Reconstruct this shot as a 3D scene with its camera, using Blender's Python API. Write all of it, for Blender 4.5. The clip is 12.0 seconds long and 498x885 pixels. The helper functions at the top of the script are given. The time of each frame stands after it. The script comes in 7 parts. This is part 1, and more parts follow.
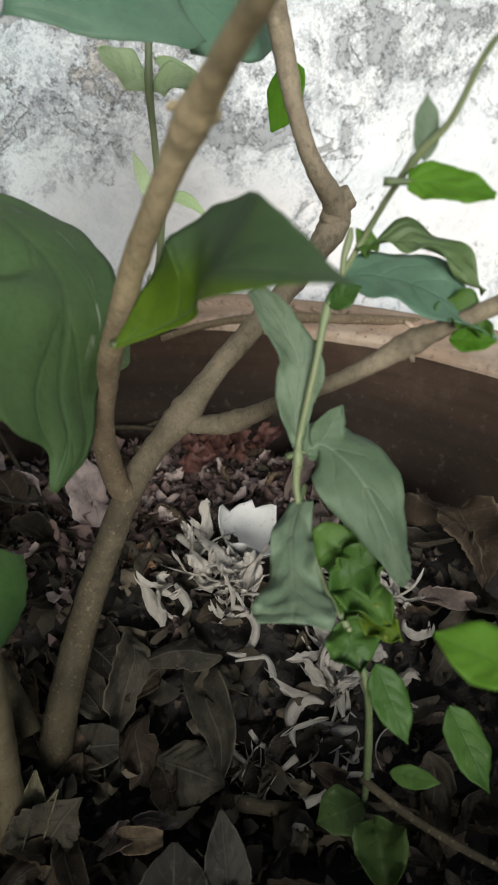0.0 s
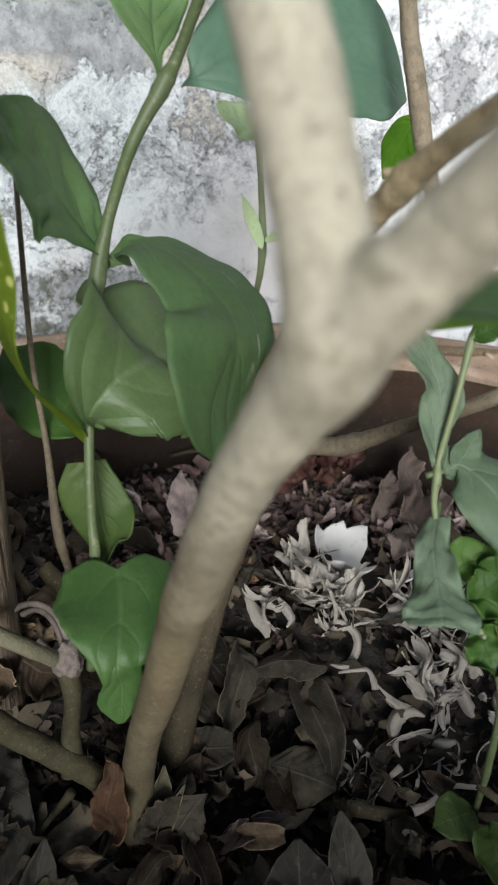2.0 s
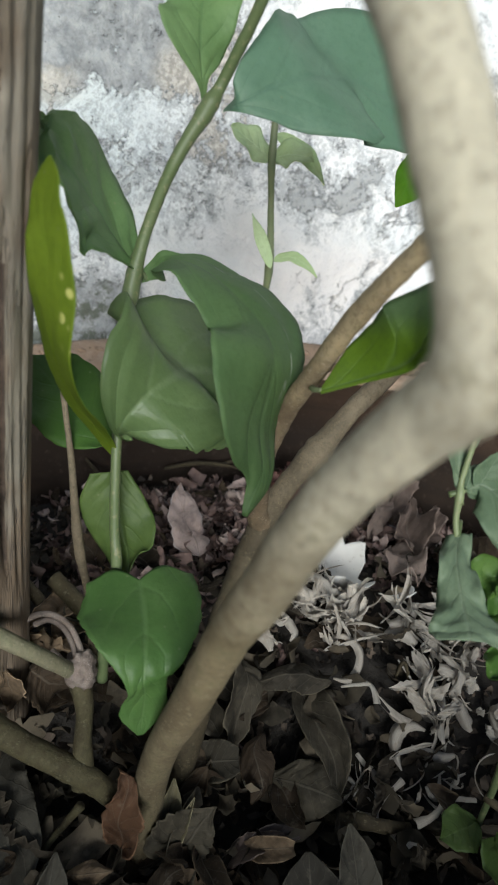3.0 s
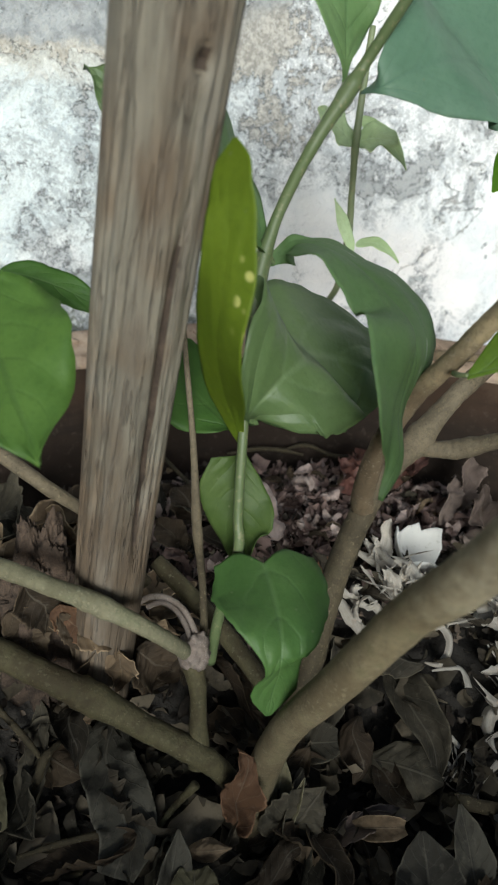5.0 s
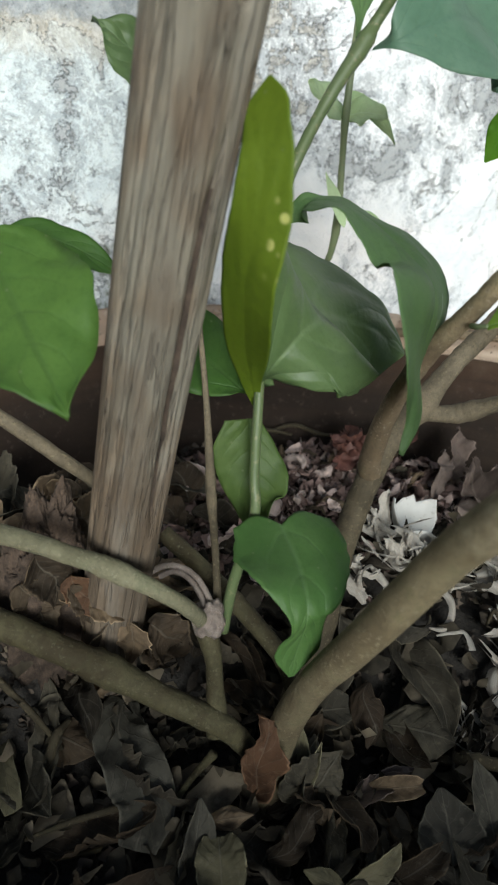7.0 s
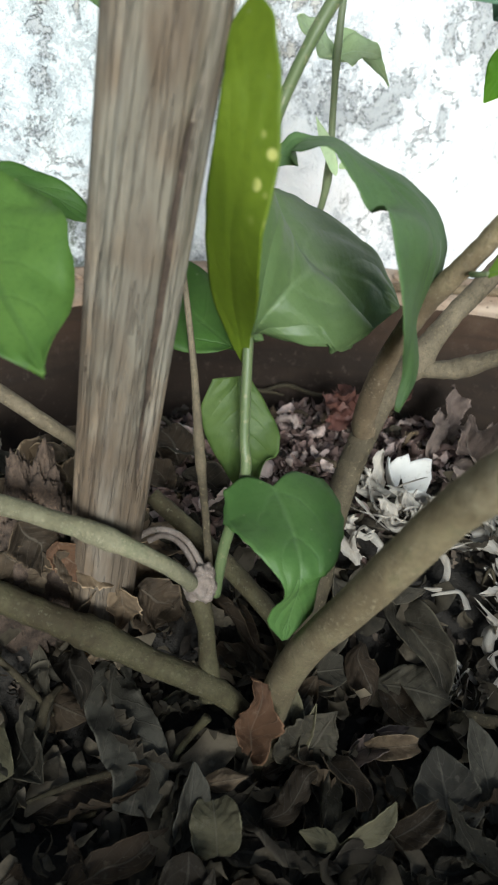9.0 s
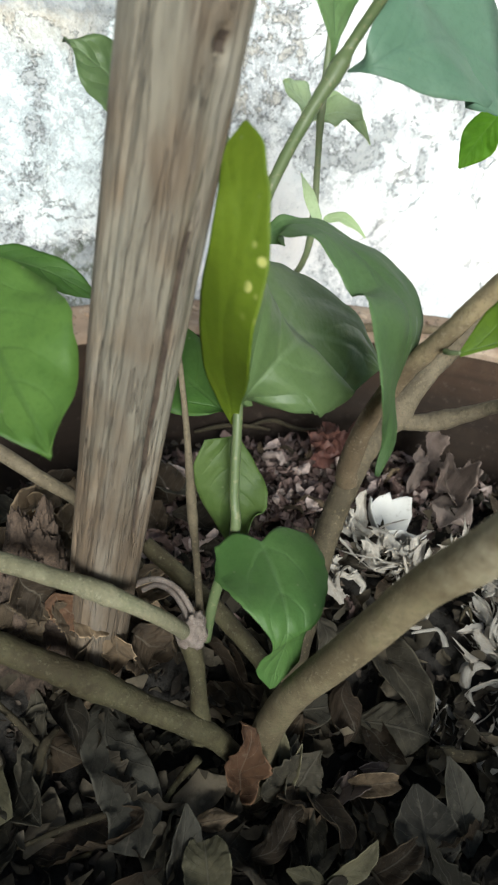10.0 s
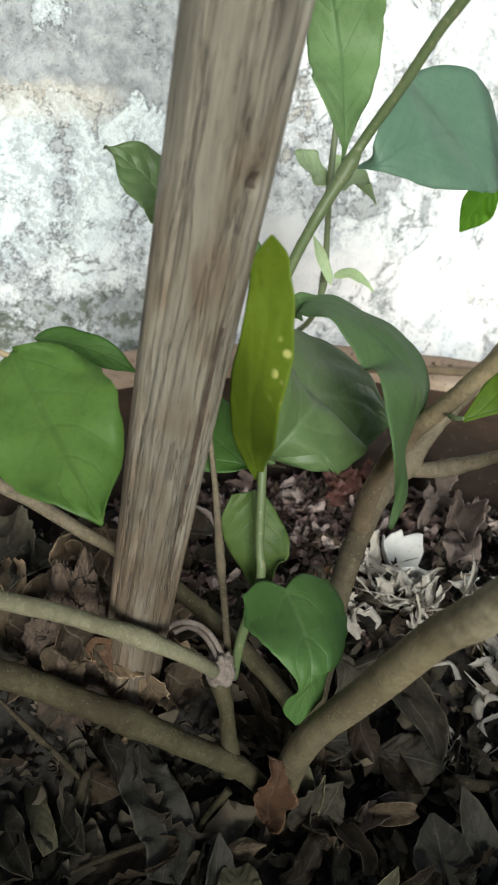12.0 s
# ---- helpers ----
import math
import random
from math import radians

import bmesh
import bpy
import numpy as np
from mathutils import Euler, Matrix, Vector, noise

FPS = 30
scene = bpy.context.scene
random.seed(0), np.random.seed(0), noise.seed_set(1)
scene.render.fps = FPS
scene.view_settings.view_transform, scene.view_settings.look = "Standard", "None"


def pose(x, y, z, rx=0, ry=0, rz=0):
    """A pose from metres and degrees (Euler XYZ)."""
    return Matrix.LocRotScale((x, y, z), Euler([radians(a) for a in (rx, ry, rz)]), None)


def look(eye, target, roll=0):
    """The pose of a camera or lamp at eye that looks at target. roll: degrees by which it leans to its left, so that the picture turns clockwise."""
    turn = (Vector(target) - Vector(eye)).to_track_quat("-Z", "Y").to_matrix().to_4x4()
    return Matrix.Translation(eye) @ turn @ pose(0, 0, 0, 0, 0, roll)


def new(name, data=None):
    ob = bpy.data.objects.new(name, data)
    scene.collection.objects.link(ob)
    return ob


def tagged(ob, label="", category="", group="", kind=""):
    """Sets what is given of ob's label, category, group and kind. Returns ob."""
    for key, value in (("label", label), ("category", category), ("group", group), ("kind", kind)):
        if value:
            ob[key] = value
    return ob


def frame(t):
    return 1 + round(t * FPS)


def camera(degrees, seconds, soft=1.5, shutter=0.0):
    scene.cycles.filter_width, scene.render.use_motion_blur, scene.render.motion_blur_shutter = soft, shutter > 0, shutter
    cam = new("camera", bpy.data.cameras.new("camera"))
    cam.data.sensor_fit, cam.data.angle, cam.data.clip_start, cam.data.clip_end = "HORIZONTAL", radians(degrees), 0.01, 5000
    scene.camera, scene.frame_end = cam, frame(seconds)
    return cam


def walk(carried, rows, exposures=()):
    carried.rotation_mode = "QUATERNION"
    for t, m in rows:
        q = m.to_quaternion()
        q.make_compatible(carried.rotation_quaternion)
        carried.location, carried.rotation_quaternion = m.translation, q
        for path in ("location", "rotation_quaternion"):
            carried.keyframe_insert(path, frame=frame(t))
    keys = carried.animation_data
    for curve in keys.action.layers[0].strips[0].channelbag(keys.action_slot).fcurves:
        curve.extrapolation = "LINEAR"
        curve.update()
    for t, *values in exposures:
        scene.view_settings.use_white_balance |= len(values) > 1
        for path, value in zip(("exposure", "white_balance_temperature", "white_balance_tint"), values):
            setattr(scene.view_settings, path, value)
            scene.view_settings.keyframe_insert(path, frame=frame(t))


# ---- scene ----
cam = camera(42.5, 12.0, soft=2.0)
METRES, EYE, TILT, LEAN, TURN = 0.28, 0.4433, -29.0, 0.0, -19.0
ROWS = [
    (0.0, -0.0026, -0.0058, -0.0017, 0.22, -0.13, -0.12),
    (0.5, -0.0502, -0.0334, -0.0043, 0.41, 0.71, -1.35),
    (1.0, -0.0875, -0.0581, -0.0039, 0.56, 1.43, -1.96),
    (1.5, -0.1510, -0.0717, -0.0095, 0.47, 2.12, -3.19),
    (2.0, -0.1311, -0.0785, -0.0146, 2.79, 2.34, -1.32),
    (2.5, -0.1308, -0.0916, -0.0099, 2.97, 2.74, -0.45),
    (3.0, -0.2063, -0.0965, -0.0178, -0.39, 3.77, -2.75),
    (3.5, -0.3535, -0.1023, -0.0290, -1.63, 3.56, -2.94),
    (3.7, -0.4364, -0.1090, -0.0562, -2.81, 3.52, -5.52),
    (5.3, -0.3537, -0.1008, -0.0235, -0.35, 2.47, -2.24),
    (5.5, -0.3557, -0.1081, -0.0249, -1.52, 2.96, -0.92),
    (6.0, -0.4047, -0.0761, -0.0724, -2.92, 2.07, -1.99),
    (6.5, -0.4288, -0.0860, -0.0789, -3.33, 2.67, -2.13),
    (7.0, -0.4267, -0.0873, -0.0802, -3.54, 2.73, -1.71),
    (7.2, -0.4259, -0.0915, -0.0842, -3.28, 2.32, -1.64),
    (8.8, -0.4154, -0.0598, -0.0838, -3.55, -0.78, -3.05),
    (9.0, -0.4207, -0.0552, -0.0843, -4.17, -0.54, -0.92),
    (9.5, -0.4139, -0.0817, -0.0396, -4.55, -0.17, -0.39),
    (10.0, -0.4315, -0.1028, -0.0197, -5.52, 0.26, -0.93),
    (10.5, -0.4397, -0.1146, -0.0276, -5.06, 0.18, -0.54),
    (11.0, -0.4609, -0.1091, -0.0220, -6.37, 0.69, -1.21),
    (11.5, -0.4585, -0.1165, -0.0135, -5.32, 1.18, -0.61),
    (12.0, -0.4595, -0.1808, 0.0306, -4.71, 1.94, -0.12),
]
walk(cam, [(t, pose(0, 0, EYE, TILT, LEAN, TURN) @ pose(METRES * x, METRES * y, METRES * z, 90 + pitch, roll, yaw)) for t, x, y, z, yaw, pitch, roll in ROWS],
     exposures=[(0.0, 0.55, 6000, 6), (1.5, 0.6, 5850, 8), (2.5, 0.65, 5800, 8), (3.5, 0.65, 5850, 2), (6.5, 0.6, 5800, 2), (9.0, 1.1, 5700, 2), (10.5, 1.08, 5900, 2), (11.0, 0.92, 5900, 2), (12.0, 0.82, 5950, 2)])
# a phone's small lens: near stems go soft
cam.data.dof.use_dof = True
cam.data.dof.focus_distance = 0.27
cam.data.dof.aperture_fstop = 23.0

# ---- light ----
world = bpy.data.worlds.new("sky")
scene.world = world
world.use_nodes = True
wn = world.node_tree
sky = wn.nodes.new("ShaderNodeTexSky")
sky.sky_type = "NISHITA"
sky.sun_disc = False
sky.sun_elevation, sky.sun_rotation = radians(17), radians(194)
sky.air_density, sky.dust_density = 1.0, 3.0
wn.links.new(sky.outputs[0], wn.nodes["Background"].inputs[0])
wn.nodes["Background"].inputs[1].default_value = 0.065
sun = new("sun", bpy.data.lights.new("sun", "SUN"))
sun.data.energy, sun.data.angle, sun.data.color = 2.8, radians(26), (1.0, 0.975, 0.94)
sun.matrix_world = look((-0.38, -1.2, 0.68), (0, 0.3, 0.2))

# ---- materials ----
def ramp(nt, stops):
    n = nt.nodes.new("ShaderNodeValToRGB")
    el = n.color_ramp.elements
    while len(el) < len(stops):
        el.new(0.5)
    for e, (p, c) in zip(el, stops):
        e.position = p
        e.color = (*c, 1) if len(c) == 3 else c
    return n


class Mat:
    """A small builder of node materials."""
    def __init__(self, name, rough=0.7, spec=0.3):
        self.m = bpy.data.materials.new(name)
        self.m.use_nodes = True
        self.t = self.m.node_tree
        self.b = self.t.nodes["Principled BSDF"]
        self.b.inputs["Roughness"].default_value = rough
        self.b.inputs["Specular IOR Level"].default_value = spec
        self.tc = self.t.nodes.new("ShaderNodeTexCoord")
        self.bumped = None

    def node(self, kind, **inputs):
        n = self.t.nodes.new(kind)
        for k, v in inputs.items():
            self.put(n, k, v)
        return n

    def put(self, n, k, v):
        s = n.inputs[int(k[1:])] if k[0] == "i" and k[1:].isdigit() else n.inputs[k]
        if hasattr(v, "is_output"):
            self.t.links.new(v, s)
        else:
            s.default_value = v

    def space(self, scale=(1, 1, 1), src="Object", rot=(0, 0, 0)):
        n = self.t.nodes.new("ShaderNodeMapping")
        n.inputs["Scale"].default_value = scale
        n.inputs["Rotation"].default_value = rot
        self.t.links.new(self.tc.outputs[src], n.inputs["Vector"])
        return n.outputs[0]

    def noise(self, scale, detail=4, rough=0.6, vec=None, dist=0.0):
        n = self.node("ShaderNodeTexNoise", Scale=scale, Detail=detail, Roughness=rough, Distortion=dist)
        self.t.links.new(vec if vec else self.space(), n.inputs["Vector"])
        return n.outputs["Fac"]

    def voronoi(self, scale, vec=None, feature="F1"):
        n = self.node("ShaderNodeTexVoronoi", Scale=scale)
        n.feature = feature
        self.t.links.new(vec if vec else self.space(), n.inputs["Vector"])
        return n.outputs["Distance"]

    def ramp(self, fac, stops):
        n = ramp(self.t, stops)
        self.t.links.new(fac, n.inputs[0])
        return n.outputs[0]

    def band(self, fac, lo, hi):
        n = self.node("ShaderNodeMapRange")
        n.interpolation_type = "SMOOTHSTEP"
        self.t.links.new(fac, n.inputs[0])
        n.inputs[1].default_value, n.inputs[2].default_value = lo, hi
        return n.outputs[0]

    def mix(self, fac, a, b, how="MIX"):
        n = self.t.nodes.new("ShaderNodeMix")
        n.data_type, n.blend_type = "RGBA", how
        for s, v in ((n.inputs[0], fac), (n.inputs[6], a), (n.inputs[7], b)):
            if hasattr(v, "is_output"):
                self.t.links.new(v, s)
            else:
                s.default_value = (*v, 1) if isinstance(v, tuple) and len(v) == 3 else v
        return n.outputs[2]

    def math(self, op, a, b=0.0):
        n = self.t.nodes.new("ShaderNodeMath")
        n.operation = op
        for s, v in ((n.inputs[0], a), (n.inputs[1], b)):
            if hasattr(v, "is_output"):
                self.t.links.new(v, s)
            else:
                s.default_value = v
        return n.outputs[0]

    def color(self, out):
        self.t.links.new(out, self.b.inputs["Base Color"])
        return self

    def rough(self, out):
        self.t.links.new(out, self.b.inputs["Roughness"])
        return self

    def bump(self, out, strength=0.5, dist=0.001):
        n = self.t.nodes.new("ShaderNodeBump")
        n.inputs["Strength"].default_value, n.inputs["Distance"].default_value = strength, dist
        self.t.links.new(out, n.inputs["Height"])
        if self.bumped:
            self.t.links.new(self.bumped, n.inputs["Normal"])
        self.bumped = n.outputs[0]
        self.t.links.new(self.bumped, self.b.inputs["Normal"])
        return self

    def rand(self, island=False):
        if island:
            return self.t.nodes.new("ShaderNodeNewGeometry").outputs["Random Per Island"]
        return self.t.nodes.new("ShaderNodeObjectInfo").outputs["Random"]

    def thin(self, col, share):
        """Lets part of the light through, as leaves and peel do."""
        tr = self.node("ShaderNodeBsdfTranslucent")
        if hasattr(col, "is_output"):
            self.t.links.new(col, tr.inputs[0])
        else:
            tr.inputs[0].default_value = (*col, 1)
        mx = self.node("ShaderNodeMixShader")
        mx.inputs[0].default_value = share
        self.t.links.new(self.b.outputs[0], mx.inputs[1])
        self.t.links.new(tr.outputs[0], mx.inputs[2])
        self.t.links.new(mx.outputs[0], self.t.nodes["Material Output"].inputs[0])
        return self


def mat_wall():
    """Old lime wash in several coats: white skin flaked off grey plaster, speckled with mould, brown where it rots."""
    a = Mat("old_whitewash", 0.9, 0.12)
    sep = a.node("ShaderNodeSeparateXYZ")
    a.t.links.new(a.tc.outputs["Object"], sep.inputs[0])
    x, z = sep.outputs[0], sep.outputs[2]
    big = a.noise(9.0, 4, 0.6, dist=0.5)
    mid = a.noise(34, 5, 0.68, dist=0.6)
    edge = a.noise(120, 5, 0.75)
    fine = a.noise(300, 4, 0.75)
    speck = a.noise(640, 3, 0.8)

    def spot(cx, cz, rx, rz):
        """One decayed place on the wall, fading out at its ragged border."""
        u = a.math("POWER", a.math("ABSOLUTE", a.math("MULTIPLY", a.math("SUBTRACT", x, cx), 1 / rx)), 2.0)
        v = a.math("POWER", a.math("ABSOLUTE", a.math("MULTIPLY", a.math("SUBTRACT", z, cz), 1 / rz)), 2.0)
        return a.band(a.math("ADD", a.math("ADD", u, v), a.math("MULTIPLY", a.math("SUBTRACT", mid, 0.5), 1.2)), 1.25, 0.55)

    wob = a.math("MULTIPLY", a.math("SUBTRACT", mid, 0.5), 0.045)
    # the coat is gone high up; below it a ledge, and mould along the foot
    high = a.math("MULTIPLY", a.band(a.math("ADD", z, wob), 0.474, 0.486), a.band(x, 0.10, 0.02))
    ledge = a.math("MULTIPLY", a.math("MULTIPLY", a.band(a.math("ADD", z, wob), 0.462, 0.474), a.band(a.math("ADD", z, wob), 0.494, 0.482)), a.band(x, -0.01, -0.05))
    foot = a.math("MULTIPLY", a.band(a.math("ADD", z, wob), 0.356, 0.346), a.band(x, 0.03, -0.01))
    sandy = spot(0.080, 0.478, 0.052, 0.050)
    flakes = a.math("MAXIMUM", spot(0.225, 0.425, 0.062, 0.060), a.math("MAXIMUM", spot(0.160, 0.425, 0.035, 0.050), spot(0.30, 0.475, 0.10, 0.035)))
    grime = a.math("MAXIMUM", spot(0.025, 0.428, 0.045, 0.032), spot(-0.095, 0.400, 0.045, 0.045))
    clean = a.math("MAXIMUM", spot(0.33, 0.355, 0.13, 0.060), spot(0.12, 0.365, 0.10, 0.045))
    worst = a.math("ADD", a.math("ADD", a.math("MULTIPLY", high, 0.17), a.math("MULTIPLY", foot, 0.11)), a.math("ADD", a.math("MULTIPLY", flakes, 0.105), a.math("MULTIPLY", grime, 0.04)))
    bias = a.math("SUBTRACT", a.math("ADD", worst, a.math("MULTIPLY", sandy, 0.10)), a.math("MULTIPLY", clean, 0.10))
    field = a.math("ADD", a.math("ADD", a.math("MULTIPLY", big, 0.42), a.math("MULTIPLY", mid, 0.58)), bias)
    dots = a.math("ADD", a.math("MULTIPLY", fine, 0.55), a.math("MULTIPLY", speck, 0.45))
    stipple = a.band(a.math("ADD", dots, a.math("MULTIPLY", a.math("SUBTRACT", field, 0.5), 1.2)), 0.515, 0.575)
    ragged = a.math("ADD", field, a.math("MULTIPLY", a.math("SUBTRACT", edge, 0.5), 0.40))
    bare = a.band(ragged, 0.600, 0.627)
    coat = a.mix(a.band(mid, 0.35, 0.65), (0.74, 0.74, 0.735), (0.62, 0.635, 0.64))
    # weaker light on the left is put into a greyer coat
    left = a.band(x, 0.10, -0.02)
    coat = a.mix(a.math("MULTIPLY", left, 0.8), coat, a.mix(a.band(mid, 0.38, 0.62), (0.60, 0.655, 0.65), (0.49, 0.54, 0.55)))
    low = a.math("MULTIPLY", a.band(z, 0.41, 0.35), a.band(big, 0.40, 0.58))
    coat = a.mix(a.math("MULTIPLY", low, 0.4), coat, (0.76, 0.69, 0.655))
    coat = a.mix(a.math("MULTIPLY", stipple, 0.52), coat, (0.27, 0.285, 0.295))
    plaster = a.mix(a.band(a.math("ADD", a.math("MULTIPLY", edge, 0.5), a.math("MULTIPLY", mid, 0.5)), 0.40, 0.60), (0.22, 0.235, 0.245), (0.60, 0.61, 0.61))
    plaster = a.mix(a.math("MULTIPLY", stipple, 0.5), plaster, (0.17, 0.175, 0.175))
    plaster = a.mix(a.math("MULTIPLY", a.math("MAXIMUM", sandy, ledge), 0.75), plaster, a.mix(a.band(fine, 0.40, 0.60), (0.30, 0.27, 0.225), (0.60, 0.56, 0.49)))
    c = a.mix(a.math("MULTIPLY", bare, 0.9), coat, plaster)
    c = a.mix(a.math("MULTIPLY", ledge, 0.55), c, a.mix(a.band(edge, 0.42, 0.58), (0.40, 0.36, 0.29), (0.62, 0.59, 0.53)))
    crack = a.math("MULTIPLY", a.band(ragged, 0.575, 0.600), a.band(ragged, 0.637, 0.609))
    c = a.mix(a.math("MULTIPLY", a.math("MULTIPLY", crack, a.band(dots, 0.44, 0.54)), 0.75), c, (0.11, 0.11, 0.11))
    pits = a.band(a.voronoi(170), 0.11, 0.05)
    c = a.mix(a.math("MULTIPLY", a.math("MULTIPLY", pits, a.band(field, 0.48, 0.58)), 0.85), c, (0.08, 0.08, 0.08))
    line = a.band(a.math("ABSOLUTE", a.math("SUBTRACT", a.noise(11, 7, 0.62, dist=0.4), 0.5)), 0.0075, 0.0015)
    line = a.math("MULTIPLY", line, a.band(a.noise(14, 3, 0.6), 0.50, 0.58))
    c = a.mix(a.math("MULTIPLY", line, 0.6), c, (0.24, 0.235, 0.23))
    moss = a.math("MULTIPLY", foot, a.band(a.noise(75, 5, 0.75), 0.46, 0.56))
    c = a.mix(a.math("MULTIPLY", moss, 0.8), c, (0.10, 0.11, 0.075))
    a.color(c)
    a.bump(a.math("ADD", a.math("MULTIPLY", a.math("MAXIMUM", bare, line), -1.0), a.math("MULTIPLY", mid, 0.8)), 1.0, 0.0040)
    a.bump(a.math("ADD", edge, a.math("MULTIPLY", fine, 0.9)), 0.8, 0.0026)
    return a.m


def mat_clay(name, lo, hi, dust, shaded=False):
    a = Mat(name, 0.85, 0.2)
    n = a.noise(14, 5, 0.65)
    f = a.noise(190, 4, 0.7)
    c = a.mix(n, lo, hi)
    c = a.mix(a.math("MULTIPLY", a.band(a.noise(34, 5, 0.7), 0.48, 0.64), 0.6), c, dust)
    ring = a.noise(120, 3, 0.6, a.space((0.06, 0.06, 1)))
    c = a.mix(a.math("MULTIPLY", a.band(ring, 0.45, 0.65), 0.4), c, tuple(q * 0.5 for q in hi))
    if shaded:
        # shade deep in the pot is painted as a dark ragged band low down
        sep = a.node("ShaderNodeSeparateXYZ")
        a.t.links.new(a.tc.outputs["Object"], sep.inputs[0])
        low_band = a.band(a.math("ADD", sep.outputs[2], a.math("MULTIPLY", a.math("SUBTRACT", n, 0.5), 0.05)), 0.290, 0.262)
        c = a.mix(a.math("MULTIPLY", low_band, 0.7), c, tuple(q * 0.45 for q in hi))
    c = a.mix(a.math("MULTIPLY", a.band(f, 0.56, 0.7), 0.5), c, (0.06, 0.045, 0.035))
    c = a.mix(a.math("MULTIPLY", a.band(a.voronoi(90), 0.10, 0.05), 0.7), c, (0.025, 0.02, 0.016))
    a.color(c)
    a.bump(n, 0.5, 0.003)
    a.bump(ring, 0.5, 0.001)
    a.bump(f, 0.5, 0.0008)
    return a.m


def mat_soil():
    a = Mat("damp_soil", 0.95, 0.15)
    f = a.noise(160, 6, 0.7)
    c = a.mix(f, (0.022, 0.020, 0.018), (0.056, 0.049, 0.041))
    a.color(c)
    a.bump(f, 1.0, 0.003)
    return a.m


def mat_bark(name, lo, hi, spot, scale=1.0, upper_lit=None, rise=(0.35, 0.44)):
    """Stem bark; UV runs round and along."""
    a = Mat(name, 0.8, 0.25)
    long_grain = a.noise(420 * scale, 5, 0.7, a.space((1.0, 1.0, 0.75)))
    patch = a.noise(60 * scale, 4, 0.65)
    fine = a.noise(900 * scale, 4, 0.75)
    lent = a.voronoi(330 * scale)
    c = a.mix(a.band(patch, 0.35, 0.65), lo, hi)
    if upper_lit:
        # paler bark on the upper limbs, with the stronger light there put into it
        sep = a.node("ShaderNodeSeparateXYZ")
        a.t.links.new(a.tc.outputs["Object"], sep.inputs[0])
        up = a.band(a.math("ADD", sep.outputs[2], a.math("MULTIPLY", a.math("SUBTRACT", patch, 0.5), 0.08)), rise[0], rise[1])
        c = a.mix(up, c, a.mix(a.band(patch, 0.35, 0.65), tuple(q * 0.8 for q in upper_lit), upper_lit))
    lichen = a.band(a.noise(120 * scale, 4, 0.7), 0.52, 0.66)
    c = a.mix(a.math("MULTIPLY", lichen, 0.45), c, (lo[0] * 0.85, lo[1] * 1.0, lo[2] * 0.85))
    c = a.mix(a.math("MULTIPLY", a.band(long_grain, 0.45, 0.68), 0.3), c, tuple(x * 0.5 for x in lo))
    split = a.band(a.math("ABSOLUTE", a.math("SUBTRACT", a.noise(260 * scale, 3, 0.6, a.space((1, 1, 0.10))), 0.5)), 0.022, 0.004)
    c = a.mix(a.math("MULTIPLY", a.math("MULTIPLY", split, a.band(patch, 0.42, 0.6)), 0.12), c, tuple(x * 0.35 for x in lo))
    c = a.mix(a.math("MULTIPLY", a.band(lent, 0.24, 0.12), 0.22), c, spot)
    c = a.mix(a.math("MULTIPLY", a.band(fine, 0.56, 0.70), 0.45), c, tuple(x * 0.4 for x in lo))
    crust = a.math("MULTIPLY", a.band(a.noise(640 * scale, 3, 0.7), 0.57, 0.66), a.band(a.noise(95 * scale, 4, 0.7), 0.40, 0.58))
    c = a.mix(a.math("MULTIPLY", crust, 0.55), c, spot)
    a.color(c)
    a.bump(long_grain, 0.45, 0.0008)
    a.bump(patch, 0.4, 0.0016)
    a.bump(crust, 0.5, 0.0006)
    a.bump(a.math("SUBTRACT", fine, a.math("MULTIPLY", split, 0.15)), 0.6, 0.0005)
    return a.m


def mat_green_stem(name, lo, hi):
    a = Mat(name, 0.5, 0.35)
    n = a.noise(90, 3, 0.6)
    c = a.mix(n, lo, hi)
    c = a.mix(a.math("MULTIPLY", a.band(a.noise(500, 2), 0.56, 0.7), 0.4), c, (0.22, 0.19, 0.11))
    a.color(c)
    a.bump(a.noise(500, 3, 0.6, a.space((1, 1, 0.3))), 0.3, 0.0004)
    return a.m


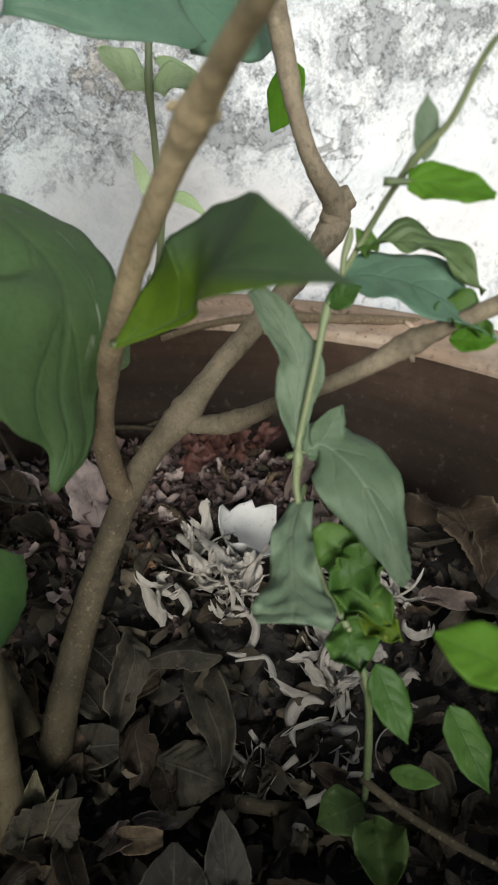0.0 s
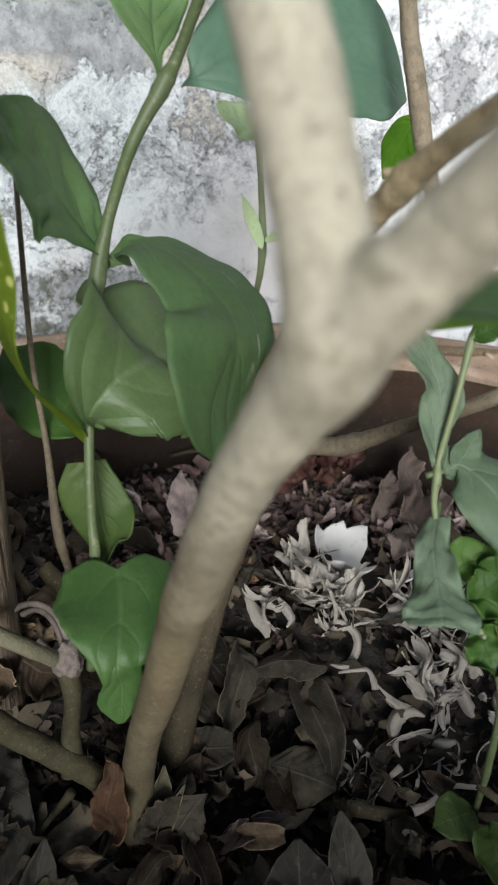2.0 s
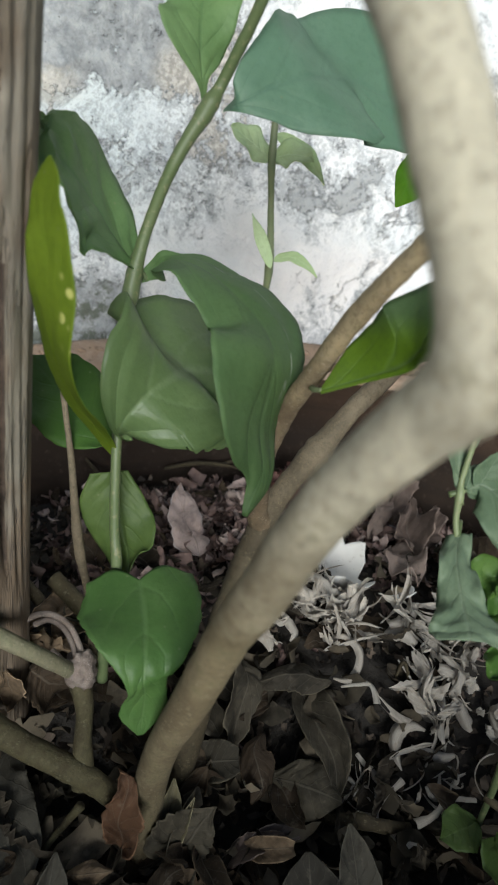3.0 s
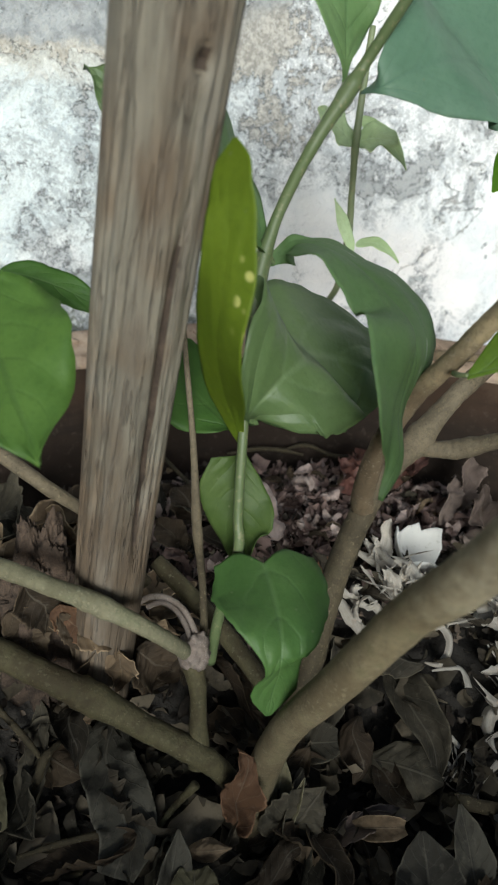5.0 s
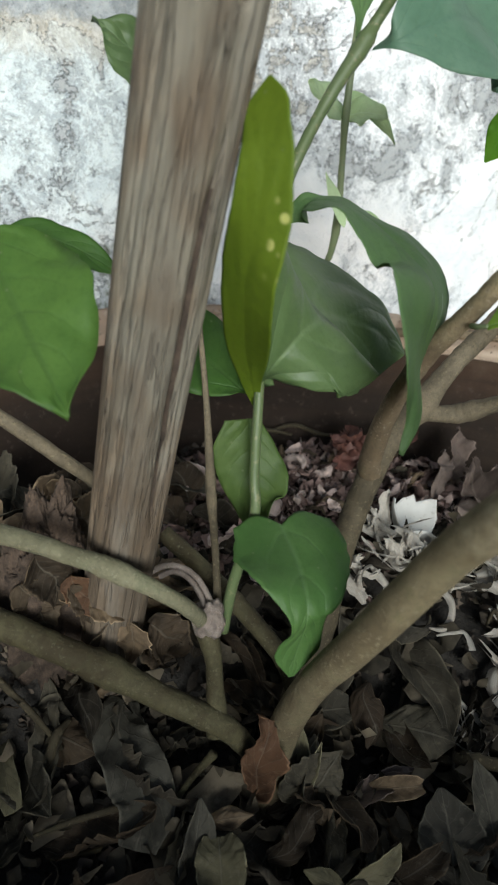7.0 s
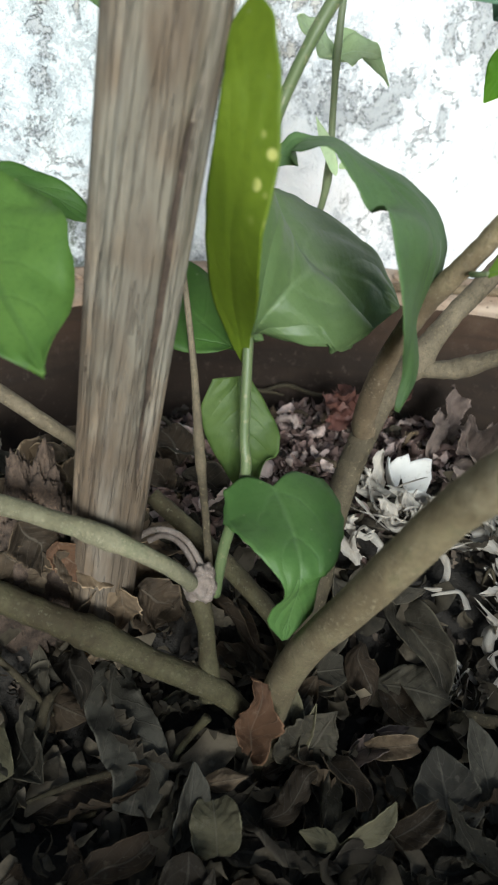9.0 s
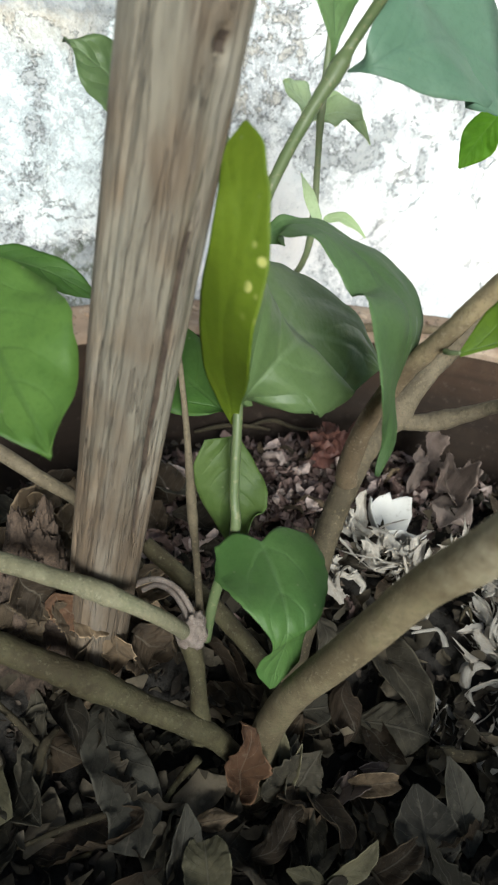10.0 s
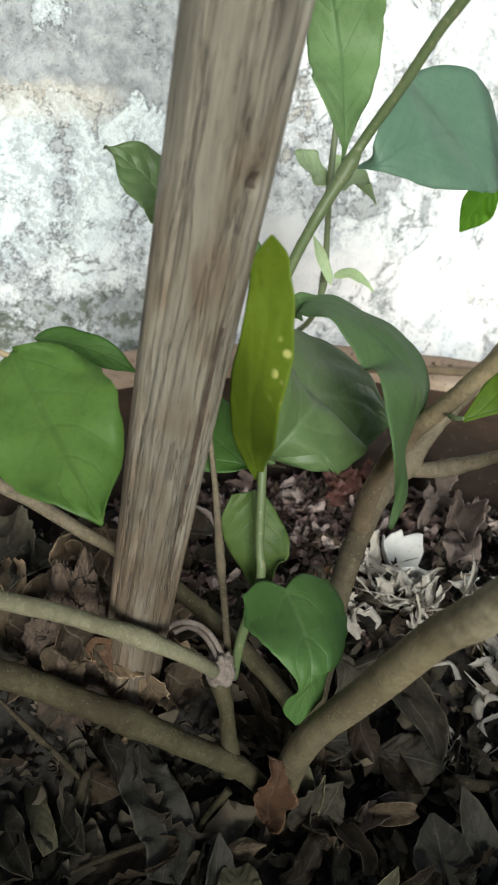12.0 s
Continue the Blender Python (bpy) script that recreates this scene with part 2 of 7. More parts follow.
def mat_leaf(name, dark, light, vein, through_col, share=0.35, rough=0.52, streak=False, half=None, spotted=False, ribs=1.0, quilt=0.06):
    """UV: x along the leaf, y across it. Midrib, side veins that curve to the tip, blotches and nibble marks."""
    a = Mat(name, rough, 0.28)
    uv = a.node("ShaderNodeSeparateXYZ")
    a.t.links.new(a.tc.outputs["UV"], uv.inputs[0])
    u, v = uv.outputs[0], uv.outputs[1]
    off = a.math("ABSOLUTE", a.math("SUBTRACT", v, 0.5))
    rib = a.band(off, 0.040, 0.004)
    wob = a.math("MULTIPLY", a.noise(3, 2, 0.5, a.space((1, 1, 1), "UV")), 0.5)
    bow = a.math("MULTIPLY", a.math("POWER", off, 1.4), 0.95)
    run = a.math("ADD", a.math("MULTIPLY", a.math("SUBTRACT", u, bow), 5.0), wob)
    fr = a.math("ABSOLUTE", a.math("SUBTRACT", a.math("FRACT", run), 0.5))
    side = a.math("MULTIPLY", a.band(fr, 0.10, 0.0), a.band(off, 0.44, 0.15))
    blot = a.noise(55, 4, 0.6)
    tone = a.math("ADD", a.math("MULTIPLY", blot, 0.7), a.math("MULTIPLY", a.rand(), 0.3))
    c = a.mix(a.band(tone, 0.3, 0.75), dark, light)
    if half:
        # light coming through one half of the blade is painted yellow-green
        c = a.mix(a.band(a.math("SUBTRACT", u, a.math("MULTIPLY", v, 0.70)), 0.36, 0.10), c, half)
    c = a.mix(a.math("MULTIPLY", a.math("MAXIMUM", rib, a.math("MULTIPLY", side, 0.45)), 0.5 * ribs), c, vein)
    mottle = a.noise(420, 3, 0.7)
    c = a.mix(a.math("MULTIPLY", a.band(mottle, 0.45, 0.7), 0.25), c, tuple(q * 0.6 for q in dark))
    spots = a.band(a.voronoi(130), 0.085, 0.04)
    c = a.mix(a.math("MULTIPLY", spots, 0.35), c, (0.22, 0.24, 0.13))
    if streak:
        line = a.math("MULTIPLY", a.band(a.math("ABSOLUTE", a.math("SUBTRACT", v, a.math("ADD", 0.02, wob))), 0.016, 0.005),
                      a.band(a.noise(9, 3, 0.7, a.space((1, 1, 1), "UV")), 0.46, 0.54))
        line = a.math("MULTIPLY", line, a.band(a.math("ABSOLUTE", a.math("SUBTRACT", u, 0.48)), 0.24, 0.18))
        c = a.mix(a.math("MULTIPLY", line, 0.6), c, (0.46, 0.50, 0.40))
    if spotted:
        sick = a.math("MULTIPLY", a.band(a.voronoi(170), 0.34, 0.20), a.math("MULTIPLY", a.band(v, 0.68, 0.80), a.band(a.math("ABSOLUTE", a.math("SUBTRACT", u, 0.60)), 0.16, 0.08)))
        c = a.mix(a.math("MULTIPLY", sick, 0.85), c, (0.62, 0.60, 0.20))
    a.color(c)
    a.bump(a.math("ADD", a.math("MULTIPLY", rib, -1.0), a.math("MULTIPLY", side, -0.6)), 0.35 * ribs, 0.0008)
    a.bump(a.math("MULTIPLY", a.band(fr, 0.0, 0.5), a.band(off, 0.5, 0.3)), quilt, 0.0026)
    a.bump(a.noise(110, 4, 0.65), 0.45, 0.0012)
    a.bump(mottle, 0.25, 0.0004)
    a.rough(a.math("ADD", a.math("MULTIPLY", blot, 0.25), rough - 0.1))
    a.thin(a.mix(0.5, c, through_col), share)
    return a.m


def mat_dry(name, a0, a1, a2, island=False, share=0.1):
    """Dead leaf: each one of its own tone, with paler veins and dark rot."""
    a = Mat(name, 0.8, 0.2)
    r = a.rand(island)
    base = a.ramp(r, [(0.0, a0), (0.6, a1), (1.0, a2)])
    blot = a.noise(70, 5, 0.65)
    c = a.mix(a.math("MULTIPLY", a.band(blot, 0.42, 0.7), 0.7), base, tuple(x * 0.4 for x in a0))
    c = a.mix(a.math("MULTIPLY", a.band(a.noise(260, 3, 0.6), 0.58, 0.72), 0.12), c, (0.30, 0.26, 0.20))
    if not island:
        uv = a.node("ShaderNodeSeparateXYZ")
        a.t.links.new(a.tc.outputs["UV"], uv.inputs[0])
        off = a.math("ABSOLUTE", a.math("SUBTRACT", uv.outputs[1], 0.5))
        fr = a.math("ABSOLUTE", a.math("SUBTRACT", a.math("FRACT", a.math("MULTIPLY", a.math("SUBTRACT", uv.outputs[0], a.math("MULTIPLY", off, 0.5)), 7.0)), 0.5))
        vein = a.math("MAXIMUM", a.band(off, 0.03, 0.01), a.math("MULTIPLY", a.band(fr, 0.06, 0.015), 0.5))
        c = a.mix(a.math("MULTIPLY", vein, 0.16), c, (0.25, 0.22, 0.17))
        # rim light on curled edges, painted as a ragged paler margin
        rim = a.math("MULTIPLY", a.band(off, 0.462, 0.49), a.band(a.noise(150, 3, 0.6), 0.38, 0.55))
        c = a.mix(a.math("MULTIPLY", rim, 0.45), c, tuple(min(0.5, 2.0 * q) for q in a2))
        a.bump(vein, 0.6, 0.0007)
        a.bump(a.noise(520, 3, 0.7), 0.5, 0.0006)
    a.color(c)
    a.bump(blot, 0.6, 0.0012)
    a.thin(c, share)
    return a.m


def mat_peel(name, lo, hi, tint):
    a = Mat(name, 0.55, 0.35)
    fib = a.noise(240, 4, 0.6, a.space((0.25, 1.6, 1), "UV"))
    fib2 = a.noise(9, 4, 0.6, a.space((0.4, 6, 1), "UV"))
    c = a.mix(a.band(fib2, 0.35, 0.7), lo, hi)
    c = a.mix(a.math("MULTIPLY", a.band(a.noise(120, 4, 0.7), 0.52, 0.68), 0.5), c, tint)
    c = a.mix(a.math("MULTIPLY", a.rand(), 0.35), c, tint)
    a.color(c)
    a.bump(fib2, 0.5, 0.0006)
    a.thin(c, 0.25)
    return a.m


def mat_stake():
    """Weathered pole: silver grey skin, tan wood where it has worn, dark streaks along the grain."""
    a = Mat("weathered_pole", 0.85, 0.2)
    fine = a.noise(620, 4, 0.7, a.space((1, 1, 0.045)))
    g = a.noise(300, 5, 0.7, a.space((1, 1, 0.05)))
    g2 = a.noise(120, 4, 0.6, a.space((1, 1, 0.07)))
    p = a.noise(45, 4, 0.65, a.space((1, 1, 0.22)))
    q = a.noise(26, 3, 0.6, a.space((1, 1, 0.5)))
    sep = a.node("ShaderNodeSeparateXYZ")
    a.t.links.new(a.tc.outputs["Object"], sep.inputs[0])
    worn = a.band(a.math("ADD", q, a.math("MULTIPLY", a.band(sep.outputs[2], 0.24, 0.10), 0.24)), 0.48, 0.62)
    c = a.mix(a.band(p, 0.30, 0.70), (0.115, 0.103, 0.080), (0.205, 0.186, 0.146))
    # worn tan wood gathers low down, its tone also deepened for shade there
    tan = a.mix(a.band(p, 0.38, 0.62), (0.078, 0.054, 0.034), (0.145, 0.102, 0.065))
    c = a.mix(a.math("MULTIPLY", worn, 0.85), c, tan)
    c = a.mix(a.math("MULTIPLY", a.band(fine, 0.46, 0.62), 0.2), c, (0.125, 0.102, 0.080))
    grain = a.band(a.math("ABSOLUTE", a.math("SUBTRACT", a.noise(210, 3, 0.6, a.space((1, 1, 0.055))), 0.5)), 0.030, 0.004)
    grain2 = a.band(a.math("ABSOLUTE", a.math("SUBTRACT", a.noise(420, 3, 0.65, a.space((1, 1, 0.09))), 0.52)), 0.028, 0.004)
    c = a.mix(a.math("MULTIPLY", grain, 0.40), c, (0.060, 0.046, 0.034))
    c = a.mix(a.math("MULTIPLY", grain2, 0.30), c, (0.075, 0.060, 0.046))
    streak = a.band(a.noise(85, 3, 0.6, a.space((1, 1, 0.09)), dist=0.4), 0.55, 0.64)
    c = a.mix(a.math("MULTIPLY", streak, 0.35), c, (0.085, 0.070, 0.054))
    dirty = a.band(a.noise(30, 3, 0.6, a.space((1, 1, 0.35))), 0.50, 0.60)
    c = a.mix(a.math("MULTIPLY", a.math("MULTIPLY", a.band(g2, 0.50, 0.57), dirty), 0.65), c, (0.055, 0.047, 0.038))
    c = a.mix(a.math("MULTIPLY", a.band(a.noise(90, 4, 0.7, a.space((1, 1, 0.14))), 0.50, 0.66), 0.18), c, (0.30, 0.28, 0.24))
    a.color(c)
    a.bump(a.math("ADD", g2, a.math("MULTIPLY", grain, 0.4)), 0.75, -0.0020)
    a.bump(a.math("ADD", a.math("ADD", g, fine), a.math("MULTIPLY", grain2, 0.5)), 0.5, -0.0008)
    return a.m


def mat_plain(name, lo, hi, scale, rough=0.8, bump=0.001):
    a = Mat(name, rough, 0.3)
    n = a.noise(scale, 5, 0.65)
    a.color(a.mix(a.band(n, 0.3, 0.7), lo, hi))
    a.bump(a.noise(scale * 4, 4, 0.6), 0.5, bump)
    return a.m


WALL = mat_wall()
# one clay in two tones: body darkened as if shaded, dusty rim as if lit
CLAY = mat_clay("weathered_clay_shaded", (0.050, 0.027, 0.015), (0.023, 0.016, 0.011), (0.058, 0.038, 0.024), shaded=True)
CLAY_RIM = mat_clay("dusty_clay_lit", (0.34, 0.245, 0.170), (0.23, 0.165, 0.12), (0.42, 0.34, 0.265))
SOIL = mat_soil()
PALE_BARK = mat_bark("pale_bark", (0.099, 0.077, 0.043), (0.155, 0.127, 0.073), (0.238, 0.201, 0.131), upper_lit=(0.466, 0.431, 0.330), rise=(0.345, 0.435))
BROWN_BARK = mat_bark("brown_bark", (0.105, 0.077, 0.046), (0.160, 0.120, 0.074), (0.34, 0.28, 0.20), upper_lit=(0.42, 0.335, 0.20))
DARK_BARK = mat_bark("grey_brown_bark", (0.037, 0.029, 0.016), (0.066, 0.052, 0.029), (0.194, 0.162, 0.098), upper_lit=(0.280, 0.230, 0.160), rise=(0.25, 0.46))
GREY_BARK = mat_bark("lichen_grey_bark", (0.034, 0.026, 0.012), (0.070, 0.061, 0.030), (0.131, 0.120, 0.076))
ASH_BARK = mat_bark("ash_grey_bark", (0.104, 0.096, 0.057), (0.173, 0.160, 0.101), (0.243, 0.225, 0.153))
KNOT_BARK = mat_bark("flaky_knot_bark", (0.125, 0.098, 0.080), (0.215, 0.175, 0.150), (0.36, 0.31, 0.27), 1.6)
GREEN_STEM = mat_green_stem("green_stem", (0.062, 0.092, 0.034), (0.100, 0.122, 0.056))
PALE_STEM = mat_green_stem("pale_stem", (0.125, 0.165, 0.075), (0.185, 0.205, 0.11))
GREENS = {
    "green": mat_leaf("leaf_green", (0.048, 0.106, 0.018), (0.092, 0.170, 0.032), (0.060, 0.112, 0.026), (0.18, 0.32, 0.02)),
    "streak": mat_leaf("leaf_marked", (0.062, 0.116, 0.040), (0.105, 0.174, 0.066), (0.095, 0.155, 0.064), (0.18, 0.32, 0.02), streak=True),
    "half": mat_leaf("leaf_half_lit", (0.050, 0.095, 0.036), (0.085, 0.138, 0.056), (0.115, 0.170, 0.080), (0.17, 0.30, 0.03), half=(0.110, 0.19, 0.012)),
    # copy of the green with brighter light put into its colour
    "lit": mat_leaf("leaf_green_lit", (0.105, 0.185, 0.066), (0.165, 0.260, 0.105), (0.085, 0.155, 0.060), (0.26, 0.42, 0.08)),
    # the sky's reflection on the blade is put into this bluish green
    "blue": mat_leaf("leaf_sky_sheen", (0.120, 0.212, 0.138), (0.178, 0.285, 0.198), (0.115, 0.20, 0.14), (0.20, 0.36, 0.18), share=0.4, rough=0.45),
    # pale green, lifted further to stand for back light through the blade
    "sheer": mat_leaf("leaf_backlit_pale", (0.42, 0.53, 0.27), (0.54, 0.64, 0.39), (0.56, 0.66, 0.42), (0.66, 0.80, 0.46), share=0.3),
    "soft": mat_leaf("leaf_soft_green", (0.100, 0.152, 0.058), (0.152, 0.215, 0.090), (0.18, 0.245, 0.12), (0.20, 0.34, 0.04), rough=0.40, quilt=0.28),
    "heart": mat_leaf("leaf_mid_green", (0.066, 0.134, 0.034), (0.108, 0.190, 0.058), (0.125, 0.21, 0.075), (0.18, 0.32, 0.03), rough=0.45, quilt=0.16),
    "olive": mat_leaf("leaf_olive_green", (0.056, 0.092, 0.022), (0.088, 0.132, 0.034), (0.10, 0.15, 0.05), (0.16, 0.25, 0.02), quilt=0.14),
    "pale": mat_leaf("leaf_pale", (0.108, 0.160, 0.090), (0.172, 0.228, 0.146), (0.21, 0.26, 0.175), (0.17, 0.27, 0.095)),
    # bright green, its base colour raised for light shining through from behind
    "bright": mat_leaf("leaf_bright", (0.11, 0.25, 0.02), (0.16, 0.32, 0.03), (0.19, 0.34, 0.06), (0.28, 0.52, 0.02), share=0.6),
    # yellow-green glow of a backlit blade is put into the colour; spots are its own
    "yellow": mat_leaf("leaf_yellow_backlit", (0.095, 0.150, 0.012), (0.145, 0.205, 0.016), (0.17, 0.23, 0.03), (0.28, 0.40, 0.01), share=0.45, spotted=True, ribs=0.12, quilt=0.02),
}
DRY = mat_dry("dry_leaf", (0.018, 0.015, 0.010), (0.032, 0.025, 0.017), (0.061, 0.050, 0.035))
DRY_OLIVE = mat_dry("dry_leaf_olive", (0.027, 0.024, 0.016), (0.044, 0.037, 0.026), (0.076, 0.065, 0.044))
DRY_PALE = mat_dry("dry_leaf_pale", (0.100, 0.088, 0.050), (0.147, 0.129, 0.075), (0.210, 0.186, 0.112))
DRY_SLATE = mat_dry("dry_leaf_slate", (0.038, 0.034, 0.026), (0.053, 0.048, 0.036), (0.076, 0.069, 0.052))
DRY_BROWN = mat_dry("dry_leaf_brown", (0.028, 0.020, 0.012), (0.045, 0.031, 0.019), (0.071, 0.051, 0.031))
DRY_WARM = mat_dry("dry_leaf_warm", (0.17, 0.085, 0.042), (0.22, 0.115, 0.060), (0.28, 0.16, 0.09))
DRY_RUST = mat_dry("dry_leaf_rust", (0.070, 0.036, 0.019), (0.100, 0.054, 0.029), (0.135, 0.078, 0.044))
DRY_TAN = mat_dry("dry_leaf_tan", (0.110, 0.076, 0.046), (0.163, 0.116, 0.070), (0.231, 0.167, 0.104))
DRY_FLAKY = mat_dry("dry_leaf_flaky", (0.085, 0.062, 0.050), (0.130, 0.096, 0.079), (0.190, 0.146, 0.122))
DRY_PINK = mat_dry("dry_leaf_pinkish", (0.32, 0.245, 0.215), (0.40, 0.31, 0.275), (0.46, 0.36, 0.32))
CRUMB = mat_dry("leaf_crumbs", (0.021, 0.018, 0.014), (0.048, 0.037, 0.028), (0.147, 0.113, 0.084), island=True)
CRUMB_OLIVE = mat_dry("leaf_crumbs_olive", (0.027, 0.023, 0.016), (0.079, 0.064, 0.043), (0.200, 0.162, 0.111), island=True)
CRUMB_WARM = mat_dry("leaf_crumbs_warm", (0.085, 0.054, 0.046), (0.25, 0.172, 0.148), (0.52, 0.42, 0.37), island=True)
PEEL = mat_peel("garlic_peel", (0.38, 0.34, 0.285), (0.61, 0.57, 0.50), (0.27, 0.22, 0.17))
ONION = mat_peel("onion_skin", (0.085, 0.034, 0.026), (0.16, 0.070, 0.052), (0.085, 0.048, 0.037))
def mat_shell():
    a = Mat("eggshell", 0.55, 0.3)
    c = a.mix(a.noise(70, 4, 0.6), (0.50, 0.48, 0.44), (0.66, 0.64, 0.60))
    c = a.mix(a.math("MULTIPLY", a.math("MULTIPLY", a.band(a.voronoi(330), 0.16, 0.08), a.band(a.noise(90, 3), 0.50, 0.60)), 0.8), c, (0.10, 0.08, 0.06))
    c = a.mix(a.math("MULTIPLY", a.band(a.noise(120, 4, 0.7), 0.55, 0.66), 0.5), c, (0.30, 0.26, 0.21))
    a.color(c)
    a.bump(a.noise(700, 2), 0.2, 0.0003)
    return a.m


SHELL = mat_shell()
POLE = mat_stake()
# shade deep in the pole's splits and knot, painted as dark wood
POLE_CRACK = mat_plain("split_wood_shade", (0.030, 0.022, 0.016), (0.070, 0.050, 0.036), 220)
CLUMP = mat_plain("crumbly_root_clump", (0.030, 0.021, 0.015), (0.085, 0.059, 0.042), 150, 0.95, 0.004)
GROUND = mat_plain("concrete", (0.24, 0.23, 0.21), (0.33, 0.32, 0.29), 6, 0.9, 0.003)
PLASTER = mat_plain("plain_plaster", (0.42, 0.41, 0.38), (0.52, 0.51, 0.48), 4, 0.9, 0.003)


# ---- builders ----
def part(name, bm, material, parent=None, label="", smooth=True):
    """One bmesh as one mesh object, under a thing or a part."""
    me = bpy.data.meshes.new(name)
    for f in bm.faces:
        f.smooth = smooth
    bm.to_mesh(me)
    bm.free()
    me.materials.append(material)
    ob = new(name, me)
    if parent:
        ob.parent = parent
    if label:
        ob["label"] = label
    return ob


def thing(name, label, category, group=""):
    return tagged(new(name), label, category, group)


def spline(pts, per=6):
    """A smooth run through points of any width (Catmull-Rom)."""
    pts = [np.array(p, float) for p in pts]
    pts = [2 * pts[0] - pts[1]] + pts + [2 * pts[-1] - pts[-2]]
    out = []
    for a, b, c, d in zip(pts, pts[1:], pts[2:], pts[3:]):
        for i in range(per):
            s = i / per
            out.append(0.5 * (2 * b + (c - a) * s + (2 * a - 5 * b + 4 * c - d) * s * s + (3 * b - a - 3 * c + d) * s ** 3))
    out.append(pts[-2])
    return out


def tube_bm(pts, seg=12, per=6, rough=0.06, knots=(), seed=0):
    """A stem through (x, y, z, radius) points; knots: indices of points where it swells like a leaf node."""
    bm = bmesh.new()
    run = spline(pts, per)
    side = None
    rings = []
    for i, p in enumerate(run):
        c = Vector(p[:3])
        nxt, prv = Vector(run[min(i + 1, len(run) - 1)][:3]), Vector(run[max(i - 1, 0)][:3])
        d = (nxt - prv).normalized()
        side = (side - d * side.dot(d)).normalized() if side else d.orthogonal().normalized()
        up = d.cross(side)
        r = max(p[3], 0.0003)
        for k in knots:
            near = (i - k * per) / per
            r *= 1 + 0.17 * math.exp(-(near / 0.45) ** 2) + 0.13 * math.exp(-((near - 0.16) / 0.10) ** 2) + 0.10 * math.exp(-((near + 0.14) / 0.09) ** 2)
        ring = []
        for j in range(seg):
            a = 2 * math.pi * j / seg
            q = c + (side * math.cos(a) + up * math.sin(a)) * r
            f = 1 + rough * noise.noise((q + Vector((seed, 0, 0))) * (0.9 / max(r, 0.001))) + rough * 0.7 * noise.noise(q * 190)
            ring.append(bm.verts.new(c + (q - c) * f))
        rings.append(ring)
    for a, b in zip(rings, rings[1:]):
        for j in range(seg):
            bm.faces.new((a[j], a[(j + 1) % seg], b[(j + 1) % seg], b[j]))
    bm.faces.new(rings[0][::-1])
    bm.faces.new(rings[-1])
    return bm


def stem(name, parent, material, pts, knots=(), rough=0.08, seg=16, label=""):
    return part(name, tube_bm(pts, seg, 12 if knots else 6, rough, knots, len(bpy.data.objects) * 0.37), material, parent, label)


def leaf_bm(base, tip, width, normal, arch=(0, 0, 0), shape=0.85, fold=0.22, wave=0.055, heart=0, curl=0.0, tipw=0.45, nl=26, nw=10, seed=0.0, ragged=0.0, skew=0.0):
    """A leaf blade: midrib on a bow from base to tip, egg-shaped outline with a drawn-out tip, folded and waved, UV along and across."""
    base, tip, normal, arch = Vector(base), Vector(tip), Vector(normal), Vector(arch)
    ctrl = (base + tip) / 2 + arch * 2
    bm = bmesh.new()
    uvl = bm.loops.layers.uv.new("UVMap")
    length = (tip - base).length
    rows = []
    for i in range(nl + 1):
        u = i / nl
        c = base * (1 - u) ** 2 + ctrl * 2 * u * (1 - u) + tip * u * u
        d = ((ctrl - base) * (1 - u) + (tip - ctrl) * u).normalized()
        s = d.cross(normal).normalized()
        n = s.cross(d).normalized()
        w = width / 2 * math.sin(math.pi * min(1, u ** shape)) ** 0.75 * (1.0 - 0.10 * u)
        if u > 0.80:
            w *= tipw + (1 - tipw) * ((1 - u) / 0.20) ** 0.6
        w = max(w, width * 0.012)
        row = []
        for j in range(nw + 1):
            v = 2 * j / nw - 1
            e = abs(v)
            ww = w * (1 + 0.06 * e * noise.noise(Vector((u * 9, (v > 0) * 4.0, seed))) + 0.04 * e * noise.noise(Vector((u * 24, (v > 0) * 4.0, seed))) + ragged * noise.noise(Vector((u * 17, (v > 0) * 9.0, seed + 3))) * e)
            off = s * (v * ww)
            if heart and u < 0.25:
                off -= d * (e ** 1.5) * length * 0.16 * heart * (1 - u / 0.25)
            lift = fold * (1 + (skew if v > 0 else -skew)) * ww * e ** 1.3 * 0.6
            lift += 0.018 * width * math.sin(5 * 2 * math.pi * (u - 0.25 * e) + seed) * e * (1 - e * e) * 2 + 0.02 * width * noise.noise(Vector((u * 12, v * 5, seed + 9)))
            lift += wave * width * e * e * math.sin(u * 13 + seed * 5 + (2.1 if v > 0 else 0))
            lift += wave * width * 0.5 * noise.noise(Vector((u * 4, v * 1.5, seed + 7)))
            lift -= curl * width * (u * u) - curl * width * 0.6 * e * e
            row.append((bm.verts.new(c + off + n * lift), (u, j / nw)))
        rows.append(row)
    for a, b in zip(rows, rows[1:]):
        for j in range(nw):
            q = (a[j], a[j + 1], b[j + 1], b[j])
            f = bm.faces.new([x[0] for x in q])
            for lp, x in zip(f.loops, q):
                lp[uvl].uv = x[1]
    return bm


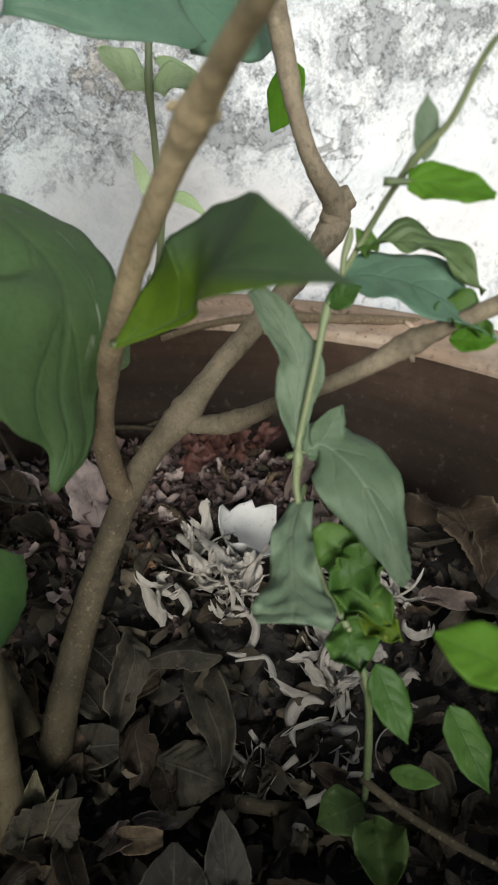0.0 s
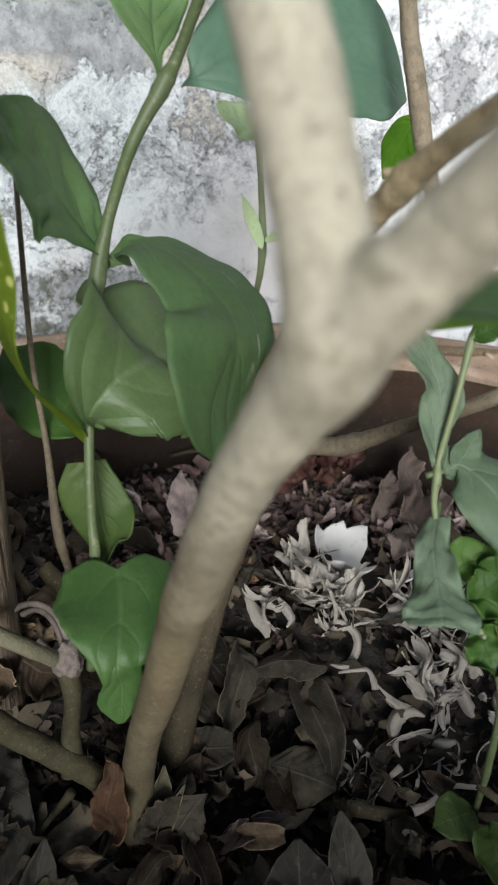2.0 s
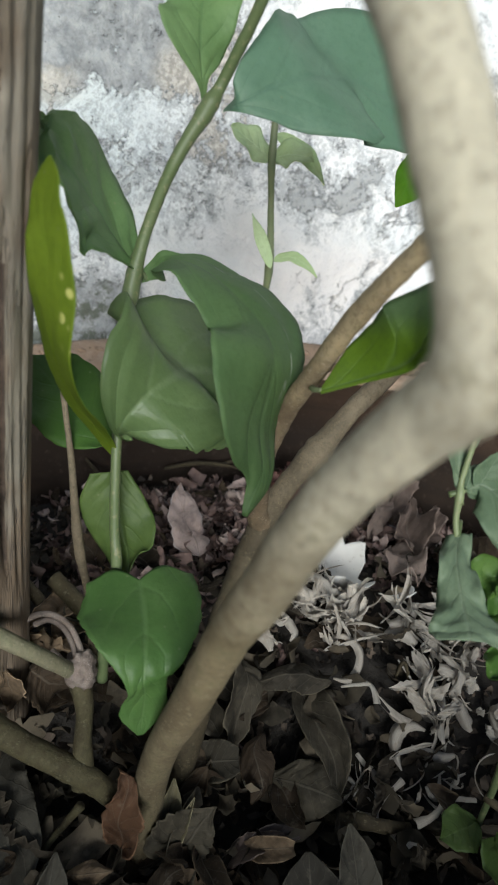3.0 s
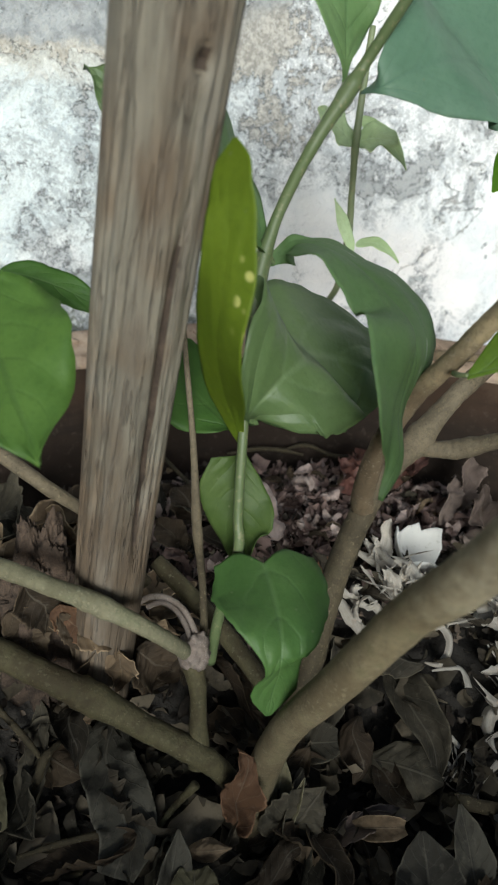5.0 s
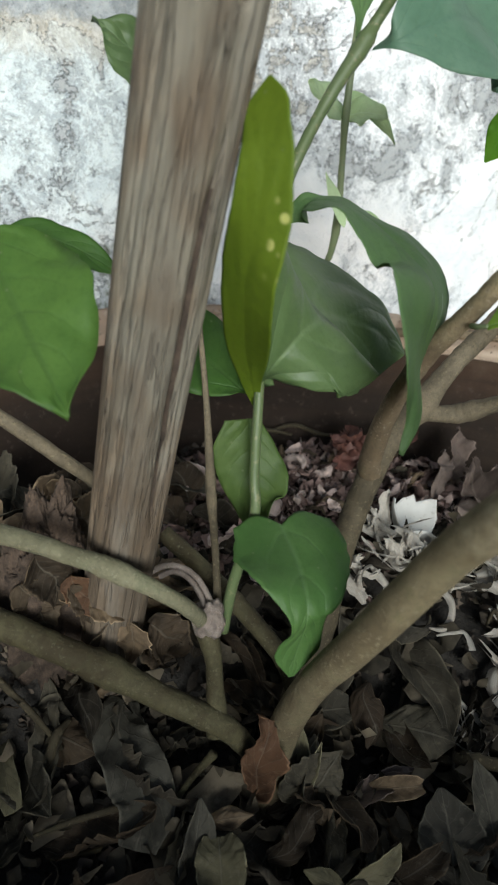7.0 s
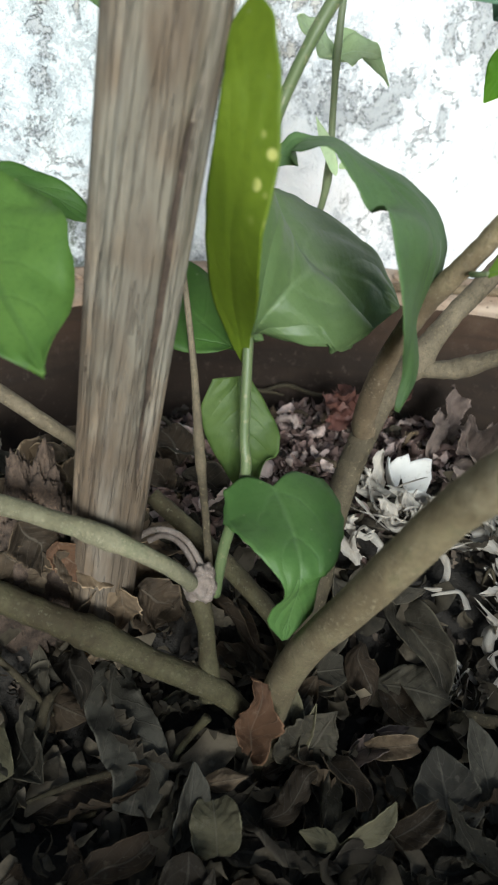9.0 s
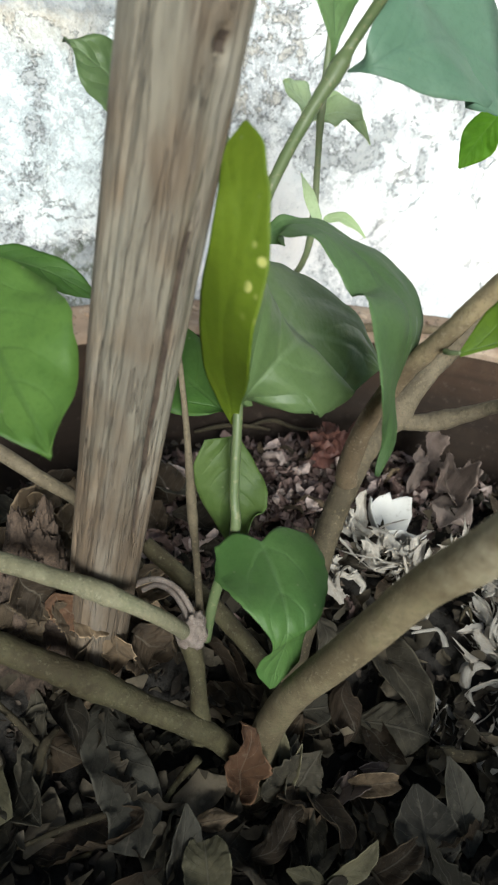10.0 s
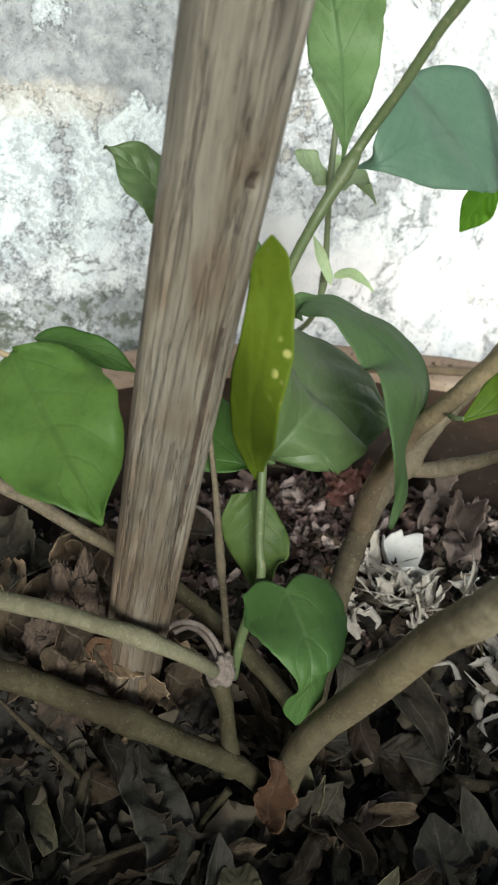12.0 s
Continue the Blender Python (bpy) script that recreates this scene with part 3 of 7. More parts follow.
def blade_bm(pts, normal, fold=0.22, wave=0.055, heart=0, low=1.0, nl=40, nw=14, seed=0.0):
    """A leaf blade along a run of (x, y, z, half width) points: puckered between its veins, with an uneven, waved margin."""
    bm = bmesh.new()
    uvl = bm.loops.layers.uv.new("UVMap")
    run = spline(pts, 12)
    steps = [run[round(i * (len(run) - 1) / nl)] for i in range(nl + 1)]
    normal = Vector(normal)
    wide = max(p[3] for p in pts) * 2
    length = sum((Vector(b[:3]) - Vector(a[:3])).length for a, b in zip(steps, steps[1:]))
    rows = []
    for i, p in enumerate(steps):
        u = i / nl
        c = Vector(p[:3])
        d = (Vector(steps[min(i + 1, nl)][:3]) - Vector(steps[max(i - 1, 0)][:3])).normalized()
        s = d.cross(normal).normalized()
        n = s.cross(d).normalized()
        w = max(p[3], wide * 0.01)
        row = []
        for j in range(nw + 1):
            v = 2 * j / nw - 1
            e = abs(v)
            ww = w * (low if v > 0 else 1) * (1 + e * (0.05 * noise.noise(Vector((u * 8, (v > 0) * 5.0, seed))) + 0.028 * noise.noise(Vector((u * 24, (v > 0) * 5.0, seed)))))
            off = s * (v * ww)
            if heart and u < 0.45:
                off -= d * math.sin(math.pi * 0.72 * e) ** 2 * length * 0.16 * heart * (1 - u / 0.45) ** 1.5
            lift = fold * ww * e ** 1.3 * 0.6
            lift += 0.022 * wide * math.sin(5 * 2 * math.pi * (u - 0.25 * e) + seed) * e * (1 - e * e) * 2
            lift += wave * wide * (1 - u ** 5) * e * e * (math.sin(u * 15 + seed * 5 + (2.1 if v > 0 else 0)) + 0.6 * noise.noise(Vector((u * 11, (v > 0) * 3.0, seed + 2))))
            lift += 0.06 * wide * noise.noise(Vector((u * 4, v * 1.5, seed + 7))) + 0.02 * wide * noise.noise(Vector((u * 12, v * 5, seed + 9)))
            lift *= low if v > 0 else 1
            row.append((bm.verts.new(c + off + n * lift), (u, j / nw)))
        rows.append(row)
    for a, b in zip(rows, rows[1:]):
        for j in range(nw):
            q = (a[j], a[j + 1], b[j + 1], b[j])
            f = bm.faces.new([x[0] for x in q])
            for lp, x in zip(f.loops, q):
                lp[uvl].uv = x[1]
    return bm


def sheet_bm(rows, normal, wave=0.03, pucker=0.02, teeth=0.03, heart=0.0, nl=84, nw=18, scallop=0.0, seed=0.0):
    """A leaf blade along rows of (x, y, z, left width, right width, roll, bend): its halves turn about the midrib by the roll and fold by the bend."""
    bm = bmesh.new()
    uvl = bm.loops.layers.uv.new("UVMap")
    rows = [tuple(r) + (0.0,) * (7 - len(r)) for r in rows]
    run = spline(rows, 16)
    nl = min(nl, len(run) - 1)
    steps = [run[round(i * (len(run) - 1) / nl)] for i in range(nl + 1)]
    normal = Vector(normal)
    wide = max(r[3] + r[4] for r in rows)
    length = sum((Vector(b[:3]) - Vector(a[:3])).length for a, b in zip(steps, steps[1:]))
    grid = []
    for i, p in enumerate(steps):
        u = i / nl
        d = (Vector(steps[min(i + 2, nl)][:3]) - Vector(steps[max(i - 2, 0)][:3])).normalized()
        s = d.cross(normal).normalized()
        n = s.cross(d)
        side = s * math.cos(p[5]) + n * math.sin(p[5])
        up = side.cross(d)
        row = []
        for j in range(nw + 1):
            v = 2 * j / nw - 1
            e, sg = abs(v), 1 if v > 0 else -1
            w = max(p[4] if v > 0 else p[3], wide * 0.006)
            w *= 1 + e * teeth * (noise.noise(Vector((u * 9, sg * 5.0, seed))) + 0.7 * noise.noise(Vector((u * 26, sg * 5.0, seed))))
            w *= 1 + scallop * e ** 4 * (abs(math.sin(math.pi * (u * 15 + 0.3 * sg))) - 0.6) * (0.5 + noise.noise(Vector((u * 6, sg, seed + 4))))
            a = p[6] * min(1.0, e * 1.5)
            q = Vector(p[:3]) + (side * (sg * math.cos(a)) + up * math.sin(a)) * (w * e)
            lift = pucker * wide * (math.sin(6 * 2 * math.pi * (u - 0.3 * e) + seed) * e * (1 - e * e) * 1.6 + 0.8 * noise.noise(Vector((u * 9, v * 4, seed + 9))))
            lift += wave * wide * math.sin(math.pi * u) * e * e * (math.sin(u * 17 + seed * 5 + (2.1 if v > 0 else 0)) + 0.8 * noise.noise(Vector((u * 13, sg * 3.0, seed + 2))))
            lift -= 0.018 * wide * math.exp(-(e / 0.12) ** 2) * (1 - u)
            lift *= min(1.0, 1.3 * (p[3] + p[4]) / wide)
            if heart and u < 0.4:
                q -= d * math.sin(math.pi * min(1, 1.05 * e)) ** 1.2 * length * heart * (1 - u / 0.4) ** 1.6
            row.append((bm.verts.new(q + up * lift), (u, j / nw)))
        grid.append(row)
    for a, b in zip(grid, grid[1:]):
        for j in range(nw):
            q = (a[j], a[j + 1], b[j + 1], b[j])
            f = bm.faces.new([x[0] for x in q])
            for lp, x in zip(f.loops, q):
                lp[uvl].uv = x[1]
    return bm


def leaf_sheet(parent, rows, normal, kind, label="", **kw):
    return thicken(part("leaf", sheet_bm(rows, normal, seed=len(bpy.data.objects) * 0.71, **kw), GREENS[kind], parent, label))


def leaf_run(parent, pts, normal, kind, label="", **kw):
    blade = thicken(part("leaf", blade_bm(pts, normal, seed=len(bpy.data.objects) * 0.71, **kw), GREENS[kind], parent, label))
    if kw.get("heart"):
        return blade
    a, b = Vector(pts[0][:3]), Vector(pts[1][:3])
    d = (b - a).normalized() * 0.004
    part("leaf_stalk", tube_bm([(*(a - d * 1.4), 0.0011), (*(a - d * 0.5), 0.0009), (*a, 0.0008), (*(a + d * 0.3), 0.0004)], 8, 3, 0.02), GREEN_STEM, blade)
    return blade


def forked_trunk(parent, material, main, side):
    """Trunk and side branch grown together into one skin, with a swollen knobbly node where they part."""
    bm = tube_bm(main[:12], 20, 6, 0.05, (), 1.3)
    other = tube_bm(side[:5], 20, 6, 0.05, (), 2.1)
    me = bpy.data.meshes.new("side_branch")
    other.to_mesh(me)
    other.free()
    bm.from_mesh(me)
    bpy.data.meshes.remove(me)
    a, b = Vector(main[9][:3]), main[9][3]
    for dx, dy, dz, r in ((0.5, -0.2, -0.5, 0.55), (-0.6, -0.5, 0.3, 0.5), (0.1, -0.7, 0.2, 0.55), (-0.5, 0.1, -0.7, 0.45), (0.75, -0.4, -0.1, 0.4), (0.55, -0.45, 0.6, 0.55), (0.2, -0.5, 0.75, 0.5)):
        bmesh.ops.create_icosphere(bm, subdivisions=2, radius=r * b, matrix=Matrix.Translation(a + Vector((dx, dy, dz)) * b * 0.75))
    ob = part("trunk", bm, material, parent)
    m = ob.modifiers.new("skin", "REMESH")
    m.mode, m.voxel_size, m.use_smooth_shade = "VOXEL", 0.0007, True
    m = ob.modifiers.new("soften", "SMOOTH")
    m.factor, m.iterations = 0.5, 28
    for run in (main[9:], side[2:]):
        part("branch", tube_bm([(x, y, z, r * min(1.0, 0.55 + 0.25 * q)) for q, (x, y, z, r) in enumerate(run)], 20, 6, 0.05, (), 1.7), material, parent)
    return ob


def dead_leaf(base, tip, width, normal, arch, material, label, **kw):
    """One dead leaf lying or standing in the litter."""
    k = len(bpy.data.objects)
    kw["fold"] = kw.get("fold", 0.3) * 2.4
    kw.setdefault("ragged", 0.13)
    kw.setdefault("shape", 0.75)
    bm = leaf_bm(base, tip, width * 1.15, normal, arch, seed=k * 0.53, nl=42, nw=18, skew=math.sin(k * 2.3), **kw)
    for v in bm.verts:
        q = v.co + Vector((k, 0, 0))
        v.co += Vector((0.2, -0.5, 0.8)) * (0.0085 * noise.noise(q * 42) + 0.0042 * noise.noise(q * 105) + 0.0020 * abs(noise.noise(q * 230)))
        v.co += Vector((1, 0.4, 0)) * 0.004 * noise.noise(q * 60 + Vector((0, 9, 0)))
    return tagged(thicken(part("dry_leaf", bm, material), 0.0003), label, "dead leaf", "dead leaves in the pot")


def loose_twig(pts, label):
    return tagged(part("twig", tube_bm(pts, 8, 5, 0.12, (1, 2), pts[0][0] * 90), DARK_BARK), label, "twig", "loose twigs")


def thicken(ob, t=0.00022):
    m = ob.modifiers.new("thickness", "SOLIDIFY")
    m.thickness, m.offset = t, 0
    return ob


def leaf(parent, base, tip, width, normal, arch, kind, label="", **kw):
    k = len(bpy.data.objects)
    ob = thicken(part("leaf", leaf_bm(base, tip, width, normal, arch, seed=k * 0.71, **kw), GREENS[kind], parent, label))
    return ob


# ---- the ground, the wall and the pot ----
def smooth(a, b, v):
    u = min(1.0, max(0.0, (v - a) / (b - a)))
    return u * u * (3 - 2 * u)


def soil_z(x, y):
    """Top of the litter in the pot."""
    k = smooth(-0.01, 0.08, x)
    a, b = 0.18 * (1 - k) + 0.14 * k, 0.27 * (1 - k) + 0.22 * k
    return 0.190 + 0.043 * smooth(a, b, y) + 0.035 * math.exp(-((x + 0.13) ** 2 + (y - 0.25) ** 2) / 0.003)


def slab(name, x0, x1, y0, y1, z0, z1, material, label, category, cuts=0, bump=0.0):
    bm = bmesh.new()
    bmesh.ops.create_cube(bm, size=1)
    for v in bm.verts:
        v.co = Vector(((x0 + x1) / 2 + v.co.x * (x1 - x0), (y0 + y1) / 2 + v.co.y * (y1 - y0), (z0 + z1) / 2 + v.co.z * (z1 - z0)))
    return tagged(part(name, bm, material, smooth=False), label, category, kind="structure")


slab("ground", -60, 60, -60, 60, -0.2, 0.0, GROUND, "grey concrete ground under the pot", "ground")
slab("wall_south", -2.2, 3.0, -3.2, -3.0, 0, 0.45, PLASTER, "plain low parapet wall closing the yard", "wall")
slab("wall_west", -2.15, -2.0, -3.0, 0.485, 0, 2.0, PLASTER, "plain plastered side wall of the yard", "wall")

POT_X, POT_Y = -0.0156, 0.146


def build_wall():
    """The old wall behind the pot, with worn hollows and flaked edges in its face."""
    bm = bmesh.new()
    wy, thick = 0.4885, 0.16
    xs = [-2.15 + 0.1 * i for i in range(18)] + [-0.35 + 0.008 * i for i in range(126)] + [0.66 + 0.11 * i for i in range(15)]
    zs = [0.0, 0.1, 0.2] + [0.24 + 0.008 * i for i in range(60)] + [0.8, 1.0, 1.3, 1.6, 2.0, 2.4]
    grid = []
    for z in zs:
        row = []
        for x in xs:
            p = Vector((x, z, 0))
            d = 0.006 * noise.noise(p * 7) + 0.003 * noise.noise(p * 22)
            flake = noise.noise(p * 15 + Vector((5, 2, 0)))
            d += 0.0022 * smooth(0.05, 0.14, flake)
            # mortar lines show through as shallow steps
            d += 0.0035 * math.exp(-((z - 0.452 - 0.006 * noise.noise(p * 20)) / 0.004) ** 2) * smooth(0.05, -0.05, x)
            row.append(bm.verts.new((x, wy + d, z)))
        grid.append(row)
    for a, b in zip(grid, grid[1:]):
        for i in range(len(xs) - 1):
            bm.faces.new((a[i], a[i + 1], b[i + 1], b[i]))
    back = [bm.verts.new(c) for c in ((xs[0], wy + thick, 0), (xs[-1], wy + thick, 0), (xs[-1], wy + thick, 2.4), (xs[0], wy + thick, 2.4))]
    bm.faces.new(back[::-1])
    top = grid[-1]
    bm.faces.new([*top, back[2], back[3]])
    bm.faces.new([*[r[0] for r in grid[::-1]], back[0], back[3]][::-1])
    bm.faces.new([*[r[-1] for r in grid], back[2], back[1]][::-1])
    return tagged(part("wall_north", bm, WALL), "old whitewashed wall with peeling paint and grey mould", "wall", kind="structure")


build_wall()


def build_pot():
    pot = thing("flower_pot", "large round weathered clay pot with a wide flanged rim", "pot")
    pot.location = (POT_X, POT_Y, 0)

    def lathe(profile, closed, seg=144, wob=0.0012):
        bm = bmesh.new()
        rings = []
        for r, z in profile:
            ring = []
            for j in range(seg):
                a = 2 * math.pi * j / seg
                p = Vector((math.cos(a), math.sin(a), 0)) * r + Vector((0, 0, z))
                f = wob * noise.noise(p * 9) + 0.0006 * noise.noise(p * 60)
                ring.append(bm.verts.new((p.x * (1 + f / max(r, 0.01)), p.y * (1 + f / max(r, 0.01)), p.z + f)))
            rings.append(ring)
        for a, b in zip(rings, rings[1:]):
            for j in range(seg):
                bm.faces.new((a[j], a[(j + 1) % seg], b[(j + 1) % seg], b[j]))
        if closed:
            for j in range(seg):
                bm.faces.new((rings[-1][j], rings[-1][(j + 1) % seg], rings[0][(j + 1) % seg], rings[0][j]))
        return bm
    body = [(0.2795, 0.3000), (0.276, 0.288), (0.268, 0.262), (0.257, 0.22), (0.247, 0.18), (0.20, 0.03), (0.05, 0.025),
            (0.05, 0.0), (0.205, 0.0), (0.215, 0.008), (0.255, 0.14), (0.281, 0.25), (0.288, 0.288)]
    bm = lathe(body, False)
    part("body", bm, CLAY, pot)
    rim = [(0.2795, 0.300), (0.2800, 0.3045), (0.2820, 0.3070), (0.286, 0.3078), (0.290, 0.3085), (0.296, 0.3118), (0.303, 0.3165),
           (0.308, 0.3170), (0.3115, 0.3150), (0.3125, 0.311), (0.311, 0.304), (0.306, 0.296), (0.296, 0.288), (0.2885, 0.287), (0.281, 0.292)]
    bm = lathe(rim, True)
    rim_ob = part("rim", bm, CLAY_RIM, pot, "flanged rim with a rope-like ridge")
    # the rope-like ridge along the rim's outer edge
    bm = bmesh.new()
    beads = 150
    for k in range(beads):
        a = 2 * math.pi * k / beads
        m = Matrix.Translation((0.2985 * math.cos(a), 0.2985 * math.sin(a), 0.3130)) @ Euler((0.5, 0, a + 0.5)).to_matrix().to_4x4() @ Matrix.Diagonal((0.0034, 0.0056, 0.0020, 1))
        bmesh.ops.create_icosphere(bm, subdivisions=1, radius=1, matrix=m)
    part("rope_ridge", bm, CLAY_RIM, rim_ob)
    return pot


build_pot()


def build_soil():
    bm = bmesh.new()
    rings = []
    for i in range(46):
        r = 0.2485 * i / 45
        ring = []
        for j in range(120):
            a = 2 * math.pi * j / 120
            x, y = POT_X + r * math.cos(a), POT_Y + r * math.sin(a)
            p = Vector((x, y, 0))
            z = soil_z(x, y) - 0.010 + 0.006 * noise.noise(p * 30) + 0.003 * noise.noise(p * 110)
            ring.append(bm.verts.new((x, y, z)))
            if i == 0:
                break
        rings.append(ring)
    for j in range(120):
        bm.faces.new((rings[0][0], rings[1][j], rings[1][(j + 1) % 120]))
    for a, b in zip(rings[1:], rings[2:]):
        for j in range(120):
            bm.faces.new((a[j], b[j], b[(j + 1) % 120], a[(j + 1) % 120]))
    return tagged(part("soil", bm, SOIL), "dark damp soil filling the clay pot", "soil", kind="stuff")


build_soil()


# ---- the pole ----
def build_stake():
    """A weathered wooden pole pushed into the soil, with long drying cracks and one knot."""
    foot, head = Vector((-0.0978, 0.2301, 0.1785)), Vector((-0.0518, 0.1428, 0.6193))
    d = (head - foot).normalized()
    L = (head - foot).length
    side = d.cross(Vector((0, 1, 0))).normalized()
    front = side.cross(d)
    bm = bmesh.new()
    seg, n = 132, 300
    deep = set()
    cracks = [(-0.62, 0.13, 0.27, 0.0062), (-0.90, 0.12, 0.22, 0.0020), (-0.75, 0.26, 0.46, 0.0020), (0.55, 0.1, 0.26, 0.0015), (-1.1, 0.12, 0.45, 0.0014), (0.1, 0.25, 0.46, 0.0012), (1.2, 0.0, 0.4, 0.0016), (2.4, 0.0, 0.45, 0.002), (-2.2, 0.1, 0.4, 0.0018)]
    rings = []
    for i in range(n + 1):
        z = L * i / n
        r0 = 0.0133 + 0.0019 * z / L
        bow = 0.0031 * 4 * (z / L) * (1 - z / L)
        ring = []
        for j in range(seg):
            a = 2 * math.pi * j / seg
            r = r0 * (1 + 0.05 * math.sin(2 * a + z * 9) + 0.03 * noise.noise(Vector((math.cos(a) * 2, math.sin(a) * 2, z * 14))))
            r -= 0.0006 * max(0, noise.noise(Vector((math.cos(a) * 7, math.sin(a) * 7, z * 18))))
            for ca, z0, z1, dep in cracks:
                if z0 < z < z1:
                    da = math.atan2(math.sin(a - ca - 0.25 * math.sin(z * 11 + ca)), math.cos(a - ca - 0.25 * math.sin(z * 11 + ca)))
                    cut = dep * math.exp(-(da / (0.11 if dep > 0.003 else 0.06)) ** 2) * min(1, (z - z0) * 25, (z1 - z) * 25)
                    cut *= 0.65 + 0.7 * abs(noise.noise(Vector((z * 60, ca, 0))))
                    r -= cut
                    if cut > 0.0016:
                        deep.add((i, j))
            kd = math.hypot((a + 0.28 if a < math.pi else a - 2 * math.pi + 0.28) * r0, (z - 0.292) * 0.7)
            r += 0.0011 * math.exp(-(kd / 0.0055) ** 2) - 0.0034 * math.exp(-(kd / 0.0019) ** 2)
            if kd < 0.0019:
                deep.add((i, j))
            ring.append(bm.verts.new((math.sin(a) * r + bow, math.cos(a) * r, z)))
        rings.append(ring)
    for i, (a, b) in enumerate(zip(rings, rings[1:])):
        for j in range(seg):
            f = bm.faces.new((a[j], a[(j + 1) % seg], b[(j + 1) % seg], b[j]))
            f.material_index = 1 if (i, j) in deep and (i, (j + 1) % seg) in deep else 0
    bm.faces.new(rings[0][::-1])
    bm.faces.new(rings[-1])
    bmesh.ops.recalc_face_normals(bm, faces=bm.faces)
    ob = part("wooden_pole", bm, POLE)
    ob.data.materials.append(POLE_CRACK)
    m = Matrix((side, -front, d)).transposed().to_4x4()
    ob.matrix_world = Matrix.Translation(foot) @ m
    return tagged(ob, "weathered grey-brown wooden pole with long cracks, set in the soil", "pole")


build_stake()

# ---- living plants ----
shrub = thing("shrub", "pale-barked woody shrub forking close above the litter", "shrub")
woody = thing("shrub", "brown woody shrub with side twigs and a large leaf", "shrub")
vine = thing("climbing_plant", "green-stemmed climber with broad dark green leaves", "plant")
twiner = thing("climbing_plant", "slender pale green climber with drooping wilted leaves", "plant")
sprout = thing("seedling", "thin upright green seedling with small pale leaves by the wall", "plant")
prone = thing("shrub", "grey-brown low branches of a shrub lying over dead leaves", "shrub")
leafy = thing("shrub", "thin brown twig with one broad bright green leaf", "shrub")
shoot = thing("seedling", "thin straight brown shoot beside the wooden pole", "plant")
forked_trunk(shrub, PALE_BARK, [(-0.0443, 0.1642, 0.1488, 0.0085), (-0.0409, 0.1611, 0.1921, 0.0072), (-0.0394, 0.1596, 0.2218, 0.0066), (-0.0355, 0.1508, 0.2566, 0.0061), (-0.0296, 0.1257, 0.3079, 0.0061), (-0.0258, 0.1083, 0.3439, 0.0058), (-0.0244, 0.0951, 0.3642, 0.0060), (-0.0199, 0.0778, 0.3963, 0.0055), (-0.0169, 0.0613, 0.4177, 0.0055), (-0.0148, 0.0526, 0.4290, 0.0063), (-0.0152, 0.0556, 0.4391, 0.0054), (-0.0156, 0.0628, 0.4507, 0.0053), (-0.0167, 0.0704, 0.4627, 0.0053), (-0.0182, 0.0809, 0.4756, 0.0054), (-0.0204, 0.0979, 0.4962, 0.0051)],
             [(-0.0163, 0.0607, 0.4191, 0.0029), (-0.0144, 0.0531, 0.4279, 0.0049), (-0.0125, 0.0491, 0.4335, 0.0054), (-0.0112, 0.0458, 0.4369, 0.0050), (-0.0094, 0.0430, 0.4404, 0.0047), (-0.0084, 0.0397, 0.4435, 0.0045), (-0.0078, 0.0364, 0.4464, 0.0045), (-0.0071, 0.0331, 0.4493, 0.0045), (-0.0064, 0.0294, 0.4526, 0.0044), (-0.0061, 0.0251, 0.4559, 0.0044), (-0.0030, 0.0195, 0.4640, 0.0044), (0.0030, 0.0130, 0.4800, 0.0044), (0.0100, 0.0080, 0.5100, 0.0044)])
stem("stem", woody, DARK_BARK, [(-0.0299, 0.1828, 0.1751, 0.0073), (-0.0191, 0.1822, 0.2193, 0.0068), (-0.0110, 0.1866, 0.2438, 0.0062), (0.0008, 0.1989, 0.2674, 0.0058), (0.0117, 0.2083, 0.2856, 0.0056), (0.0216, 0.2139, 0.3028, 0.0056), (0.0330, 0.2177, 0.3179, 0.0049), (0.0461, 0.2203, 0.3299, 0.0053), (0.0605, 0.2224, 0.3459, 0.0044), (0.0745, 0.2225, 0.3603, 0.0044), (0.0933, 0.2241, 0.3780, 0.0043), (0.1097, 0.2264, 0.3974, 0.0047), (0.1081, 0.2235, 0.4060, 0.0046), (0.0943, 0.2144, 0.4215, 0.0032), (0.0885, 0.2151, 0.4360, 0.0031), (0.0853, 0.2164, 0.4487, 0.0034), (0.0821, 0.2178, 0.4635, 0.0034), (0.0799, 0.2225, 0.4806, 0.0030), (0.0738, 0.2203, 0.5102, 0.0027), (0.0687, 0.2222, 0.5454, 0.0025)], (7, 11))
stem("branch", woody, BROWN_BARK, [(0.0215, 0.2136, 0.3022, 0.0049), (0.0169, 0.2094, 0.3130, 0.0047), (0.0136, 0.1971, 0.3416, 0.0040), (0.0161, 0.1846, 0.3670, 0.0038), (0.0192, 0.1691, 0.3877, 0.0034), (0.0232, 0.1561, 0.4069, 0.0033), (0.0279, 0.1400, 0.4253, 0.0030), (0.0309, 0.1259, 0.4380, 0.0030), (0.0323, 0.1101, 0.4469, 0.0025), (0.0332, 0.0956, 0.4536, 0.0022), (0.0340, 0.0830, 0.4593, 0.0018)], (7,))
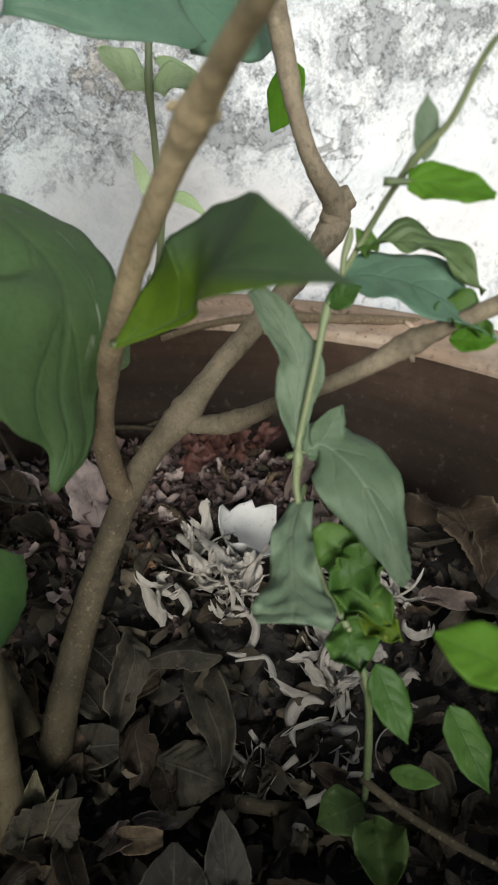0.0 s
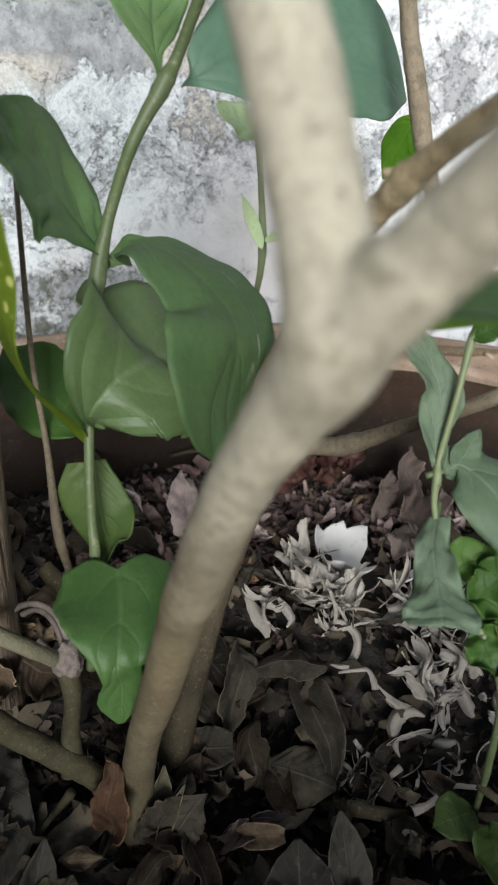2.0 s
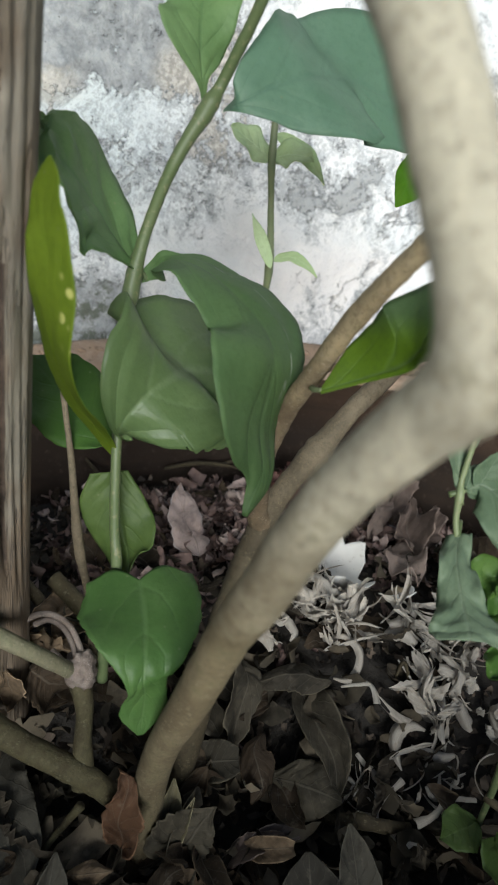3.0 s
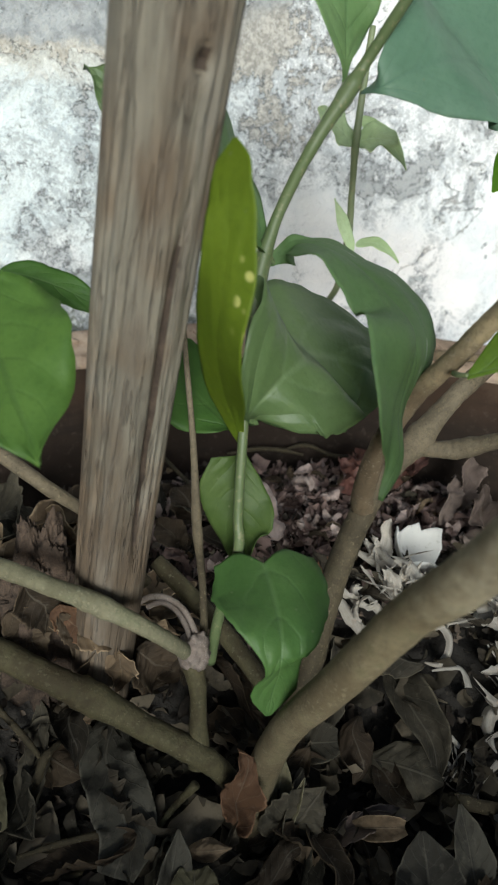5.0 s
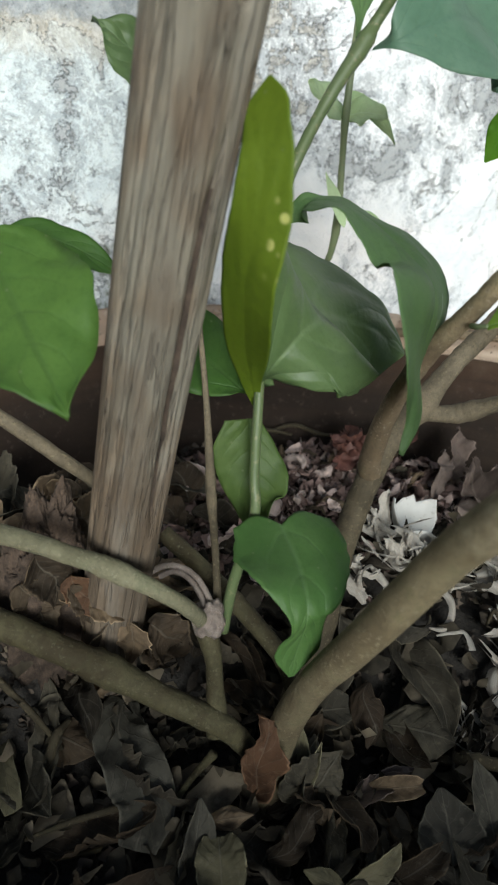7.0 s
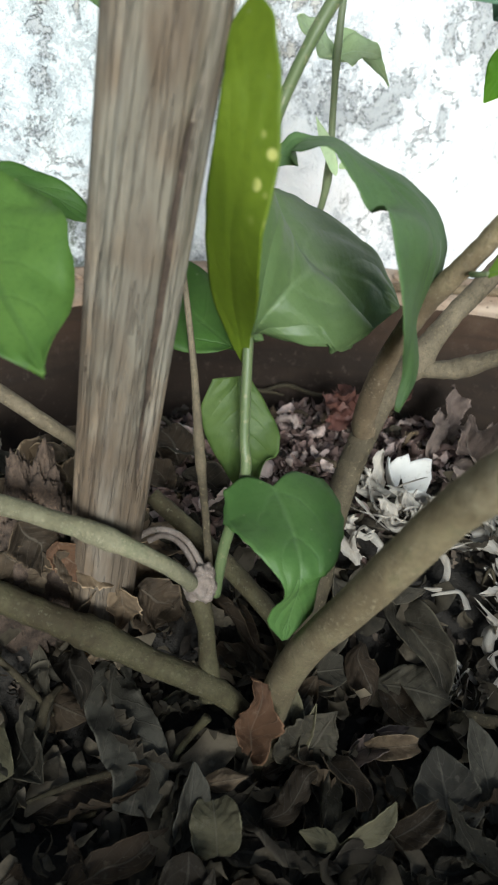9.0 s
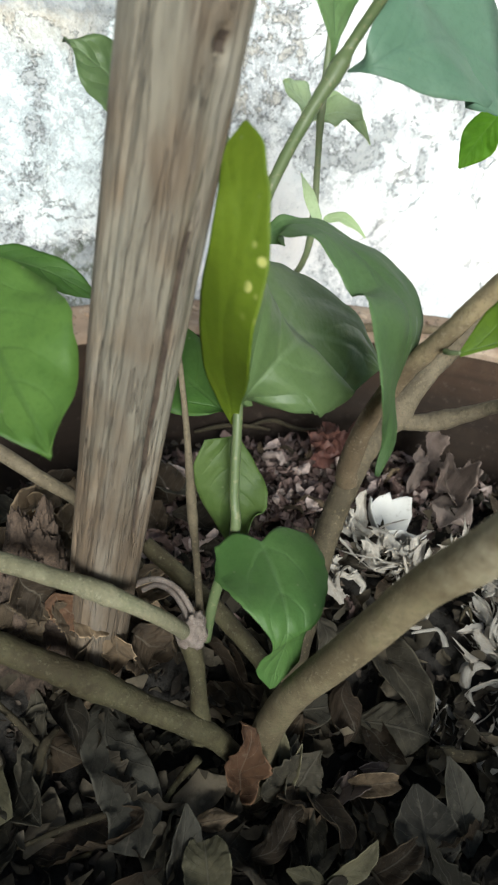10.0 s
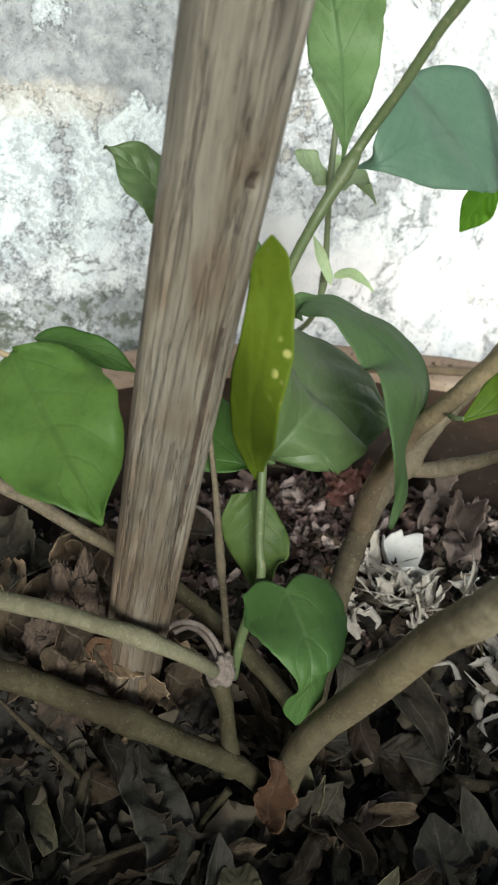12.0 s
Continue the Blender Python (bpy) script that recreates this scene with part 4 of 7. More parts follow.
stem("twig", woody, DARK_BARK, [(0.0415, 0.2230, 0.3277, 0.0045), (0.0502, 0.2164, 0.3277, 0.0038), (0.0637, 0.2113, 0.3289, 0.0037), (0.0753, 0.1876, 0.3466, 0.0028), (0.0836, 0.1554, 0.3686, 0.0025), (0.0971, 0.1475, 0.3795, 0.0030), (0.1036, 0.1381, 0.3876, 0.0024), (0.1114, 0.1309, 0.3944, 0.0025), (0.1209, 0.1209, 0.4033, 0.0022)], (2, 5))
stem("stem", twiner, PALE_STEM, [(0.0975, 0.1185, 0.4577, 0.0006), (0.0945, 0.1276, 0.4509, 0.0007), (0.0925, 0.1348, 0.4373, 0.0008), (0.0889, 0.1411, 0.4295, 0.0009), (0.0878, 0.1502, 0.4196, 0.0008), (0.0865, 0.1606, 0.4058, 0.0009), (0.0790, 0.1562, 0.3981, 0.0008), (0.0731, 0.1518, 0.3913, 0.0011), (0.0692, 0.1486, 0.3775, 0.0010), (0.0644, 0.1464, 0.3566, 0.0010), (0.0631, 0.1444, 0.3504, 0.0012), (0.0622, 0.1415, 0.3388, 0.0010), (0.0646, 0.1313, 0.3209, 0.0010), (0.0694, 0.1164, 0.3065, 0.0010)], (3, 7, 10))
stem("lower_stem", twiner, GREEN_STEM, [(0.0690, 0.1176, 0.3078, 0.0010), (0.0715, 0.1074, 0.2923, 0.0011), (0.0786, 0.1124, 0.2515, 0.0011), (0.0856, 0.1203, 0.2074, 0.0012)], (2,))
stem("stem", vine, GREEN_STEM, [(0.0300, 0.1660, 0.5420, 0.0018), (0.0142, 0.1937, 0.5085, 0.0018), (0.0076, 0.2080, 0.4870, 0.0018), (0.0004, 0.2180, 0.4690, 0.0019), (-0.0046, 0.2176, 0.4610, 0.0024), (-0.0157, 0.2168, 0.4445, 0.0021), (-0.0243, 0.2203, 0.4241, 0.0020), (-0.0305, 0.2187, 0.4051, 0.0024), (-0.0358, 0.2105, 0.3817, 0.0018), (-0.0409, 0.1981, 0.3503, 0.0018), (-0.0434, 0.1917, 0.3245, 0.0018), (-0.0440, 0.1880, 0.3087, 0.0020), (-0.0490, 0.1922, 0.2768, 0.0022), (-0.0513, 0.1945, 0.2516, 0.0023)], (4, 7))
stem("stem", sprout, PALE_STEM, [(0.0750, 0.3650, 0.4984, 0.0017), (0.0712, 0.3600, 0.4738, 0.0018), (0.0680, 0.3555, 0.4431, 0.0018), (0.0690, 0.3555, 0.4187, 0.0018), (0.0700, 0.3555, 0.3870, 0.0021), (0.0695, 0.3620, 0.3640, 0.0019), (0.0710, 0.3850, 0.3450, 0.0019), (0.0740, 0.4200, 0.3300, 0.0019), (0.0780, 0.4520, 0.3215, 0.0019), (0.0800, 0.4700, 0.2700, 0.0020), (0.0800, 0.4720, -0.0050, 0.0020)], (2, 4))
stem("branch", prone, ASH_BARK, [(-0.1716, 0.2318, 0.3135, 0.0039), (-0.1527, 0.2195, 0.3098, 0.0037), (-0.1239, 0.2026, 0.3055, 0.0035), (-0.1091, 0.1925, 0.3030, 0.0033), (-0.0958, 0.1861, 0.2984, 0.0032), (-0.0740, 0.1807, 0.2831, 0.0030), (-0.0584, 0.1907, 0.2585, 0.0030)], (4,))
stem("branch", prone, GREY_BARK, [(-0.1762, 0.2250, 0.2866, 0.0058), (-0.1573, 0.2156, 0.2783, 0.0057), (-0.1339, 0.2054, 0.2682, 0.0055), (-0.1179, 0.1971, 0.2608, 0.0053), (-0.1006, 0.1888, 0.2520, 0.0052), (-0.0792, 0.1760, 0.2417, 0.0049), (-0.0627, 0.1662, 0.2344, 0.0047), (-0.0527, 0.1641, 0.2221, 0.0042), (-0.0366, 0.1651, 0.1926, 0.0034)], (4,))
stem("branch", prone, GREY_BARK, [(-0.0602, 0.1910, 0.2598, 0.0049), (-0.0593, 0.1825, 0.2497, 0.0034), (-0.0616, 0.1726, 0.2411, 0.0036), (-0.0621, 0.1658, 0.2284, 0.0048)], ())
stem("branch", prone, GREY_BARK, [(-0.0663, 0.2320, 0.2776, 0.0037), (-0.0585, 0.2224, 0.2712, 0.0039), (-0.0438, 0.2016, 0.2589, 0.0039), (-0.0318, 0.1803, 0.2459, 0.0038), (-0.0280, 0.1718, 0.2339, 0.0038)], ())
stem("stem", shoot, DARK_BARK, [(-0.0534, 0.2497, 0.4410, 0.0008), (-0.0555, 0.2367, 0.4051, 0.0010), (-0.0565, 0.2197, 0.3739, 0.0010), (-0.0557, 0.2109, 0.3455, 0.0012), (-0.0559, 0.2021, 0.3141, 0.0016), (-0.0535, 0.2012, 0.2856, 0.0015), (-0.0543, 0.1927, 0.2610, 0.0017)], (4,))
stem("stem", leafy, DARK_BARK, [(-0.1686, 0.2456, 0.3736, 0.0024), (-0.1458, 0.2411, 0.3509, 0.0026), (-0.1236, 0.2317, 0.3366, 0.0027), (-0.1063, 0.2237, 0.3230, 0.0027), (-0.0913, 0.2278, 0.3050, 0.0024), (-0.0724, 0.2210, 0.2750, 0.0026)], ())
stem("twig", leafy, BROWN_BARK, [(-0.1686, 0.2456, 0.3736, 0.0014), (-0.1503, 0.2395, 0.3952, 0.0012), (-0.1368, 0.2314, 0.4027, 0.0011), (-0.1252, 0.2223, 0.4002, 0.0011)], ())
stem("twig", twiner, DARK_BARK, [(0.0798, 0.1162, 0.2340, 0.0016), (0.0884, 0.1006, 0.2330, 0.0014), (0.0968, 0.0875, 0.2341, 0.0013), (0.1078, 0.0743, 0.2344, 0.0012), (0.1183, 0.0648, 0.2347, 0.0010)], ())
stem("twig", twiner, PALE_STEM, [(0.1078, 0.0743, 0.2344, 0.0010), (0.1165, 0.0693, 0.2516, 0.0010), (0.1066, 0.0665, 0.2923, 0.0008), (0.0917, 0.0647, 0.3259, 0.0007), (0.0787, 0.0639, 0.3427, 0.0006)], ())
stem("twig", prone, GREY_BARK, [(-0.0642, 0.1645, 0.2201, 0.0019), (-0.0726, 0.1654, 0.2083, 0.0013), (-0.0871, 0.1599, 0.1978, 0.0011), (-0.1090, 0.1602, 0.1917, 0.0011), (-0.1270, 0.1625, 0.1922, 0.0009)], ())


def knot(parent, centre, radius, tall):
    """A rough swelling where low branches meet: lumpy, flaky and cracked."""
    bm = bmesh.new()
    bmesh.ops.create_icosphere(bm, subdivisions=4, radius=1.0)
    for v in bm.verts:
        q = v.co.copy()
        r = 1 + 0.30 * noise.noise(q * 1.7) + 0.20 * noise.noise(q * 4.1) + 0.10 * abs(noise.noise(q * 9.0))
        v.co = Vector(centre) + Vector((q.x * radius, q.y * radius, q.z * tall)) * r
    return part("knot", bm, KNOT_BARK, parent, "rough pinkish-grey knot of bark")


knot(prone, (-0.0590, 0.1892, 0.2643), 0.0062, 0.0082)
stem("twig", prone, KNOT_BARK, [(-0.0750, 0.2055, 0.2761, 0.0012), (-0.0691, 0.2043, 0.2781, 0.0012), (-0.0641, 0.2001, 0.2763, 0.0012), (-0.0614, 0.1945, 0.2723, 0.0012), (-0.0604, 0.1891, 0.2682, 0.0012)], (), 0.12, 8)
stem("twig", prone, KNOT_BARK, [(-0.0793, 0.2070, 0.2768, 0.0012), (-0.0733, 0.2066, 0.2797, 0.0012), (-0.0669, 0.2040, 0.2800, 0.0012), (-0.0617, 0.1991, 0.2775, 0.0012), (-0.0589, 0.1926, 0.2726, 0.0012), (-0.0589, 0.1885, 0.2696, 0.0012)], (), 0.12, 8)
stem("twig", prone, KNOT_BARK, [(-0.0622, 0.1869, 0.2594, 0.0012), (-0.0648, 0.1893, 0.2624, 0.0012), (-0.0656, 0.1924, 0.2669, 0.0012), (-0.0694, 0.1956, 0.2708, 0.0012)], (), 0.12, 8)
stem("stub", woody, BROWN_BARK, [(0.0320, 0.1251, 0.4374, 0.0019), (0.0296, 0.1265, 0.4394, 0.0016), (0.0278, 0.1272, 0.4405, 0.0010), (0.0268, 0.1267, 0.4401, 0.0006)], ())
stem("stub", woody, BROWN_BARK, [(0.0320, 0.1249, 0.4380, 0.0021), (0.0347, 0.1239, 0.4389, 0.0013), (0.0356, 0.1241, 0.4397, 0.0008)], ())
stem("stub", woody, DARK_BARK, [(0.0970, 0.1477, 0.3797, 0.0018), (0.0971, 0.1456, 0.3771, 0.0011), (0.0970, 0.1440, 0.3755, 0.0006)], ())
stem("stub", woody, DARK_BARK, [(0.1084, 0.2263, 0.3986, 0.0047), (0.1106, 0.2247, 0.4053, 0.0048), (0.1136, 0.2229, 0.4082, 0.0044), (0.1147, 0.2224, 0.4090, 0.0035)], ())
stem("twig", twiner, PALE_STEM, [(0.0792, 0.1563, 0.3984, 0.0009), (0.0805, 0.1585, 0.4028, 0.0009), (0.0822, 0.1597, 0.4070, 0.0011), (0.0830, 0.1606, 0.4099, 0.0006)], ())
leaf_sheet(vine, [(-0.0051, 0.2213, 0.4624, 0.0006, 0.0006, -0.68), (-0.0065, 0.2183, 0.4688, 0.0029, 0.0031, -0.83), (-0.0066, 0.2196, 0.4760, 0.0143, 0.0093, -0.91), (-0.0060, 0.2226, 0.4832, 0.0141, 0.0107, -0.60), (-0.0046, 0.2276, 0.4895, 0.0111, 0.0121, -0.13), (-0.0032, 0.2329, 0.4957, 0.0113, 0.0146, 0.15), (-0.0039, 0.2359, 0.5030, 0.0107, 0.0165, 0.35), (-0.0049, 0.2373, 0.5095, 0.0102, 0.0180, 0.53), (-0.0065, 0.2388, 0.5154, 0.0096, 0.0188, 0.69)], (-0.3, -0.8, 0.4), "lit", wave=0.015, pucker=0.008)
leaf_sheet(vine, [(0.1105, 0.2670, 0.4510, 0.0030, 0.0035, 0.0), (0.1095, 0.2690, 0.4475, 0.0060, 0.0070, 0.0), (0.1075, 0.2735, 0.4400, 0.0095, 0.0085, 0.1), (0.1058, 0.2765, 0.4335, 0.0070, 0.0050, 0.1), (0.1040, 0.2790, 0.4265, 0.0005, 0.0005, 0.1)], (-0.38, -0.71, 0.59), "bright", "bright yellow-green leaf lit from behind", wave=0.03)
leaf_sheet(vine, [(-0.0397, 0.2078, 0.3389, 0.0040, 0.0100, 0.29), (-0.0399, 0.2044, 0.3285, 0.0094, 0.0146, 0.08), (-0.0395, 0.2012, 0.3175, 0.0130, 0.0130, -0.24), (-0.0384, 0.1961, 0.3077, 0.0111, 0.0108, -0.79), (-0.0402, 0.1873, 0.3047, 0.0050, 0.0060, -1.31)], (-0.2, -0.7, 0.6), "olive", wave=0.015, pucker=0.012)
leaf(vine, (-0.0411, 0.2108, 0.3481), (-0.0679, 0.2577, 0.3708), 0.036, (-0.01, -0.8, 0.6), (0.0, 0.0, 0.0), "green")
leaf_sheet(woody, [(0.0163, 0.1591, 0.3848, 0.0004, 0.0012, -0.39), (0.0261, 0.1531, 0.3897, 0.0116, 0.0012, -0.65), (0.0328, 0.1419, 0.3974, 0.0179, 0.0022, -0.95), (0.0330, 0.1332, 0.4057, 0.0190, 0.0044, -0.81), (0.0327, 0.1172, 0.4127, 0.0172, 0.0063, -0.55), (0.0374, 0.1005, 0.4166, 0.0088, 0.0047, -0.21), (0.0442, 0.0844, 0.4176, 0.0006, 0.0006, 0.43)], (-0.24, -0.39, 0.89), "half", "broad dark green leaf with one half lit through in yellow-green", wave=0.015, pucker=0.006)
stem("leaf_stalk", woody, PALE_STEM, [(0.0168, 0.1660, 0.3830, 0.0010), (0.0160, 0.1625, 0.3838, 0.0009), (0.0166, 0.1588, 0.3850, 0.0007)], ())
leaf(twiner, (0.0797, 0.1569, 0.3976), (0.1114, 0.1291, 0.3852), 0.024, (-0.08, -0.4, 0.91), (0.0009, 0.0028, 0.0052), "blue")
leaf(twiner, (0.0884, 0.1605, 0.4047), (0.1123, 0.1376, 0.396), 0.012, (-0.08, -0.4, 0.91), (0.0009, 0.0028, 0.0052), "soft", fold=0.7, wave=0.2)
leaf(twiner, (0.0728, 0.1512, 0.3923), (0.0803, 0.147, 0.3976), 0.008, (-0.22, -0.66, 0.72), (0.0, 0.0, 0.0), "green")
leaf(twiner, (0.1011, 0.135, 0.385), (0.1103, 0.1273, 0.3856), 0.008, (-0.22, -0.66, 0.72), (0.0, 0.0, 0.0), "bright")
leaf(twiner, (0.0902, 0.14, 0.4283), (0.0908, 0.1431, 0.4422), 0.007, (-0.07, -0.82, 0.56), (0.0, 0.0, 0.0), "pale")
leaf(twiner, (0.0683, 0.1435, 0.3518), (0.0762, 0.1448, 0.3648), 0.01, (0.03, -0.84, 0.55), (0.0, 0.0, 0.0), "pale")
leaf(twiner, (0.0646, 0.1313, 0.3209), (0.0742, 0.1227, 0.3282), 0.014, (-0.19, -0.57, 0.8), (0.0006, 0.0018, 0.0035), "green", wave=0.2, curl=0.3)
leaf(twiner, (0.0686, 0.1233, 0.3136), (0.0805, 0.1177, 0.3274), 0.015, (-0.1, -0.6, 0.8), (0.0006, 0.0018, 0.0035), "green", wave=0.2, curl=0.3)
leaf(twiner, (0.0679, 0.126, 0.3158), (0.0792, 0.1093, 0.3123), 0.014, (-0.16, -0.48, 0.86), (0.0005, 0.0014, 0.0026), "green", wave=0.2, curl=0.35)
leaf(twiner, (0.0688, 0.1191, 0.3086), (0.0684, 0.1065, 0.3014), 0.016, (-0.22, -0.65, 0.73), (0.0, 0.0, 0.0), "green", wave=0.2, curl=0.2)
leaf(twiner, (0.0736, 0.1183, 0.31), (0.0805, 0.1072, 0.3096), 0.01, (-0.16, -0.48, 0.86), (0.0, 0.0, 0.0), "yellow", wave=0.2, curl=0.3)
leaf(twiner, (0.0776, 0.1282, 0.323), (0.0676, 0.1171, 0.3108), 0.015, (-0.16, -0.48, 0.86), (0.0, 0.0, 0.0), "green", wave=0.2, curl=0.3)
leaf(twiner, (0.0745, 0.1093, 0.2995), (0.0774, 0.0931, 0.2838), 0.0115, (-0.12, -0.68, 0.72), (0.0, 0.0, 0.0), "green")
leaf(twiner, (0.0823, 0.1088, 0.2189), (0.0762, 0.0866, 0.2166), 0.019, (-0.26, -0.44, 0.86), (0.0, 0.0, 0.0), "olive", fold=1.0, wave=0.15, curl=0.4)
leaf(twiner, (0.0986, 0.1035, 0.2788), (0.1033, 0.085, 0.2603), 0.014, (0.08, -0.71, 0.7), (0.0, 0.0, 0.0), "green")
leaf(twiner, (0.0894, 0.1139, 0.2357), (0.1021, 0.1031, 0.239), 0.008, (-0.16, -0.48, 0.86), (0.0, 0.0, 0.0), "green")
leaf(twiner, (0.0832, 0.1191, 0.2141), (0.0633, 0.1154, 0.217), 0.018, (-0.13, -0.39, 0.91), (0.0, 0.0, 0.0), "olive")
leaf(twiner, (0.0787, 0.0636, 0.3432), (0.0657, 0.0775, 0.345), 0.0135, (-0.26, -0.44, 0.86), (0.0, 0.0, 0.0), "bright")
leaf(leafy, (-0.1245, 0.223, 0.4019), (-0.1084, 0.1649, 0.3659), 0.048, (-0.21, -0.68, 0.7), (0.0, 0.0, 0.0), "green", shape=0.8)
leaf(leafy, (-0.1165, 0.2321, 0.4027), (-0.0803, 0.229, 0.3867), 0.013, (-0.31, -0.64, 0.7), (0.0004, 0.0013, 0.0027), "green")
leaf(shoot, (-0.0543, 0.249, 0.4391), (-0.0834, 0.2539, 0.4640), 0.026, (-0.14, -0.77, 0.62), (0.0, 0.0, 0.002), "soft", shape=0.7, wave=0.09, ragged=0.06)
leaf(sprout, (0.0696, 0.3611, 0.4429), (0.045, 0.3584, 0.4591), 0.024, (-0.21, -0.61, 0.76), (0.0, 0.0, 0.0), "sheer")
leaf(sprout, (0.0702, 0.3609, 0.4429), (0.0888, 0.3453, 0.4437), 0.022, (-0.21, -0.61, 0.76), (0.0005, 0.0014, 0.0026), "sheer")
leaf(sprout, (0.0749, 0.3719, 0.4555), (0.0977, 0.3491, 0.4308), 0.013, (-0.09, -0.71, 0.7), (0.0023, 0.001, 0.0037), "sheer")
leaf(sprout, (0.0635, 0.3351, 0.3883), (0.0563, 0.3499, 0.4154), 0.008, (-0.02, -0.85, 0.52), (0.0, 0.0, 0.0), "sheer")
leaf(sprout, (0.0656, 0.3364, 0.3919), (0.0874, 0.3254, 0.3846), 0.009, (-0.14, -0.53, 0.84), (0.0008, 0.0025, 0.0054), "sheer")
leaf(twiner, (0.0851, 0.1603, 0.4044), (0.0904, 0.1576, 0.407), 0.009, (-0.22, -0.66, 0.72), (0.0, 0.0, 0.0), "green", curl=0.3, wave=0.2)
leaf(twiner, (0.0992, 0.1387, 0.3902), (0.1093, 0.1281, 0.3864), 0.012, (-0.17, -0.5, 0.85), (0.0005, 0.0014, 0.0026), "green", curl=0.3, wave=0.15)
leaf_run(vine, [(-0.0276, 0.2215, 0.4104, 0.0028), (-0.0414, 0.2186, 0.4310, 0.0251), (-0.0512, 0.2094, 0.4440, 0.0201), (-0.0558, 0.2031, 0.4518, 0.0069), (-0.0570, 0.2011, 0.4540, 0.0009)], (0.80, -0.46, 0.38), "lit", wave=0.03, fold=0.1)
leaf_sheet(vine, [(0.0018, 0.2222, 0.4605, 0.0004, 0.0004, -0.10), (0.0040, 0.2121, 0.4624, 0.0059, 0.0029, -0.20), (0.0147, 0.2128, 0.4677, 0.0139, 0.0139, -0.22), (0.0284, 0.2166, 0.4717, 0.0226, 0.0218, -0.11), (0.0419, 0.2258, 0.4732, 0.0253, 0.0270, 0.01), (0.0550, 0.2359, 0.4731, 0.0273, 0.0225, -0.02), (0.0716, 0.2392, 0.4692, 0.0290, 0.0205, 0.10), (0.0850, 0.2430, 0.4640, 0.0190, 0.0160, 0.20), (0.0960, 0.2490, 0.4575, 0.0006, 0.0006, 0.20)], (-0.3, -0.8, 0.4), "blue", wave=0.012, pucker=0.008)
leaf_sheet(vine, [(-0.0290, 0.2233, 0.4049, 0.0009, 0.0009, 0.00, 0.12), (-0.0222, 0.2200, 0.4105, 0.0030, 0.0045, 0.20, -0.04), (-0.0172, 0.2123, 0.4149, 0.0075, 0.0110, 0.46, -0.09), (-0.0084, 0.2022, 0.4130, 0.0194, 0.0193, 0.49, -0.02), (0.0037, 0.1870, 0.4018, 0.0192, 0.0184, 0.06, -0.17), (0.0064, 0.1734, 0.3912, 0.0209, 0.0271, 0.39, -0.13), (0.0013, 0.1681, 0.3700, 0.0226, 0.0233, 0.57, -0.06), (0.0011, 0.1639, 0.3550, 0.0125, 0.0073, 0.35, -0.28), (-0.0046, 0.1610, 0.3422, 0.0010, 0.0015, 0.15, -0.5)], (0.3, -0.8, 0.5), "streak", wave=0.035, pucker=0.008, scallop=0.07)
leaf_sheet(vine, [(-0.0379, 0.2029, 0.3536, 0.0006, 0.0015, -0.84, 0.40), (-0.0397, 0.1926, 0.3637, 0.0040, 0.0147, -0.73, 0.30), (-0.0310, 0.1910, 0.3744, 0.0222, 0.0246, -0.61, 0.15), (-0.0190, 0.1992, 0.3777, 0.0334, 0.0271, -0.40, 0.00), (-0.0108, 0.2113, 0.3759, 0.0336, 0.0302, -0.15, -0.16), (0.0005, 0.2165, 0.3721, 0.0333, 0.0303, 0.08, -0.26), (0.0130, 0.2149, 0.3684, 0.0270, 0.0270, 0.28, -0.28), (0.0205, 0.2136, 0.3625, 0.0150, 0.0200, 0.35, -0.22), (0.0262, 0.2110, 0.3580, 0.0008, 0.0008, 0.40, -0.14)], (-0.2, -0.7, 0.6), "soft", wave=0.012, pucker=0.004, teeth=0.015, scallop=0.05)
leaf_sheet(vine, [(-0.0397, 0.2035, 0.3457, 0.0008, 0.0010, 0.14), (-0.0462, 0.1945, 0.3610, 0.0050, 0.0046, 0.45), (-0.0526, 0.1845, 0.3745, 0.0078, 0.0086, 0.62), (-0.0574, 0.1752, 0.3878, 0.0100, 0.0120, 0.72), (-0.0595, 0.1690, 0.4010, 0.0108, 0.0122, 0.70), (-0.0593, 0.1644, 0.4146, 0.0084, 0.0098, 0.45), (-0.0591, 0.1626, 0.4278, 0.0070, 0.0078, 0.38), (-0.0591, 0.1641, 0.4350, 0.0064, 0.0080, 0.58), (-0.0580, 0.1664, 0.4415, 0.0054, 0.0062, 0.62), (-0.0564, 0.1688, 0.4466, 0.0006, 0.0006, 0.64)], (-0.4, -0.8, 0.3), "yellow", "yellow-green backlit leaf with pale spots", wave=0.02, pucker=0.005)
leaf_sheet(vine, [(-0.0369, 0.1794, 0.3103, 0.0190, 0.0180, 0.27), (-0.0377, 0.1646, 0.3065, 0.0195, 0.0215, 0.22), (-0.0396, 0.1523, 0.3027, 0.0143, 0.0156, 0.33), (-0.0415, 0.1464, 0.2955, 0.0090, 0.0060, 0.38), (-0.0408, 0.1490, 0.2865, 0.0072, 0.0062, 0.36), (-0.0415, 0.1510, 0.2760, 0.0080, 0.0075, 0.36), (-0.0425, 0.1505, 0.2670, 0.0010, 0.0010, 0.36)], (-0.2, -0.7, 0.6), "heart", "heart-shaped green leaf", heart=0.075, wave=0.02, pucker=0.008, scallop=0.04)
